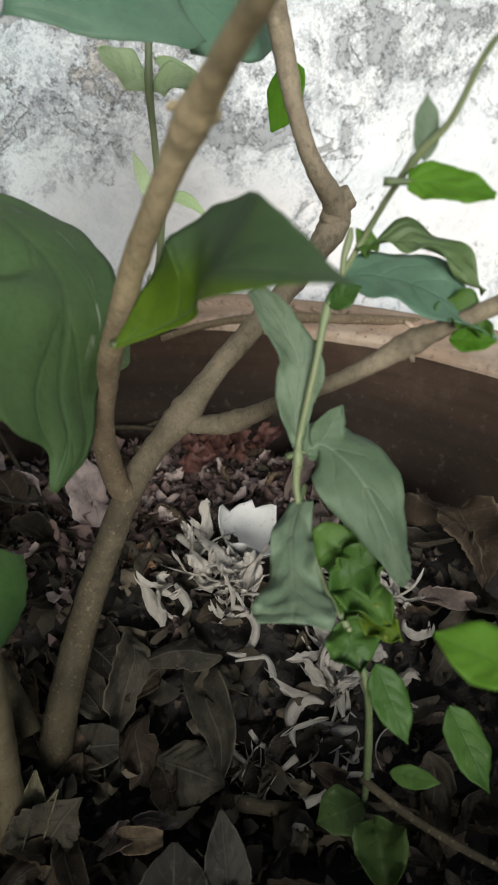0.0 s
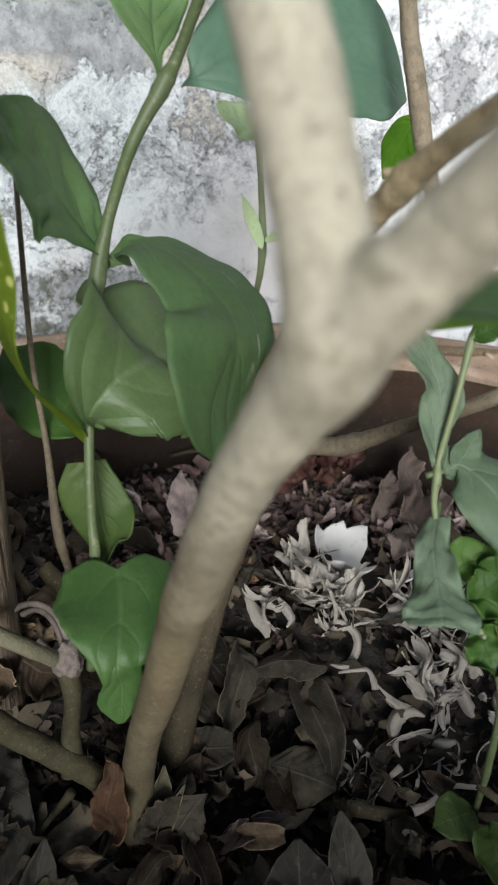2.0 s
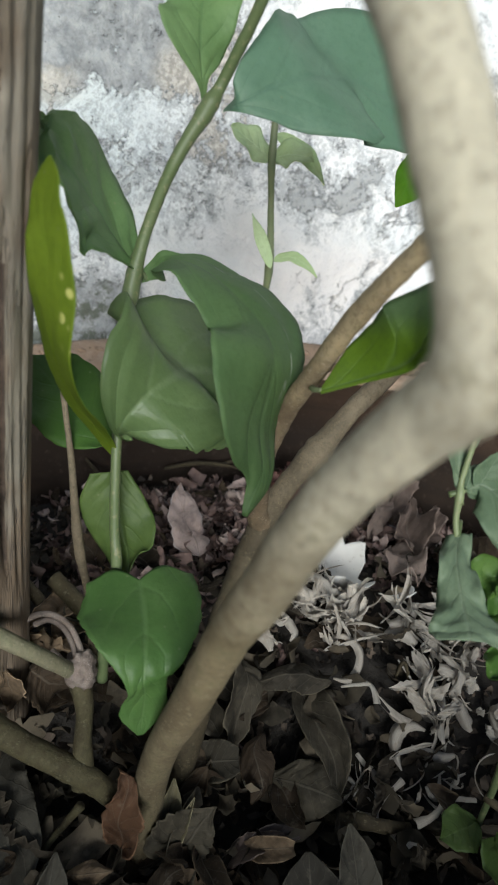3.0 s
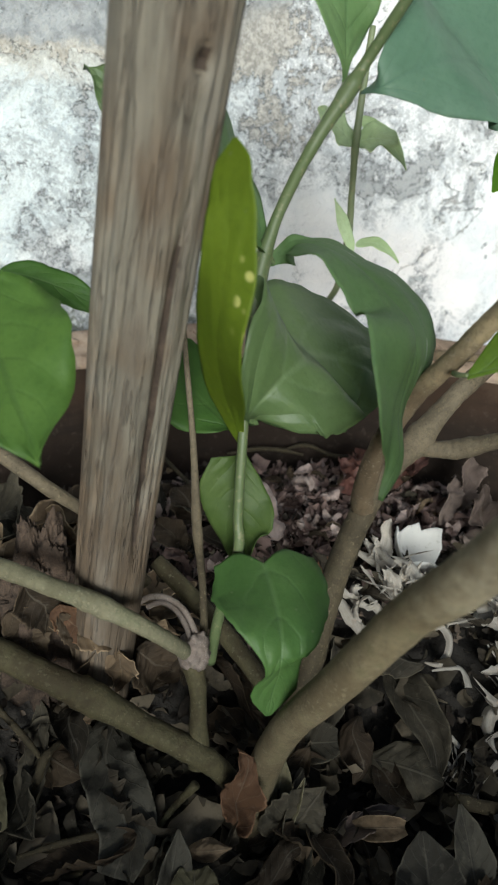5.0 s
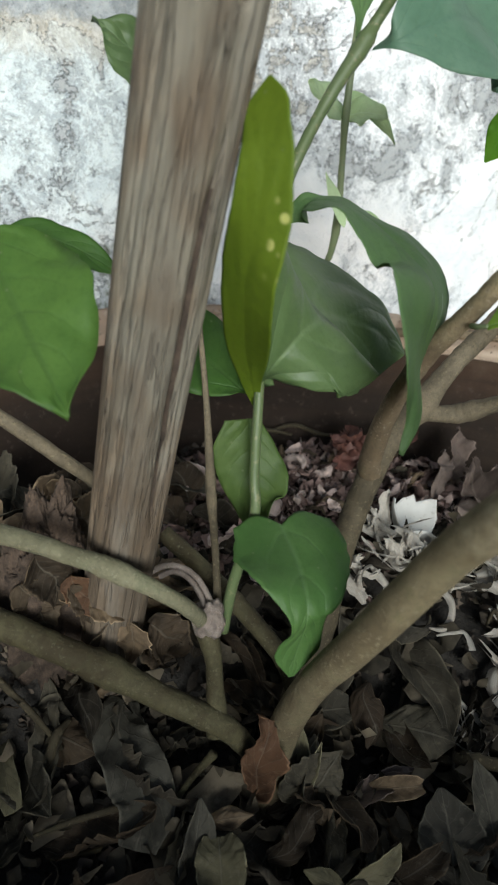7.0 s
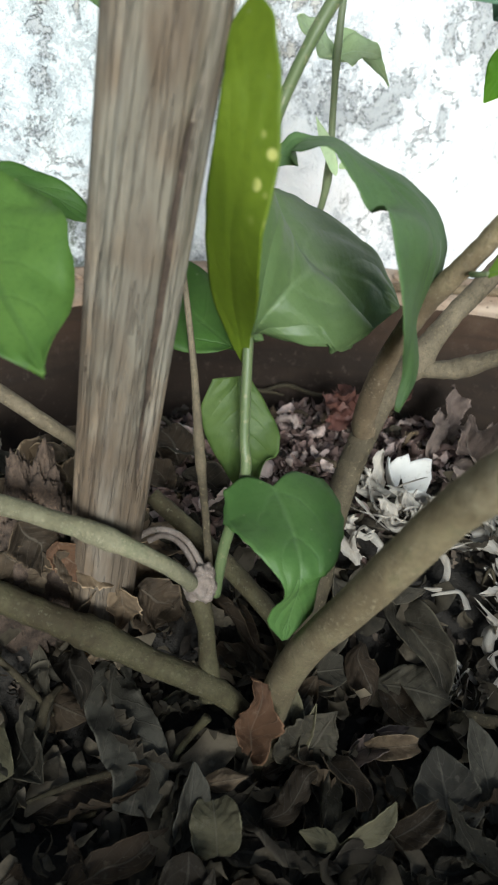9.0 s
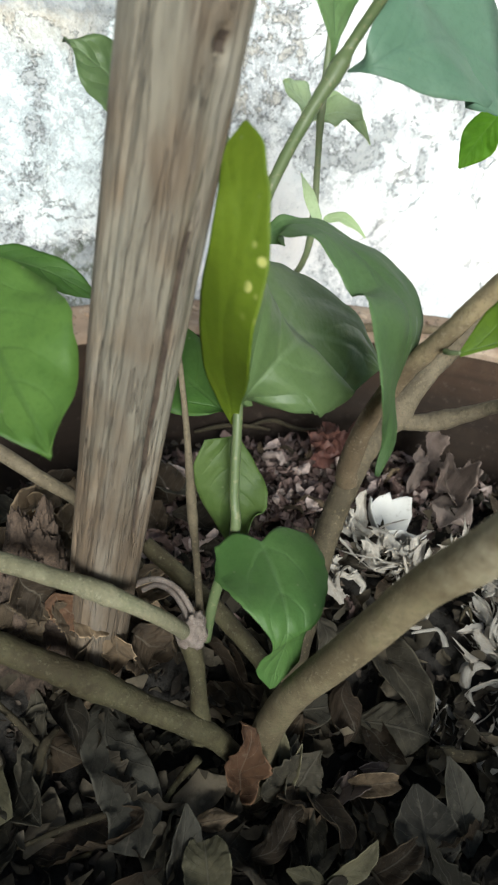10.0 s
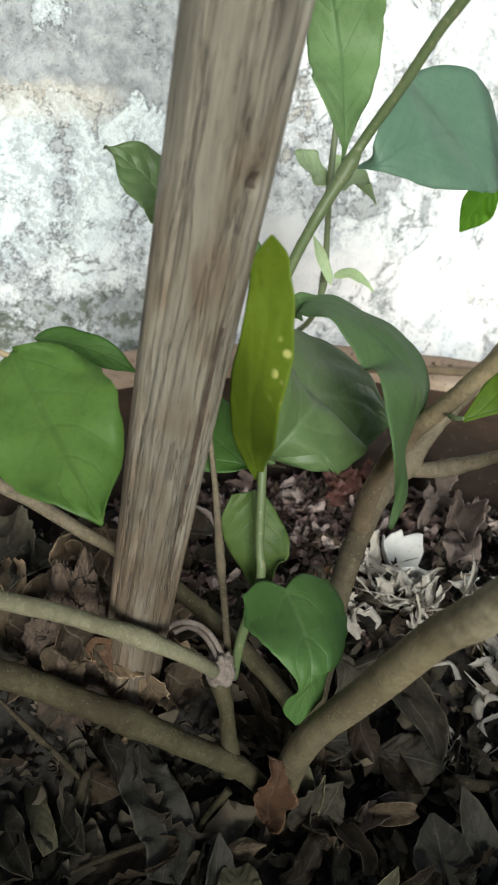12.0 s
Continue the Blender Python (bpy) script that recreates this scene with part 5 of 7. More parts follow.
leaf_run(twiner, [(0.0635, 0.1455, 0.3525, 0.0011), (0.0641, 0.1506, 0.3636, 0.0055), (0.0663, 0.1545, 0.3756, 0.0064), (0.0619, 0.1597, 0.3860, 0.0051), (0.0565, 0.1652, 0.3943, 0.0022)], (-0.06, -0.82, 0.56), "pale", wave=0.14, fold=0.4)
leaf_run(twiner, [(0.0862, 0.1399, 0.4239, 0.0029), (0.0910, 0.1371, 0.4240, 0.0053), (0.0970, 0.1320, 0.4228, 0.0042), (0.1007, 0.1278, 0.4220, 0.0018), (0.1018, 0.1272, 0.4216, 0.0006)], (-0.23, -0.69, 0.68), "bright", wave=0.05)
leaf_run(twiner, [(0.0652, 0.1445, 0.3518, 0.0023), (0.0705, 0.1427, 0.3537, 0.0084), (0.0759, 0.1331, 0.3488, 0.0120), (0.0799, 0.1214, 0.3375, 0.0074), (0.0813, 0.1146, 0.3287, 0.0037), (0.0820, 0.1117, 0.3242, 0.0009)], (-0.10, -0.79, 0.61), "pale", wave=0.11, fold=-0.3)
leaf_run(twiner, [(0.0628, 0.1406, 0.3377, 0.0036), (0.0569, 0.1319, 0.3337, 0.0057), (0.0533, 0.1225, 0.3280, 0.0068), (0.0505, 0.1143, 0.3249, 0.0110), (0.0481, 0.1094, 0.3234, 0.0095)], (-0.29, -0.53, 0.80), "pale", wave=0.14, fold=-0.35)

# ---- litter ----
rng = random.Random(7)


def dry_leaf_mesh(k, material, length=0.052, width=0.024, curl=1.0, ragged=0.07):
    """A dead leaf about its middle: rolled across, bowed along, twisted and crumpled its own way."""
    r = random.Random(k)
    bm = leaf_bm((-length / 2, 0, 0), (length / 2, r.uniform(-0.004, 0.004), 0), width, (0, 0, 1), (0, r.uniform(-0.004, 0.004), 0), shape=r.uniform(0.75, 1.0),
                 fold=0.0, wave=0.0, nl=28, nw=14, seed=k * 1.7, ragged=ragged)
    across, along, tw = r.uniform(0.7, 3.0) * curl, r.choice((-1, 1, 1)) * r.uniform(0.5, 2.2) * curl, r.uniform(-1.4, 1.4) * curl
    uneven = r.uniform(-0.8, 0.8)
    for v in bm.verts:
        x, y = v.co.x, v.co.y
        c = y / (width / 2) * across * (1 + uneven * x / length)
        rad = (width / 2) / max(abs(across), 0.05)
        y, z = rad * math.sin(c), rad * (1 - math.cos(c))
        z += 0.06 * width * math.sin(6.5 * 2 * math.pi * (x / length - 0.25 * abs(c))) * min(1, abs(c))
        n = Vector((x * 75, y * 90, k * 3.1))
        z += 0.0042 * noise.noise(n) + 0.0018 * noise.noise(n * 2.7) + 0.0009 * abs(noise.noise(n * 5.5))
        y += 0.0022 * noise.noise(n + Vector((9, 0, 0)))
        s = tw * x / length
        y, z = y * math.cos(s) - z * math.sin(s), y * math.sin(s) + z * math.cos(s)
        a = x / length * along
        big = length / (along if abs(along) > 0.1 else 0.1)
        v.co = Vector(((big - z) * math.sin(a), y, big - (big - z) * math.cos(a)))
    me = bpy.data.meshes.new("dry_leaf")
    for f in bm.faces:
        f.smooth = True
    bm.to_mesh(me)
    bm.free()
    me.materials.append(material)
    return me


def drop(name, me, x, y, lift, turn, tilt=(0, 0), size=1.0):
    ob = new(name, me)
    ob.matrix_world = pose(x, y, soil_z(x, y) + lift, tilt[0], tilt[1], turn) @ Matrix.Diagonal((size, size, size, 1))
    return ob


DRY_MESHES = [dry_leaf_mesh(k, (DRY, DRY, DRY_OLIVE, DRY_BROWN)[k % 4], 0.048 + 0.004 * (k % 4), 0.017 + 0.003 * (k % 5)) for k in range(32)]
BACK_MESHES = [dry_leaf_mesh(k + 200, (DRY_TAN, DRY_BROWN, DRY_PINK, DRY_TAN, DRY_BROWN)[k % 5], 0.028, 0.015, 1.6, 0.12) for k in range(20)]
DRY_LABELS = ["curled grey-brown dead leaf lying in the litter", "dull brown dead leaf on dark soil", "crumpled dry leaf among leaf litter"]


def in_pot(x, y, r=0.225):
    return math.hypot(x - POT_X, y - POT_Y) < r


count = 0
while count < 245:
    x, y = rng.uniform(-0.2, 0.22), rng.uniform(0.03, 0.37)
    if not in_pot(x, y):
        continue
    bare = math.exp(-((x - 0.075) ** 2 + (y - 0.20) ** 2) / 0.0016)
    if rng.random() < bare * 0.55 or math.hypot(x - 0.086, y - 0.248) < 0.022:
        continue
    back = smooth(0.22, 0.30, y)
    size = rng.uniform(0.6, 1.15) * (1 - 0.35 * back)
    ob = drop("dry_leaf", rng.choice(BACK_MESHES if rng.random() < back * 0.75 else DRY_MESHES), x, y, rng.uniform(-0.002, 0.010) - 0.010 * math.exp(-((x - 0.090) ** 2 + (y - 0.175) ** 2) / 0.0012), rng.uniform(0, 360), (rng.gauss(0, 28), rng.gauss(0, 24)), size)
    tagged(ob, DRY_LABELS[count % 3], "dead leaf", "dead leaves in the pot")
    count += 1


def scraps(n):
    """Curled brown scraps by the pot's far side, too many to tell apart."""
    bm = bmesh.new()
    for i in range(n):
        x, y = rng.gauss(0.07, 0.085), rng.gauss(0.315, 0.032)
        k = bpy.data.meshes.new("scrap")
        if in_pot(x, y):
            k = rng.choice(BACK_MESHES).copy()
            s = rng.uniform(0.4, 0.95)
            k.transform(pose(x, y, soil_z(x, y) + rng.uniform(0.0, 0.008), rng.gauss(0, 35), rng.gauss(0, 35), rng.uniform(0, 360)) @ Matrix.Diagonal((s, s, s, 1)))
            bm.from_mesh(k)
        bpy.data.meshes.remove(k)
    for f in bm.faces:
        f.material_index = 0
    return tagged(part("leaf_litter", bm, CRUMB_WARM), "curled brown scraps of dead leaf by the pot's side", "leaf litter", kind="stuff")


scraps(130)


def crumbs(name, n, region, smin, smax, material, label, seed, lift=0.0):
    """Small torn bits of dead leaf: strips that curl, twist and taper each in its own way."""
    r = random.Random(seed)
    vs, fs = [], []
    made = 0
    while made < n:
        x, y = region(r)
        if not in_pot(x, y, 0.243) or math.hypot(x - 0.086, y - 0.248) < 0.019:
            continue
        s = r.uniform(smin, smax) * (1 if r.random() < 0.8 else 1.7)
        m = pose(x, y, soil_z(x, y) + lift + r.uniform(-0.007, 0.003), r.gauss(0, 45), r.gauss(0, 45), r.uniform(0, 360))
        b = len(vs)
        k, bow, cup, tw = s * r.uniform(0.25, 0.7), r.uniform(0.4, 3.2), r.uniform(-0.9, 0.9), r.uniform(-1.5, 1.5)
        nl = 5
        for i in range(nl + 1):
            u = 2 * i / nl - 1
            a = u * bow / 2
            rad = 2 * s / bow
            cx, cz = rad * math.sin(a), rad * (1 - math.cos(a))
            wl, wr = [k * max(0.12, 1 - abs(u) ** 2.5) * r.uniform(0.65, 1.2) for _ in range(2)]
            for w in (-wl, 0, wr):
                h = cup * w * w / k + r.uniform(-0.05, 0.05) * s
                p, h = w * math.cos(tw * u) - h * math.sin(tw * u), w * math.sin(tw * u) + h * math.cos(tw * u)
                vs.append(m @ Vector((cx - h * math.sin(a), p, cz + h * math.cos(a))))
        for i in range(nl):
            for q in (0, 1):
                o = b + i * 3 + q
                fs.append((o, o + 1, o + 4, o + 3))
        made += 1
    me = bpy.data.meshes.new(name)
    me.from_pydata([tuple(v) for v in vs], [], fs)
    me.shade_smooth()
    me.materials.append(material)
    return tagged(new(name, me), label, "leaf litter", kind="stuff")


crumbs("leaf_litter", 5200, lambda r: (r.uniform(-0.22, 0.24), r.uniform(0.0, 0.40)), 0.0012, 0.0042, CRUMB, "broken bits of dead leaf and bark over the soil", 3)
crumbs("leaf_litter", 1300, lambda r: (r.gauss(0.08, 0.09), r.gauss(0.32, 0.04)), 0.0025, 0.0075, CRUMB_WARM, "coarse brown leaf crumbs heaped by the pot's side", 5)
crumbs("leaf_litter", 420, lambda r: (r.gauss(-0.05, 0.09), r.gauss(0.17, 0.05)), 0.0040, 0.0095, CRUMB_OLIVE, "curled olive-brown fragments of dead leaf over the litter", 11, 0.009)


# single dead leaves that stand out
dead_leaf((0.0535, 0.1899, 0.2278), (0.0152, 0.2094, 0.2124), 0.013, (0.1, -0.4, 0.9), (0, 0, 0.006), DRY_OLIVE, "dull olive-grey dead leaf curled in the litter", fold=-0.5, wave=0.08)
dead_leaf((0.0198, 0.2170, 0.2261), (-0.0008, 0.1839, 0.1964), 0.015, (0.2, -0.3, 0.9), (0, 0, 0.003), DRY_OLIVE, "dull olive-grey dead leaf curled in the litter", fold=0.9)
dead_leaf((-0.0321, 0.1508, 0.1940), (-0.0146, 0.1548, 0.2119), 0.016, (-0.5, -0.5, 0.7), (0, 0, 0.002), DRY_OLIVE, "dull olive-grey dead leaf curled in the litter", fold=0.7)
dead_leaf((-0.0134, 0.1445, 0.1919), (0.0141, 0.1433, 0.1980), 0.0079, (0, -0.4, 0.9), (0, 0, 0.005), DRY_FLAKY, "crumpled pinkish-brown dead leaf on the litter", fold=0.5)
dead_leaf((-0.0393, 0.1608, 0.1941), (-0.0313, 0.1707, 0.2161), 0.014, (-0.4, -0.7, 0.5), (0, 0, 0.002), DRY_OLIVE, "dull olive-grey dead leaf curled in the litter", fold=0.6)
dead_leaf((-0.0371, 0.1517, 0.1941), (-0.0213, 0.1617, 0.2160), 0.012, (0.3, -0.7, 0.5), (0, 0, 0.002), DRY_OLIVE, "dull olive-grey dead leaf curled in the litter", fold=0.8)
dead_leaf((-0.0524, 0.1501, 0.2083), (-0.0491, 0.1584, 0.2434), 0.013, (-0.1, -0.8, 0.5), (0.002, 0, 0.001), DRY_RUST, "upright orange-brown dead leaf against the stem", fold=0.3, wave=0.2, ragged=0.25)
dead_leaf((-0.0035, 0.1453, 0.1940), (0.0241, 0.1432, 0.1959), 0.0072, (0, -0.4, 0.9), (0, 0, 0.004), DRY_FLAKY, "crumpled pinkish-brown dead leaf on the litter", fold=0.6)
dead_leaf((0.0106, 0.2861, 0.2360), (0.0117, 0.3309, 0.2590), 0.021, (0.2, -0.6, 0.75), (-0.002, 0, 0.001), DRY_PINK, "broad pinkish-grey dead leaf standing in the litter", fold=0.15, wave=0.03, shape=0.8)
dead_leaf((-0.0402, 0.3309, 0.2433), (-0.0139, 0.3070, 0.2431), 0.017, (0, -0.4, 0.9), (0, 0, 0.003), DRY_OLIVE, "dull olive-grey dead leaf curled in the litter", fold=0.3)
dead_leaf((-0.0319, 0.3005, 0.2416), (-0.0012, 0.2789, 0.2411), 0.007, (0, -0.3, 0.95), (0, 0, -0.004), DRY, "dull olive-grey dead leaf curled in the litter", fold=0.9)
dead_leaf((0.1914, 0.2245, 0.2490), (0.1877, 0.1898, 0.2272), 0.026, (-0.4, -0.4, 0.8), (0, 0, 0.006), DRY_BROWN, "dark brown curled dead leaf in the shade", fold=0.8, wave=0.1)
dead_leaf((0.1718, 0.2606, 0.2430), (0.1818, 0.2205, 0.2450), 0.024, (0, -0.3, 0.9), (0, 0, 0.006), DRY_BROWN, "dark brown curled dead leaf in the shade", fold=-0.6, wave=0.1)
dead_leaf((0.1483, 0.1920, 0.2288), (0.1786, 0.1804, 0.2218), 0.0086, (0, -0.4, 0.9), (0, 0, 0.003), DRY_FLAKY, "crumpled pinkish-brown dead leaf on the litter", fold=0.5)
dead_leaf((0.0212, 0.2563, 0.2390), (0.0330, 0.2404, 0.2423), 0.016, (0, -0.5, 0.8), (0, 0, 0.002), DRY_WARM, "small orange-brown dead leaf scrap", fold=-0.3, wave=0.1)
dead_leaf((0.1174, 0.2805, 0.2370), (0.1440, 0.3089, 0.2530), 0.0108, (0.1, -0.6, 0.7), (0, 0, 0.001), DRY_FLAKY, "crumpled pinkish-brown dead leaf on the litter", fold=0.4, wave=0.12, ragged=0.3)
dead_leaf((0.1239, 0.2646, 0.2370), (0.1192, 0.2245, 0.2449), 0.0173, (0.1, -0.4, 0.9), (0, 0, 0.002), DRY_FLAKY, "crumpled pinkish-brown dead leaf on the litter", fold=0.3, wave=0.25, ragged=0.12)
dead_leaf((0.1426, 0.2612, 0.2370), (0.1619, 0.2823, 0.2510), 0.0101, (0.3, -0.6, 0.7), (0, 0, 0.001), DRY_FLAKY, "crumpled pinkish-brown dead leaf on the litter", fold=0.5, wave=0.15, ragged=0.08)
dead_leaf((-0.1062, 0.2941, 0.2541), (-0.0781, 0.3152, 0.2625), 0.024, (-0.2, -0.6, 0.7), (0, 0, 0.002), DRY_BROWN, "tan and brown dead leaf heaped by the wooden pole", fold=0.4, wave=0.07, ragged=0.05)
dead_leaf((-0.1189, 0.2553, 0.2711), (-0.0902, 0.2893, 0.2673), 0.026, (0.1, -0.6, 0.7), (0, 0, 0.002), DRY_TAN, "tan and brown dead leaf heaped by the wooden pole", fold=0.5, wave=0.07, ragged=0.05)
dead_leaf((-0.1309, 0.2433, 0.2663), (-0.1058, 0.2535, 0.2739), 0.024, (-0.2, -0.5, 0.8), (0, 0, 0.004), DRY_BROWN, "tan and brown dead leaf heaped by the wooden pole", fold=0.5, wave=0.07, ragged=0.05)
dead_leaf((-0.1002, 0.2497, 0.2614), (-0.0828, 0.2845, 0.2662), 0.02, (0.2, -0.6, 0.7), (0, 0, 0.002), DRY_TAN, "tan and brown dead leaf heaped by the wooden pole", fold=0.4, wave=0.07, ragged=0.05)
dead_leaf((-0.0843, 0.2818, 0.2554), (-0.0924, 0.2956, 0.2739), 0.022, (0.1, -0.7, 0.6), (0, 0, 0.002), DRY_BROWN, "tan and brown dead leaf heaped by the wooden pole", fold=0.3, wave=0.07, ragged=0.05)
dead_leaf((-0.1044, 0.2558, 0.2699), (-0.1112, 0.2721, 0.2854), 0.02, (-0.2, -0.7, 0.6), (0, 0, 0.002), DRY_TAN, "tan and brown dead leaf heaped by the wooden pole", fold=0.5, wave=0.07, ragged=0.05)
dead_leaf((-0.1106, 0.2395, 0.2612), (-0.0917, 0.2515, 0.2697), 0.02, (-0.1, -0.6, 0.7), (0, 0, 0.002), DRY_BROWN, "tan and brown dead leaf heaped by the wooden pole", fold=0.4, wave=0.07, ragged=0.05)
dead_leaf((-0.1265, 0.2866, 0.2633), (-0.1431, 0.3602, 0.2476), 0.026, (-0.1, -0.4, 0.9), (0, 0, 0.004), DRY_OLIVE, "dull olive-grey dead leaf curled in the litter", fold=0.3)
dead_leaf((-0.1096, 0.3181, 0.2435), (-0.1372, 0.2558, 0.2761), 0.024, (0.1, -0.4, 0.9), (0, 0, 0.005), DRY_OLIVE, "dull olive-grey dead leaf curled in the litter", fold=0.5)
dead_leaf((-0.1404, 0.2400, 0.2605), (-0.1212, 0.2378, 0.2728), 0.024, (0.1, -0.6, 0.7), (0, 0, 0.003), DRY_BROWN, "tan and brown dead leaf heaped by the wooden pole", fold=0.4, wave=0.07, ragged=0.05)
dead_leaf((-0.1299, 0.2321, 0.2540), (-0.1091, 0.2321, 0.2638), 0.026, (0.1, -0.6, 0.7), (0, 0, 0.003), DRY_BROWN, "tan and brown dead leaf heaped by the wooden pole", fold=0.4, wave=0.07, ragged=0.05)
dead_leaf((-0.1192, 0.2258, 0.2457), (-0.0995, 0.2309, 0.2582), 0.024, (0.1, -0.6, 0.7), (0, 0, 0.003), DRY_BROWN, "tan and brown dead leaf heaped by the wooden pole", fold=0.4, wave=0.07, ragged=0.05)
dead_leaf((-0.0996, 0.2235, 0.2368), (-0.1104, 0.2270, 0.2586), 0.022, (0.1, -0.6, 0.7), (0, 0, 0.003), DRY_RUST, "tan and brown dead leaf heaped by the wooden pole", fold=0.4, wave=0.07, ragged=0.05)
dead_leaf((-0.1448, 0.2309, 0.2504), (-0.1254, 0.2248, 0.2594), 0.022, (0.1, -0.6, 0.7), (0, 0, 0.003), DRY_BROWN, "tan and brown dead leaf heaped by the wooden pole", fold=0.4, wave=0.07, ragged=0.05)
dead_leaf((-0.0811, 0.2230, 0.2283), (-0.0950, 0.2239, 0.2492), 0.02, (-0.2, -0.6, 0.7), (0, 0, 0.003), DRY_BROWN, "tan and brown dead leaf heaped by the wooden pole", fold=0.4, wave=0.07, ragged=0.05)
dead_leaf((-0.0707, 0.2290, 0.2297), (-0.0854, 0.2299, 0.2507), 0.018, (-0.2, -0.6, 0.7), (0, 0, 0.003), DRY_TAN, "tan and brown dead leaf heaped by the wooden pole", fold=0.4, wave=0.07, ragged=0.05)
dead_leaf((-0.0657, 0.2175, 0.2182), (-0.0787, 0.2206, 0.2391), 0.02, (-0.2, -0.6, 0.7), (0, 0, 0.003), DRY_BROWN, "tan and brown dead leaf heaped by the wooden pole", fold=0.4, wave=0.07, ragged=0.05)
dead_leaf((-0.0501, 0.2461, 0.2356), (-0.0700, 0.2306, 0.2448), 0.018, (-0.2, -0.6, 0.7), (0, 0, 0.003), DRY_TAN, "tan and brown dead leaf heaped by the wooden pole", fold=0.4, wave=0.07, ragged=0.05)
dead_leaf((-0.1307, 0.2394, 0.2611), (-0.1411, 0.2398, 0.2742), 0.02, (-0.2, -0.6, 0.7), (0, 0, 0.003), DRY_BROWN, "tan and brown dead leaf heaped by the wooden pole", fold=0.4, wave=0.07, ragged=0.05)
dead_leaf((-0.0431, 0.2865, 0.2408), (-0.0529, 0.2980, 0.2552), 0.016, (-0.2, -0.6, 0.7), (0, 0, 0.003), DRY_BROWN, "tan and brown dead leaf heaped by the wooden pole", fold=0.4, wave=0.07, ragged=0.05)
dead_leaf((-0.0290, 0.3128, 0.2393), (-0.0353, 0.3331, 0.2531), 0.016, (-0.2, -0.6, 0.7), (0, 0, 0.003), DRY_BROWN, "tan and brown dead leaf heaped by the wooden pole", fold=0.4, wave=0.07, ragged=0.05)
dead_leaf((-0.1009, 0.2103, 0.2439), (-0.0971, 0.2116, 0.2780), 0.018, (0.15, -0.8, 0.5), (0.002, 0, 0.001), DRY_BROWN, "tan and brown dead leaf heaped by the wooden pole", fold=0.4, wave=0.06, ragged=0.05)
dead_leaf((-0.0523, 0.2584, 0.2395), (-0.0793, 0.2358, 0.2469), 0.018, (0.1, -0.5, 0.8), (0, 0, 0.003), DRY_TAN, "tan and brown dead leaf heaped by the wooden pole", fold=0.6, wave=0.15)
dead_leaf((0.1399, 0.2942, 0.2370), (0.1609, 0.3222, 0.2590), 0.0144, (0.2, -0.7, 0.6), (0, 0, 0.001), DRY_FLAKY, "crumpled pinkish-brown dead leaf on the litter", fold=0.5, wave=0.2, ragged=0.2)
dead_leaf((0.1303, 0.2499, 0.2410), (0.1437, 0.2852, 0.2530), 0.0158, (-0.2, -0.6, 0.7), (0, 0, 0.004), DRY_FLAKY, "crumpled pinkish-brown dead leaf on the litter", fold=0.6, wave=0.25, ragged=0.15)
dead_leaf((-0.0384, 0.3359, 0.2392), (-0.0123, 0.3107, 0.2431), 0.0130, (0.1, -0.4, 0.8), (0, 0, 0.003), DRY_PINK, "crumpled tan dead leaf on the litter", fold=0.3)
loose_twig([(-0.0443, 0.4313, 0.2450, 0.0009), (-0.0335, 0.3854, 0.2450, 0.0011), (-0.0242, 0.3381, 0.2470, 0.0012), (-0.0177, 0.3157, 0.2431, 0.0011), (-0.0107, 0.2931, 0.2391, 0.0008)], "thin dry brown twig lying on the litter")
loose_twig([(0.0142, 0.3967, 0.2370, 0.0012), (0.0349, 0.3922, 0.2410, 0.0014), (0.0530, 0.3860, 0.2410, 0.0013), (0.0678, 0.3837, 0.2370, 0.0009)], "dark crooked root by the pot's side")
loose_twig([(-0.1345, 0.1676, 0.1996, 0.0008), (-0.1188, 0.1652, 0.2050, 0.0010), (-0.1024, 0.1654, 0.2044, 0.0011), (-0.0879, 0.1693, 0.1981, 0.0009)], "thin dry brown twig lying on the litter")
loose_twig([(0.0541, 0.3903, 0.2390, 0.0012), (0.0712, 0.3864, 0.2430, 0.0014), (0.0870, 0.3698, 0.2410, 0.0012), (0.1197, 0.3738, 0.2370, 0.0009)], "dark crooked root by the pot's side")
loose_twig([(0.0342, 0.1493, 0.1939, 0.0022), (0.0444, 0.1405, 0.1999, 0.0026), (0.0546, 0.1364, 0.1980, 0.0024), (0.0664, 0.1359, 0.1939, 0.0018)], "short thick piece of dark twig in the litter")
loose_twig([(0.0839, 0.1871, 0.2211, 0.0006), (0.0886, 0.1886, 0.2303, 0.0008), (0.0904, 0.1828, 0.2197, 0.0006)], "thin dry brown twig lying on the litter")
loose_twig([(-0.1291, 0.1859, 0.2033, 0.0016), (-0.1232, 0.1889, 0.2110, 0.0018), (-0.1194, 0.1942, 0.2168, 0.0016), (-0.1133, 0.2011, 0.2162, 0.0012)], "thin dry brown twig lying on the litter")
loose_twig([(-0.1484, 0.2256, 0.2435, 0.0010), (-0.1368, 0.2107, 0.2340, 0.0012), (-0.1272, 0.2025, 0.2231, 0.0012), (-0.1177, 0.1932, 0.2097, 0.0009)], "thin dry brown twig lying on the litter")


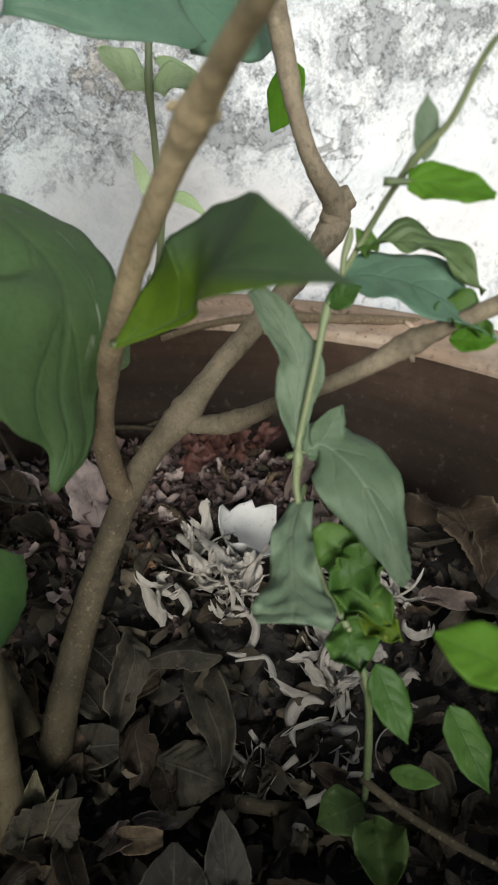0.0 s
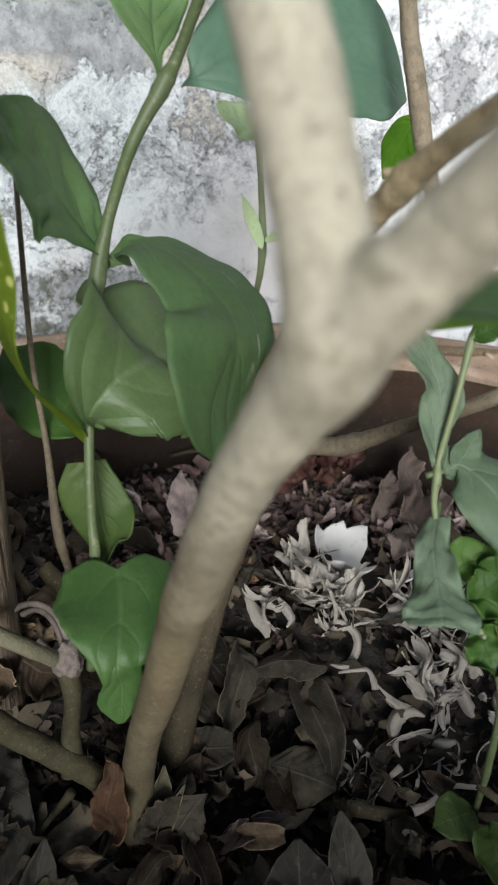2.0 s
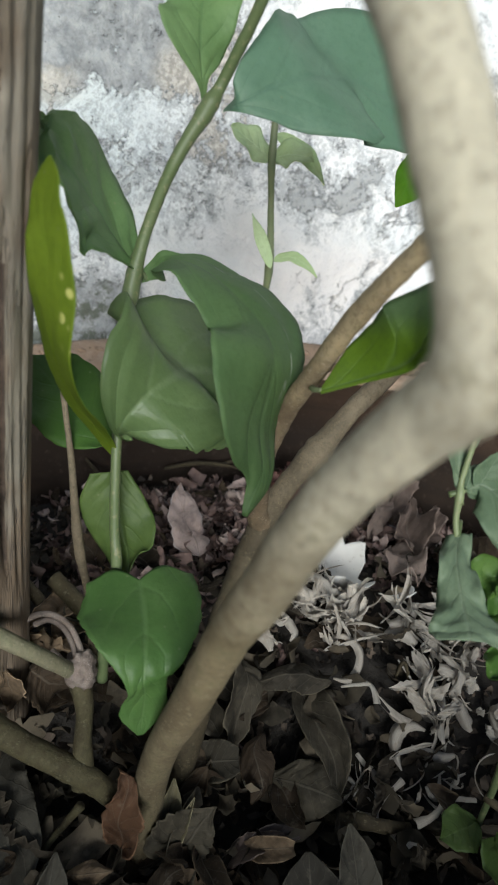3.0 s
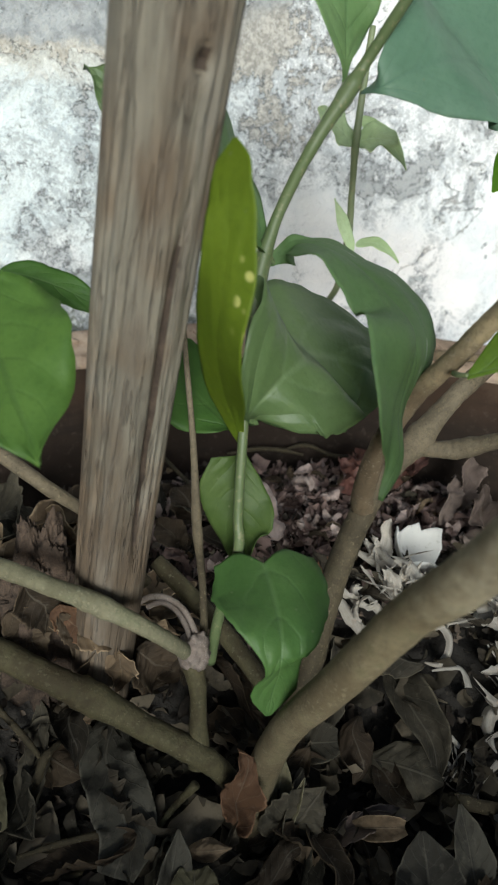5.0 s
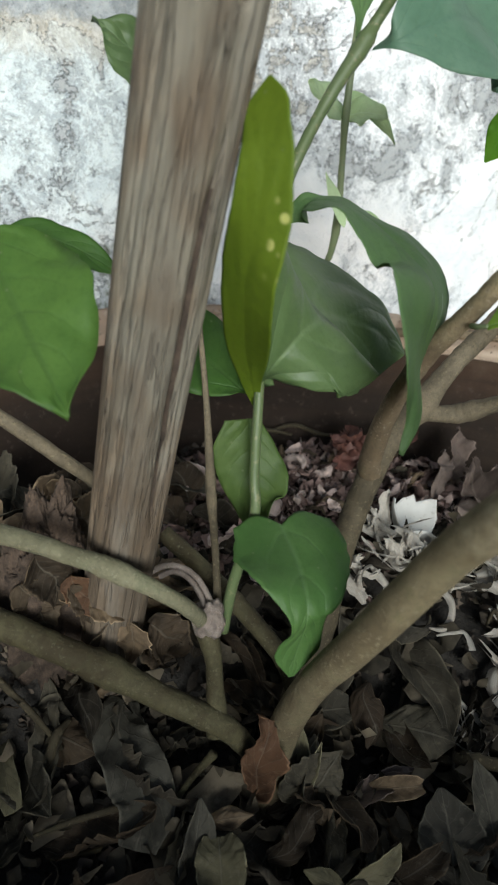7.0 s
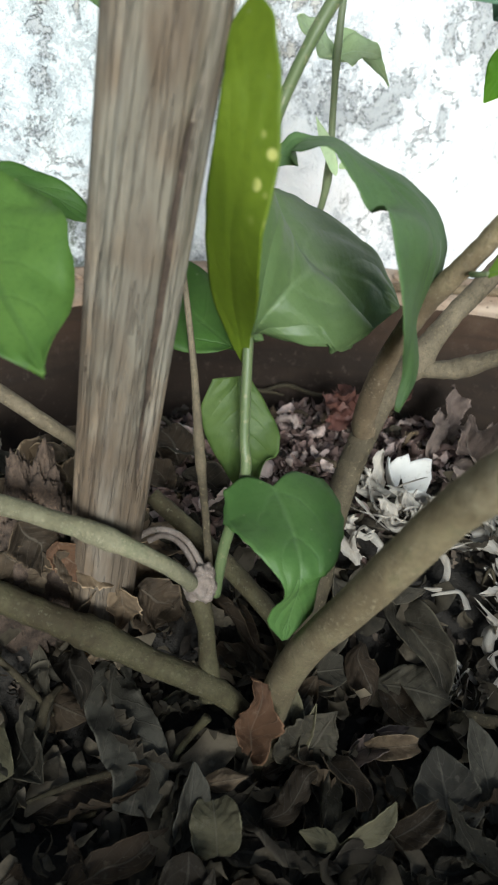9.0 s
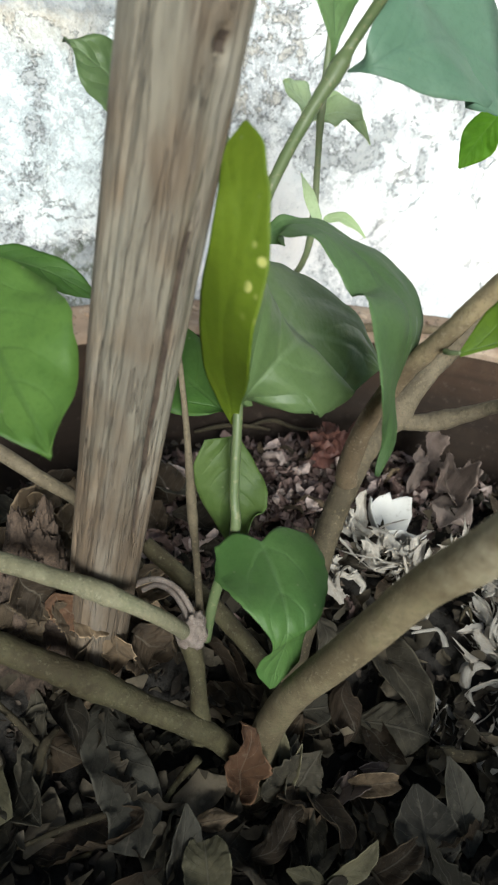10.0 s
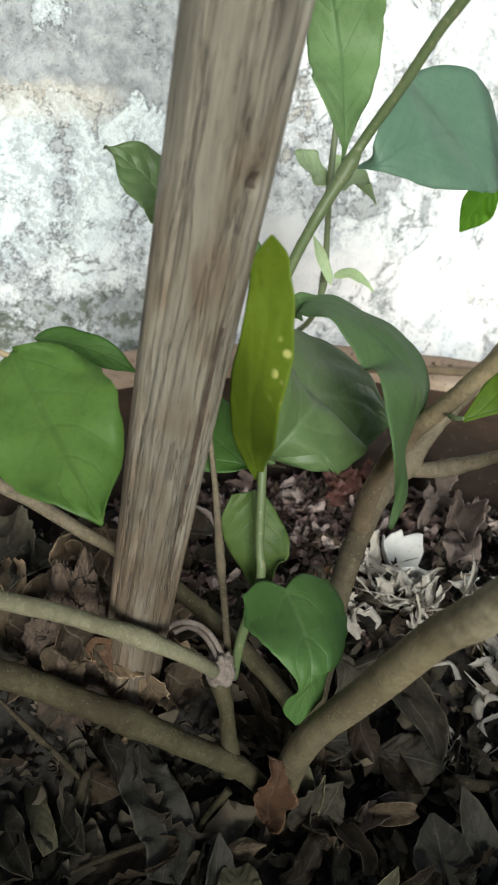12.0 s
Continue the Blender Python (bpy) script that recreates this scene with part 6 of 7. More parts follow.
def root_clump(centre, size):
    """A crumbly mound of old roots and leaf mould leaning on the pole: lumps, pits and ragged ledges."""
    bm = bmesh.new()
    bmesh.ops.create_icosphere(bm, subdivisions=6, radius=1.0)
    for v in bm.verts:
        q = v.co.copy()
        r = 1 + 0.28 * noise.noise(q * 1.9) + 0.20 * noise.noise(q * 4.3) + 0.13 * abs(noise.noise(q * 9.5)) + 0.07 * noise.noise(q * 21) + 0.04 * noise.noise(q * 44)
        v.co = Vector(centre) + Vector((q.x * size[0], q.y * size[1], q.z * size[2])) * r
    return tagged(part("root_clump", bm, CLUMP), "crumbly brown clump of roots and leaf mould against the wooden pole", "root clump")


root_clump((-0.1150, 0.2245, 0.250), (0.0175, 0.0110, 0.0560))
for base, tip, width, material in (
        ((-0.1186, 0.2120, 0.2911), (-0.1132, 0.2130, 0.2653), 0.0145, DRY_BROWN),
        ((-0.1066, 0.2080, 0.2840), (-0.1001, 0.2060, 0.2600), 0.0120, DRY_RUST),
        ((-0.1017, 0.2040, 0.2700), (-0.0876, 0.2020, 0.2640), 0.0100, DRY_TAN),
        ((-0.1095, 0.2090, 0.2760), (-0.0977, 0.2040, 0.2620), 0.0085, DRY_BROWN),
        ((-0.1246, 0.2130, 0.2800), (-0.1162, 0.2130, 0.2540), 0.0147, DRY_BROWN),
        ((-0.0960, 0.2030, 0.2620), (-0.0989, 0.2080, 0.2380), 0.0141, DRY_BROWN),
        ((-0.0862, 0.2020, 0.2600), (-0.0901, 0.2060, 0.2330), 0.0117, DRY_TAN),
        ((-0.0800, 0.2060, 0.2520), (-0.0643, 0.2090, 0.2361), 0.0187, DRY_BROWN),
        ((-0.1131, 0.2110, 0.2735), (-0.1044, 0.2090, 0.2714), 0.0075, DRY_TAN)):
    dead_leaf(base, tip, width, (0.05, -0.85, 0.5), (0, -0.001, 0.001), material, "crumpled brown scrap of dead leaf clinging by the wooden pole", fold=0.3, wave=0.12, ragged=0.2)


def flat_leaf(base, tip, width, material, label, normal=(-0.15, -0.55, 0.8), arch=0.004, bend=0.5, roll=0.0, lean=0.0, shape=(0.15, 0.8, 1.0, 0.75, 0.08), wave=0.05, sway=0.0):
    """A dry leaf with crisp curled margins, from its base to its tip."""
    b, t = Vector(base), Vector(tip)
    across = (t - b).cross(Vector(normal)).normalized()
    rows = []
    for k, w in enumerate(shape):
        u = k / (len(shape) - 1)
        c = b.lerp(t, u) + Vector(normal).normalized() * (arch * 4 * u * (1 - u)) + across * (sway * math.sin(2 * math.pi * u))
        rows.append((*c, w * width / 2 * (1 + lean), w * width / 2 * (1 - lean), roll * (u - 0.5), bend * (0.6 + 0.6 * u)))
    bm = sheet_bm(rows, normal, wave=wave, pucker=0.03, teeth=0.05, nl=48, nw=16, seed=len(bpy.data.objects) * 0.53)
    return tagged(thicken(part("dry_leaf", bm, material), 0.0003), label, "dead leaf", "dead leaves in the pot")


BLUNT = (0.5, 0.9, 1.0, 0.95, 0.6)
flat_leaf((-0.0365, 0.154, 0.195), (-0.0283, 0.1631, 0.224), 0.0115, DRY_PALE, "pale olive dry leaf standing upright in the litter", (0.1, -0.85, 0.5), 0.001, 0.5)
flat_leaf((-0.0363, 0.1516, 0.195), (-0.0214, 0.1571, 0.218), 0.0105, DRY_PALE, "pale olive dry leaf folded along its midrib", (-0.3, -0.8, 0.5), 0.002, 0.95)
flat_leaf((-0.0166, 0.1869, 0.199), (0.0028, 0.1759, 0.208), 0.018, DRY_OLIVE, "dull olive dry leaf lying near the stem's foot", bend=0.35, shape=BLUNT)
flat_leaf((0.0162, 0.1829, 0.212), (0.0040, 0.1599, 0.200), 0.017, DRY_BROWN, "twisted grey-brown dry leaf with a curled margin", bend=-0.5, roll=1.4, sway=0.003)
flat_leaf((0.0480, 0.2120, 0.214), (0.0383, 0.1494, 0.203), 0.021, DRY_OLIVE, "long grey-olive dry leaf with a crisp rolled edge", (-0.35, -0.5, 0.8), 0.006, 0.55, sway=0.003, lean=0.25)
flat_leaf((0.0157, 0.1702, 0.200), (0.0390, 0.1470, 0.205), 0.026, DRY_OLIVE, "broad grey-olive dry leaf lying flat in the litter", (0.05, -0.5, 0.85), 0.005, -0.3)
flat_leaf((-0.0204, 0.1498, 0.199), (-0.0235, 0.1192, 0.207), 0.0125, DRY_BROWN, "narrow brown strap of dry leaf", (0.2, -0.5, 0.8), 0.004, 0.7, shape=BLUNT, sway=0.002)
flat_leaf((-0.0538, 0.1323, 0.199), (-0.0283, 0.1381, 0.208), 0.0115, DRY_BROWN, "narrow brown strap of dry leaf", (0.0, -0.6, 0.8), 0.006, -0.6, shape=BLUNT, sway=0.002)
flat_leaf((-0.0037, 0.1436, 0.199), (0.0119, 0.1333, 0.208), 0.0105, DRY_TAN, "short tan dry leaf among darker litter", bend=0.6, shape=BLUNT)
flat_leaf((-0.0324, 0.1137, 0.200), (-0.0475, 0.1180, 0.212), 0.0080, DRY_PALE, "pale grey-green forked dry leaf", (0.0, -0.7, 0.7), 0.003, -0.5)
flat_leaf((-0.0324, 0.1137, 0.200), (-0.0120, 0.1140, 0.214), 0.0095, DRY_PALE, "pale grey-green forked dry leaf", (0.1, -0.7, 0.7), 0.004, 0.6)
flat_leaf((0.0076, 0.1021, 0.194), (0.0151, 0.1276, 0.213), 0.027, DRY_SLATE, "broad slate-grey dry leaf standing in the litter", (-0.2, -0.8, 0.55), 0.002, 0.2)
flat_leaf((0.0277, 0.1031, 0.194), (0.0331, 0.1309, 0.217), 0.017, DRY_SLATE, "narrow slate-grey dry leaf with a drawn-out tip", (-0.1, -0.8, 0.55), 0.002, 0.35)
flat_leaf((-0.0139, 0.1099, 0.199), (0.0038, 0.1101, 0.208), 0.0130, DRY_BROWN, "curled brown piece of dry leaf", bend=0.8, shape=BLUNT)
flat_leaf((-0.0733, 0.1263, 0.199), (-0.0704, 0.1399, 0.209), 0.0180, DRY_PALE, "yellowish-olive scrap of dry leaf", bend=0.3, shape=BLUNT)
flat_leaf((-0.0844, 0.1342, 0.195), (-0.0742, 0.1498, 0.219), 0.0150, DRY_SLATE, "grey dry leaf leaning on the litter", (0.2, -0.8, 0.5), 0.002, 0.5)
flat_leaf((-0.0718, 0.1512, 0.202), (-0.0550, 0.1442, 0.208), 0.0115, DRY_TAN, "smooth tan dry leaf rolled lengthwise", bend=-0.9)
flat_leaf((-0.0899, 0.2081, 0.212), (-0.0979, 0.1502, 0.200), 0.0250, DRY_SLATE, "long wavy grey strap of dry leaf", (0.1, -0.5, 0.85), 0.005, 0.3, shape=BLUNT, sway=0.004, wave=0.09)
flat_leaf((-0.1406, 0.2109, 0.204), (-0.1370, 0.1735, 0.208), 0.0095, DRY_PALE, "flat greyish strip of dry stalk", bend=0.2, shape=(0.8, 1.0, 0.95, 1.0, 0.7))
flat_leaf((-0.1343, 0.2026, 0.199), (-0.1250, 0.1675, 0.208), 0.0220, DRY_OLIVE, "crumpled olive dry leaf in the litter", bend=0.6, wave=0.12)
flat_leaf((-0.1295, 0.2187, 0.202), (-0.1059, 0.1857, 0.212), 0.0240, DRY_BROWN, "crumpled brown dry leaf in the litter", bend=-0.6, wave=0.12)
flat_leaf((-0.1556, 0.2053, 0.202), (-0.1451, 0.1645, 0.210), 0.0200, DRY_OLIVE, "crumpled olive dry leaf in the litter", bend=0.7, wave=0.10)
loose_twig([(-0.0366, 0.1059, 0.192, 0.0008), (-0.0345, 0.1100, 0.196, 0.0008), (-0.0322, 0.1137, 0.2005, 0.0006)], "thin pale stalk of a forked dry leaf")


# garlic peel
def mesh_of(bm, name, material):
    me = bpy.data.meshes.new(name)
    for f in bm.faces:
        f.smooth = True
    bm.to_mesh(me)
    bm.free()
    me.materials.append(material)
    return me


def shred_bm(k, length, width, bow, cup, twist, crumple=0.34):
    """A torn shred of garlic skin: blunt, ragged at both ends, rolled up and crumpled."""
    r = random.Random(k + 400)
    bm = bmesh.new()
    uvl = bm.loops.layers.uv.new("UVMap")
    nl, nw = 16, 6
    ends = [(r.uniform(-0.12, 0.10), 1 + r.uniform(-0.22, 0.08)) for _ in range(nw + 1)]
    grow, side = r.uniform(-0.5, 0.8), r.uniform(-0.35, 0.35)
    rows = []
    for i in range(nl + 1):
        row = []
        for j in range(nw + 1):
            v = 2 * j / nw - 1
            u = ends[j][0] + (ends[j][1] - ends[j][0]) * i / nl
            a = (u - 0.4) * bow * (1 + grow * (u - 0.5))
            rad = length / bow
            w = width / 2 * (0.55 + 0.45 * math.sin(math.pi * min(1, max(0, 0.1 + 0.8 * u)))) * (1 + 0.15 * noise.noise(Vector((u * 6, k, v))))
            th = v * cup * (0.6 + 0.6 * u)
            p, h = w * math.sin(th) / cup, -w * (1 - math.cos(th)) / cup
            n1 = Vector((u * 4, v * 1.8, k * 1.7))
            h += crumple * width * (noise.noise(n1) + 0.5 * noise.noise(n1 * 2.6))
            p += side * length * (u - 0.3) ** 2 + crumple * 0.6 * width * noise.noise(n1 + Vector((0, 0, 9)))
            tw = twist * (u - 0.5)
            p, h = p * math.cos(tw) - h * math.sin(tw), p * math.sin(tw) + h * math.cos(tw)
            q = Vector((rad * math.sin(a) + h * math.sin(a), p, rad * (1 - math.cos(a)) - h * math.cos(a)))
            row.append((bm.verts.new(q), (u, j / nw)))
        rows.append(row)
    for a, b in zip(rows, rows[1:]):
        for j in range(nw):
            q = (a[j], a[j + 1], b[j + 1], b[j])
            f = bm.faces.new([c[0] for c in q])
            for lp, c in zip(f.loops, q):
                lp[uvl].uv = c[1]
    return bm


SHREDS = [mesh_of(shred_bm(k, 0.015 + 0.002 * (k % 5), 0.0034 + 0.0014 * (k % 4), 0.7 + 0.55 * (k % 5), 1.3, -1.6 + 0.8 * (k % 5)), "garlic_peel", PEEL) for k in range(20)]
STRIPS = [mesh_of(shred_bm(k + 60, 0.014 + 0.003 * (k % 4), 0.0014 + 0.0008 * (k % 3), 0.5 + 0.5 * (k % 5), 1.2, -2.5 + 1.2 * (k % 5), 0.35), "garlic_peel", PEEL) for k in range(15)]


def scatter_peel(cx, cy, sx, sy, n, meshes, lift=0.006, tall=26, size=(0.7, 1.1)):
    """Peels strewn about a spot; each leans outward from the middle of its tuft."""
    for i in range(n):
        x, y = rng.gauss(cx, sx), rng.gauss(cy, sy)
        out = math.degrees(math.atan2(y - cy, x - cx)) + rng.gauss(0, 80)
        ob = drop("garlic_peel", rng.choice(meshes), x, y, lift + rng.uniform(-0.002, 0.006), out, (rng.gauss(0, tall), rng.gauss(-12, tall)), rng.uniform(*size))
        tagged(ob, "dry off-white garlic peel curled on the litter", "garlic peel", "garlic peels in the pot")


scatter_peel(0.0638, 0.2200, 0.009, 0.011, 26, STRIPS, 0.010, 48, (0.9, 1.6))
scatter_peel(0.0638, 0.2200, 0.0065, 0.008, 24, SHREDS, 0.010, 45, (0.8, 1.35))
scatter_peel(0.0595, 0.2516, 0.006, 0.004, 5, SHREDS, 0.008, 30, (0.9, 1.3))
scatter_peel(0.0297, 0.2261, 0.003, 0.006, 4, SHREDS, 0.008, 40, (0.8, 1.2))
scatter_peel(0.0976, 0.1736, 0.007, 0.006, 9, SHREDS, 0.009, 45, (1.1, 1.6))
scatter_peel(0.0990, 0.1705, 0.008, 0.007, 12, STRIPS, 0.009, 45, (1.0, 1.6))
scatter_peel(0.1330, 0.1888, 0.011, 0.008, 9, SHREDS, 0.006, 40, (0.9, 1.4))
scatter_peel(0.1304, 0.1770, 0.01, 0.01, 8, SHREDS, 0.006, 40, (0.8, 1.2))
scatter_peel(0.1222, 0.1974, 0.012, 0.008, 14, STRIPS, 0.008, 40, (1.1, 1.7))
scatter_peel(0.0527, 0.1510, 0.006, 0.006, 22, STRIPS, 0.003, 40, (0.5, 0.9))
scatter_peel(0.0874, 0.1500, 0.01, 0.007, 12, STRIPS, 0.004, 35, (0.6, 1.1))
scatter_peel(0.1026, 0.2034, 0.007, 0.006, 14, STRIPS, 0.009, 40, (1.1, 1.7))
scatter_peel(0.1088, 0.1999, 0.007, 0.007, 7, SHREDS, 0.009, 40, (1.0, 1.5))

def lay_strip(pts, cup):
    """One curled skin of a garlic clove along a run of (x, y, z, half width) points."""
    rows = [(x, y, z, w, w, 0.3 * math.sin(k * 1.9 + x * 400), -cup) for k, (x, y, z, w) in enumerate(pts)]
    bm = sheet_bm(rows, (-0.15, -0.55, 0.8), wave=0.05, pucker=0.03, teeth=0.14, nl=28, nw=10, seed=pts[0][0] * 900)
    tagged(thicken(part("garlic_peel", bm, PEEL), 0.0002), "curved off-white skin of a garlic clove", "garlic peel", "garlic peels in the pot")


lay_strip([(0.0577, 0.2077, 0.2352, 0.0007), (0.0649, 0.2063, 0.2367, 0.0020), (0.0698, 0.1995, 0.2337, 0.0027), (0.0680, 0.1934, 0.2288, 0.0027), (0.0611, 0.1903, 0.2245, 0.0019), (0.0546, 0.1937, 0.2241, 0.0005)], 0.7)
lay_strip([(0.0575, 0.1906, 0.2209, 0.0005), (0.0657, 0.1884, 0.2227, 0.0011), (0.0707, 0.1869, 0.2227, 0.0012), (0.0719, 0.1830, 0.2200, 0.0016), (0.0713, 0.1799, 0.2172, 0.0018)], 0.5)
lay_strip([(0.0901, 0.1660, 0.2097, 0.0009), (0.0854, 0.1692, 0.2116, 0.0036), (0.0792, 0.1692, 0.2117, 0.0049), (0.0741, 0.1658, 0.2088, 0.0044), (0.0723, 0.1600, 0.2049, 0.0022), (0.0726, 0.1550, 0.2023, 0.0004)], 0.8)
lay_strip([(0.0822, 0.1637, 0.2049, 0.0009), (0.0865, 0.1600, 0.2025, 0.0032), (0.0939, 0.1570, 0.2006, 0.0036), (0.1017, 0.1566, 0.2005, 0.0013)], 0.7)
lay_strip([(0.0917, 0.1788, 0.2204, 0.0027), (0.0960, 0.1745, 0.2166, 0.0041), (0.0973, 0.1680, 0.2119, 0.0036), (0.0963, 0.1592, 0.2062, 0.0009)], 0.6)
lay_strip([(0.1107, 0.1754, 0.2156, 0.0014), (0.1123, 0.1713, 0.2124, 0.0042), (0.1125, 0.1649, 0.2078, 0.0037), (0.1139, 0.1623, 0.2057, 0.0014)], 0.7)
lay_strip([(0.0942, 0.1754, 0.2208, 0.0013), (0.0999, 0.1756, 0.2210, 0.0023), (0.1020, 0.1724, 0.2180, 0.0023), (0.0994, 0.1691, 0.2156, 0.0014)], 0.6)
lay_strip([(0.0521, 0.1398, 0.1987, 0.0012), (0.0551, 0.1437, 0.1988, 0.0012), (0.0632, 0.1483, 0.1994, 0.0012), (0.0715, 0.1515, 0.2010, 0.0016)], 0.4)
lay_strip([(0.0543, 0.1399, 0.1958, 0.0012), (0.0586, 0.1358, 0.1960, 0.0039), (0.0610, 0.1284, 0.1957, 0.0043), (0.0648, 0.1241, 0.1960, 0.0017)], 0.6)
lay_strip([(0.0680, 0.1342, 0.1980, 0.0026), (0.0757, 0.1348, 0.1978, 0.0016), (0.0819, 0.1369, 0.1980, 0.0016), (0.0899, 0.1430, 0.1980, 0.0012)], 0.5)
lay_strip([(0.0813, 0.1372, 0.1978, 0.0012), (0.0873, 0.1388, 0.1977, 0.0014), (0.0915, 0.1388, 0.1979, 0.0012), (0.0991, 0.1360, 0.1978, 0.0011)], 0.5)
lay_strip([(0.0482, 0.2576, 0.2448, 0.0019), (0.0549, 0.2457, 0.2448, 0.0042), (0.0638, 0.2383, 0.2448, 0.0037), (0.0721, 0.2324, 0.2449, 0.0011)], 0.6)
lay_strip([(0.0565, 0.2555, 0.2479, 0.0019), (0.0584, 0.2500, 0.2478, 0.0024), (0.0591, 0.2439, 0.2479, 0.0023), (0.0608, 0.2382, 0.2478, 0.0019)], 0.5)
lay_strip([(0.0536, 0.2367, 0.2439, 0.0019), (0.0516, 0.2290, 0.2436, 0.0032), (0.0516, 0.2213, 0.2419, 0.0027), (0.0551, 0.2161, 0.2409, 0.0013)], 0.7)
lay_strip([(0.0654, 0.2256, 0.2439, 0.0016), (0.0655, 0.2190, 0.2436, 0.0023), (0.0655, 0.2138, 0.2423, 0.0021), (0.0656, 0.2105, 0.2407, 0.0007)], 0.6)
lay_strip([(0.0250, 0.2358, 0.2381, 0.0009), (0.0278, 0.2269, 0.2346, 0.0041), (0.0301, 0.2196, 0.2312, 0.0036), (0.0303, 0.2148, 0.2276, 0.0013)], 0.5)
lay_strip([(0.0847, 0.2012, 0.2369, 0.0018), (0.0907, 0.2021, 0.2371, 0.0045), (0.0954, 0.2000, 0.2361, 0.0050), (0.0999, 0.1957, 0.2331, 0.0027)], 0.6)
lay_strip([(0.1081, 0.2134, 0.2419, 0.0023), (0.1017, 0.2088, 0.2404, 0.0046), (0.0954, 0.2058, 0.2394, 0.0041), (0.0885, 0.2053, 0.2390, 0.0018)], 0.6)
lay_strip([(0.0964, 0.1927, 0.2323, 0.0018), (0.0979, 0.1880, 0.2284, 0.0041), (0.0992, 0.1831, 0.2250, 0.0036), (0.1018, 0.1790, 0.2215, 0.0018)], 0.7)
lay_strip([(0.1073, 0.1856, 0.2247, 0.0023), (0.1127, 0.1831, 0.2227, 0.0042), (0.1172, 0.1807, 0.2207, 0.0042), (0.1241, 0.1776, 0.2183, 0.0019)], 0.6)
lay_strip([(0.0869, 0.1911, 0.2299, 0.0004), (0.0886, 0.1876, 0.2271, 0.0005), (0.0900, 0.1848, 0.2250, 0.0005), (0.0914, 0.1801, 0.2213, 0.0004)], 0.3)
lay_strip([(0.0565, 0.1678, 0.2036, 0.0011), (0.0576, 0.1647, 0.2024, 0.0012), (0.0591, 0.1623, 0.2013, 0.0012), (0.0607, 0.1602, 0.2010, 0.0012)], 0.5)
lay_strip([(0.0464, 0.1679, 0.2004, 0.0009), (0.0484, 0.1627, 0.1991, 0.0011), (0.0502, 0.1592, 0.1984, 0.0011), (0.0520, 0.1556, 0.1977, 0.0010)], 0.5)
lay_strip([(0.0614, 0.1607, 0.2001, 0.0012), (0.0622, 0.1577, 0.1990, 0.0026), (0.0640, 0.1561, 0.1987, 0.0026), (0.0673, 0.1579, 0.2002, 0.0012)], 0.6)
lay_strip([(0.0399, 0.2274, 0.2400, 0.0009), (0.0416, 0.2214, 0.2378, 0.0027), (0.0433, 0.2160, 0.2352, 0.0023), (0.0399, 0.2140, 0.2324, 0.0005)], 0.6)
lay_strip([(0.0823, 0.1486, 0.1971, 0.0011), (0.0826, 0.1447, 0.1964, 0.0020), (0.0851, 0.1432, 0.1962, 0.0018), (0.0904, 0.1508, 0.1980, 0.0007)], 0.6)
lay_strip([(0.0944, 0.1455, 0.1963, 0.0009), (0.0974, 0.1476, 0.1971, 0.0016), (0.0978, 0.1513, 0.1980, 0.0018), (0.0945, 0.1533, 0.1991, 0.0007)], 0.6)

# eggshell
def shell_bm(radius, keep, seed):
    """Part of an egg's shell, broken along a jagged edge."""
    r = random.Random(seed)
    bm = bmesh.new()
    seg, n = 36, 12
    jag = [keep * (1 + r.uniform(-0.05, 0.05) + 0.22 * (abs((j * 9 / seg) % 2 - 1) - 0.5) + 0.04 * math.sin(3 * 2 * math.pi * j / seg + seed) - 0.38 * math.exp(-((j - 27) / 3.5) ** 2)) for j in range(seg)]
    tip = bm.verts.new((0, 0, -radius * 1.25))
    rings = []
    for i in range(1, n + 1):
        ring = []
        for j in range(seg):
            th = jag[j] * i / n
            a = 2 * math.pi * j / seg
            ring.append(bm.verts.new((radius * math.sin(th) * math.cos(a), radius * math.sin(th) * math.sin(a), -radius * 1.25 * math.cos(th))))
        rings.append(ring)
    for j in range(seg):
        bm.faces.new((tip, rings[0][(j + 1) % seg], rings[0][j]))
    for a, b in zip(rings, rings[1:]):
        for j in range(seg):
            bm.faces.new((a[j], a[(j + 1) % seg], b[(j + 1) % seg], b[j]))
    return bm


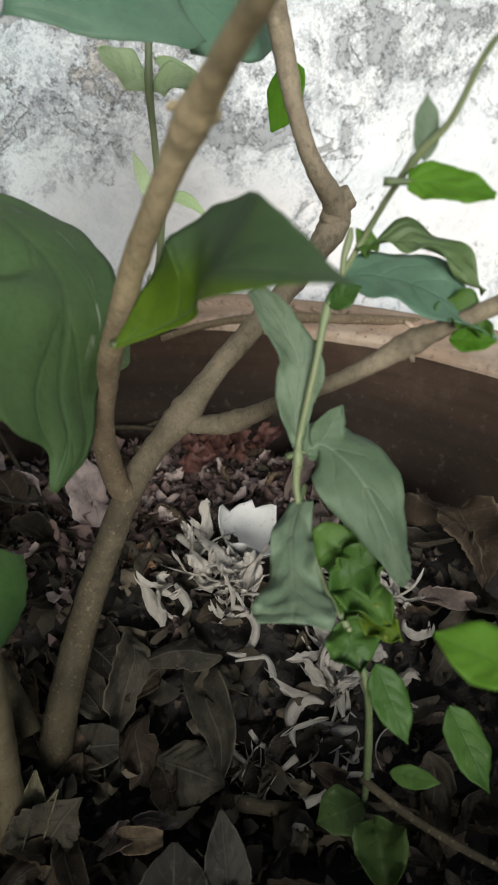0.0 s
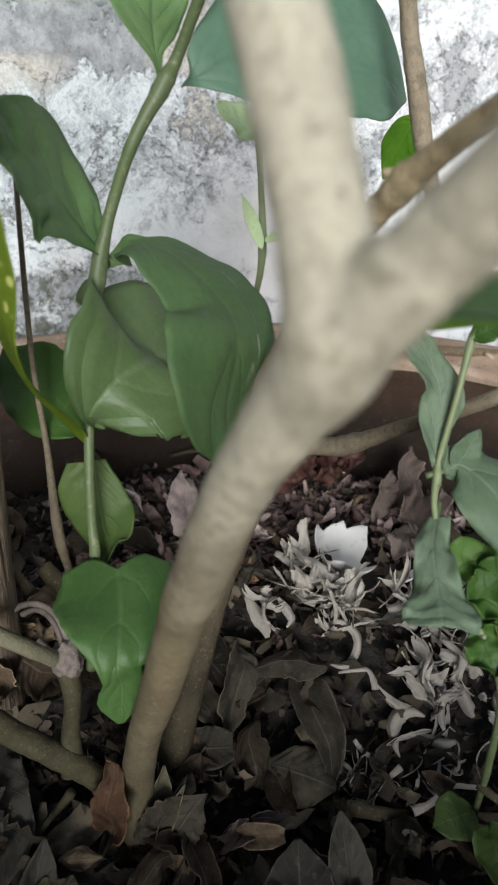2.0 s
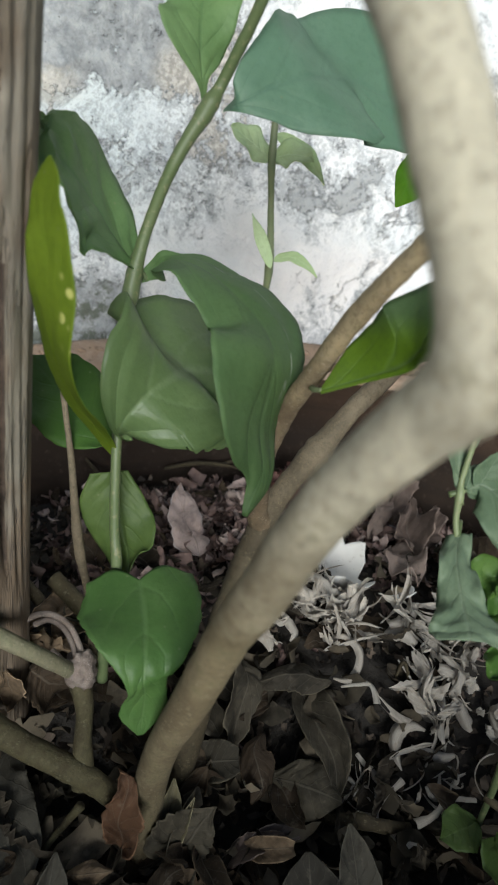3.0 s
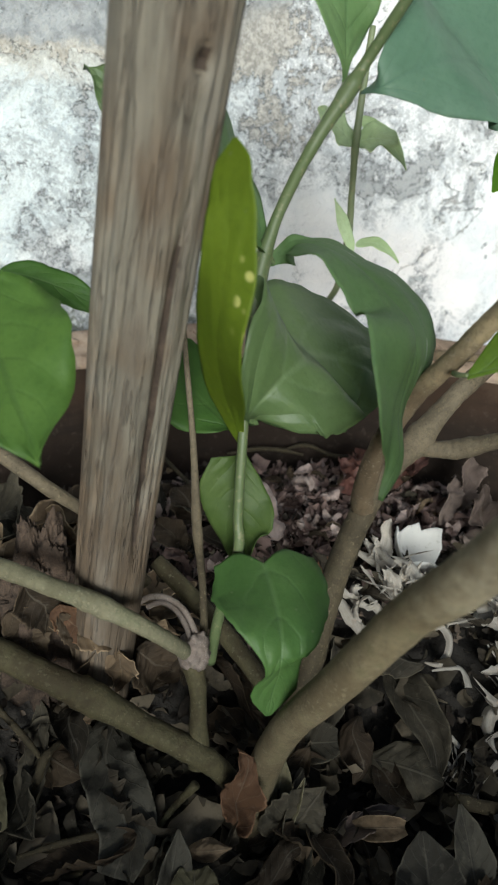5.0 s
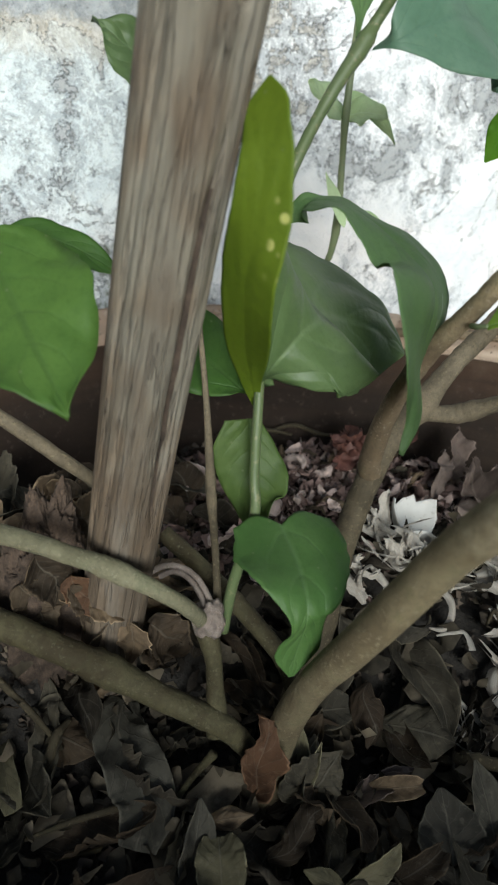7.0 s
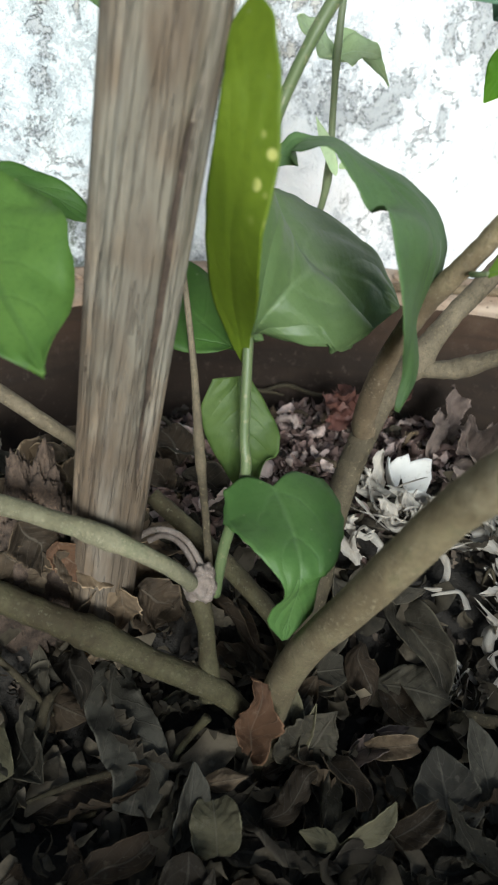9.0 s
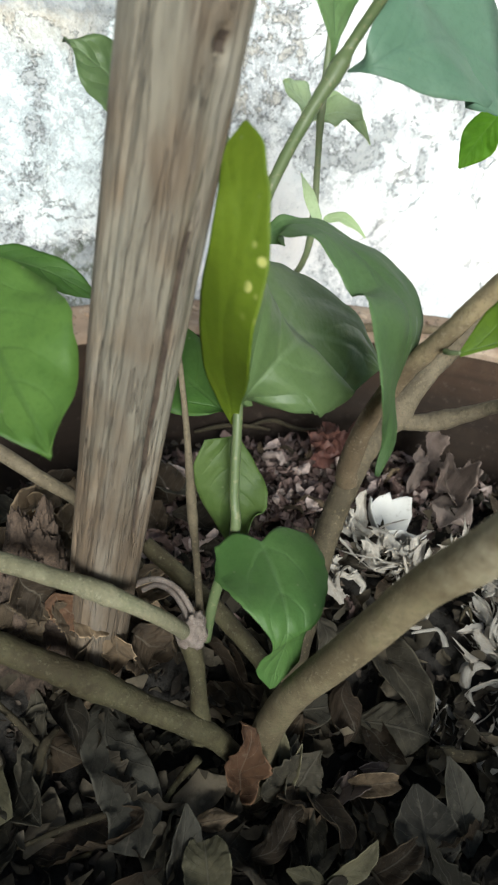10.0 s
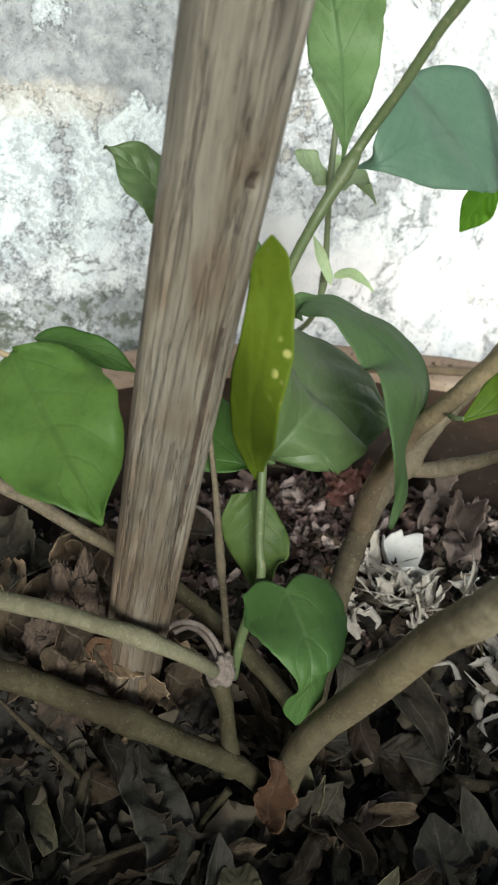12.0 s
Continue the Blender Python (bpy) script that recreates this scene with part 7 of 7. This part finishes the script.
egg = thicken(part("eggshell", shell_bm(0.0200, 1.22, 4), SHELL), 0.0005)
egg.matrix_world = pose(0.0890, 0.2490, 0.2540, 17, -6, 75)
tagged(egg, "broken half of a white eggshell on the litter", "eggshell", "eggshell pieces")
egg = thicken(part("eggshell", shell_bm(0.0190, 0.42, 9), SHELL), 0.0005)
egg.matrix_world = pose(0.1010, 0.2330, 0.2600, -28, 22, 60)
tagged(egg, "small curved chip of white eggshell", "eggshell", "eggshell pieces")

# red onion skin and the odd coloured leaves
for i in range(10):
    me = mesh_of(shred_bm(80 + i, 0.024, 0.019, 1.3, 1.1, 0.6, 0.22), "onion_skin", ONION)
    ob = drop("onion_skin", me, rng.gauss(0.098, 0.014), rng.gauss(0.326, 0.008), 0.012 + 0.0015 * i, rng.uniform(0, 360), (rng.gauss(0, 40), rng.gauss(0, 35)))
    tagged(ob, "papery dark red onion skin crumpled on the litter", "onion skin", "onion skins")
ob = drop("dry_leaf", dry_leaf_mesh(91, DRY_WARM, 0.02, 0.014), 0.095, 0.345, 0.014, 40, (50, 10))
tagged(ob, "small orange-brown dead leaf scrap", "dead leaf", "dead leaves in the pot")

# a bare twig leaning across the pot's rim
ob = part("twig", tube_bm([(0.073, 0.398, 0.298, 0.0022), (0.103, 0.400, 0.303, 0.0026), (0.130, 0.388, 0.3085, 0.0030), (0.155, 0.370, 0.3125, 0.0030),
                           (0.180, 0.354, 0.314, 0.0032), (0.206, 0.342, 0.314, 0.0032), (0.226, 0.331, 0.314, 0.0028)], 10, 6, 0.08, (3,)), BROWN_BARK)
tagged(ob, "thin bare brown twig leaning on the pot's rim", "twig")
for k, (x, y, lift, turn, tilt, size) in enumerate([(-0.112, 0.262, 0.012, 60, (50, 20), 1.15), (-0.128, 0.240, 0.006, 150, (-35, 30), 1.1), (-0.100, 0.285, 0.010, 20, (20, -40), 1.0),
                                                    (-0.140, 0.270, 0.010, 100, (15, 20), 1.0), (-0.075, 0.225, 0.022, 140, (40, 35), 0.9), (-0.092, 0.205, 0.020, 70, (-50, 20), 0.9)]):
    ob = drop("dry_leaf", dry_leaf_mesh(60 + k, DRY_TAN), x, y, lift, turn, tilt, size)
    tagged(ob, "crumpled tan dead leaf piled against the wooden pole", "dead leaf", "dead leaves in the pot")
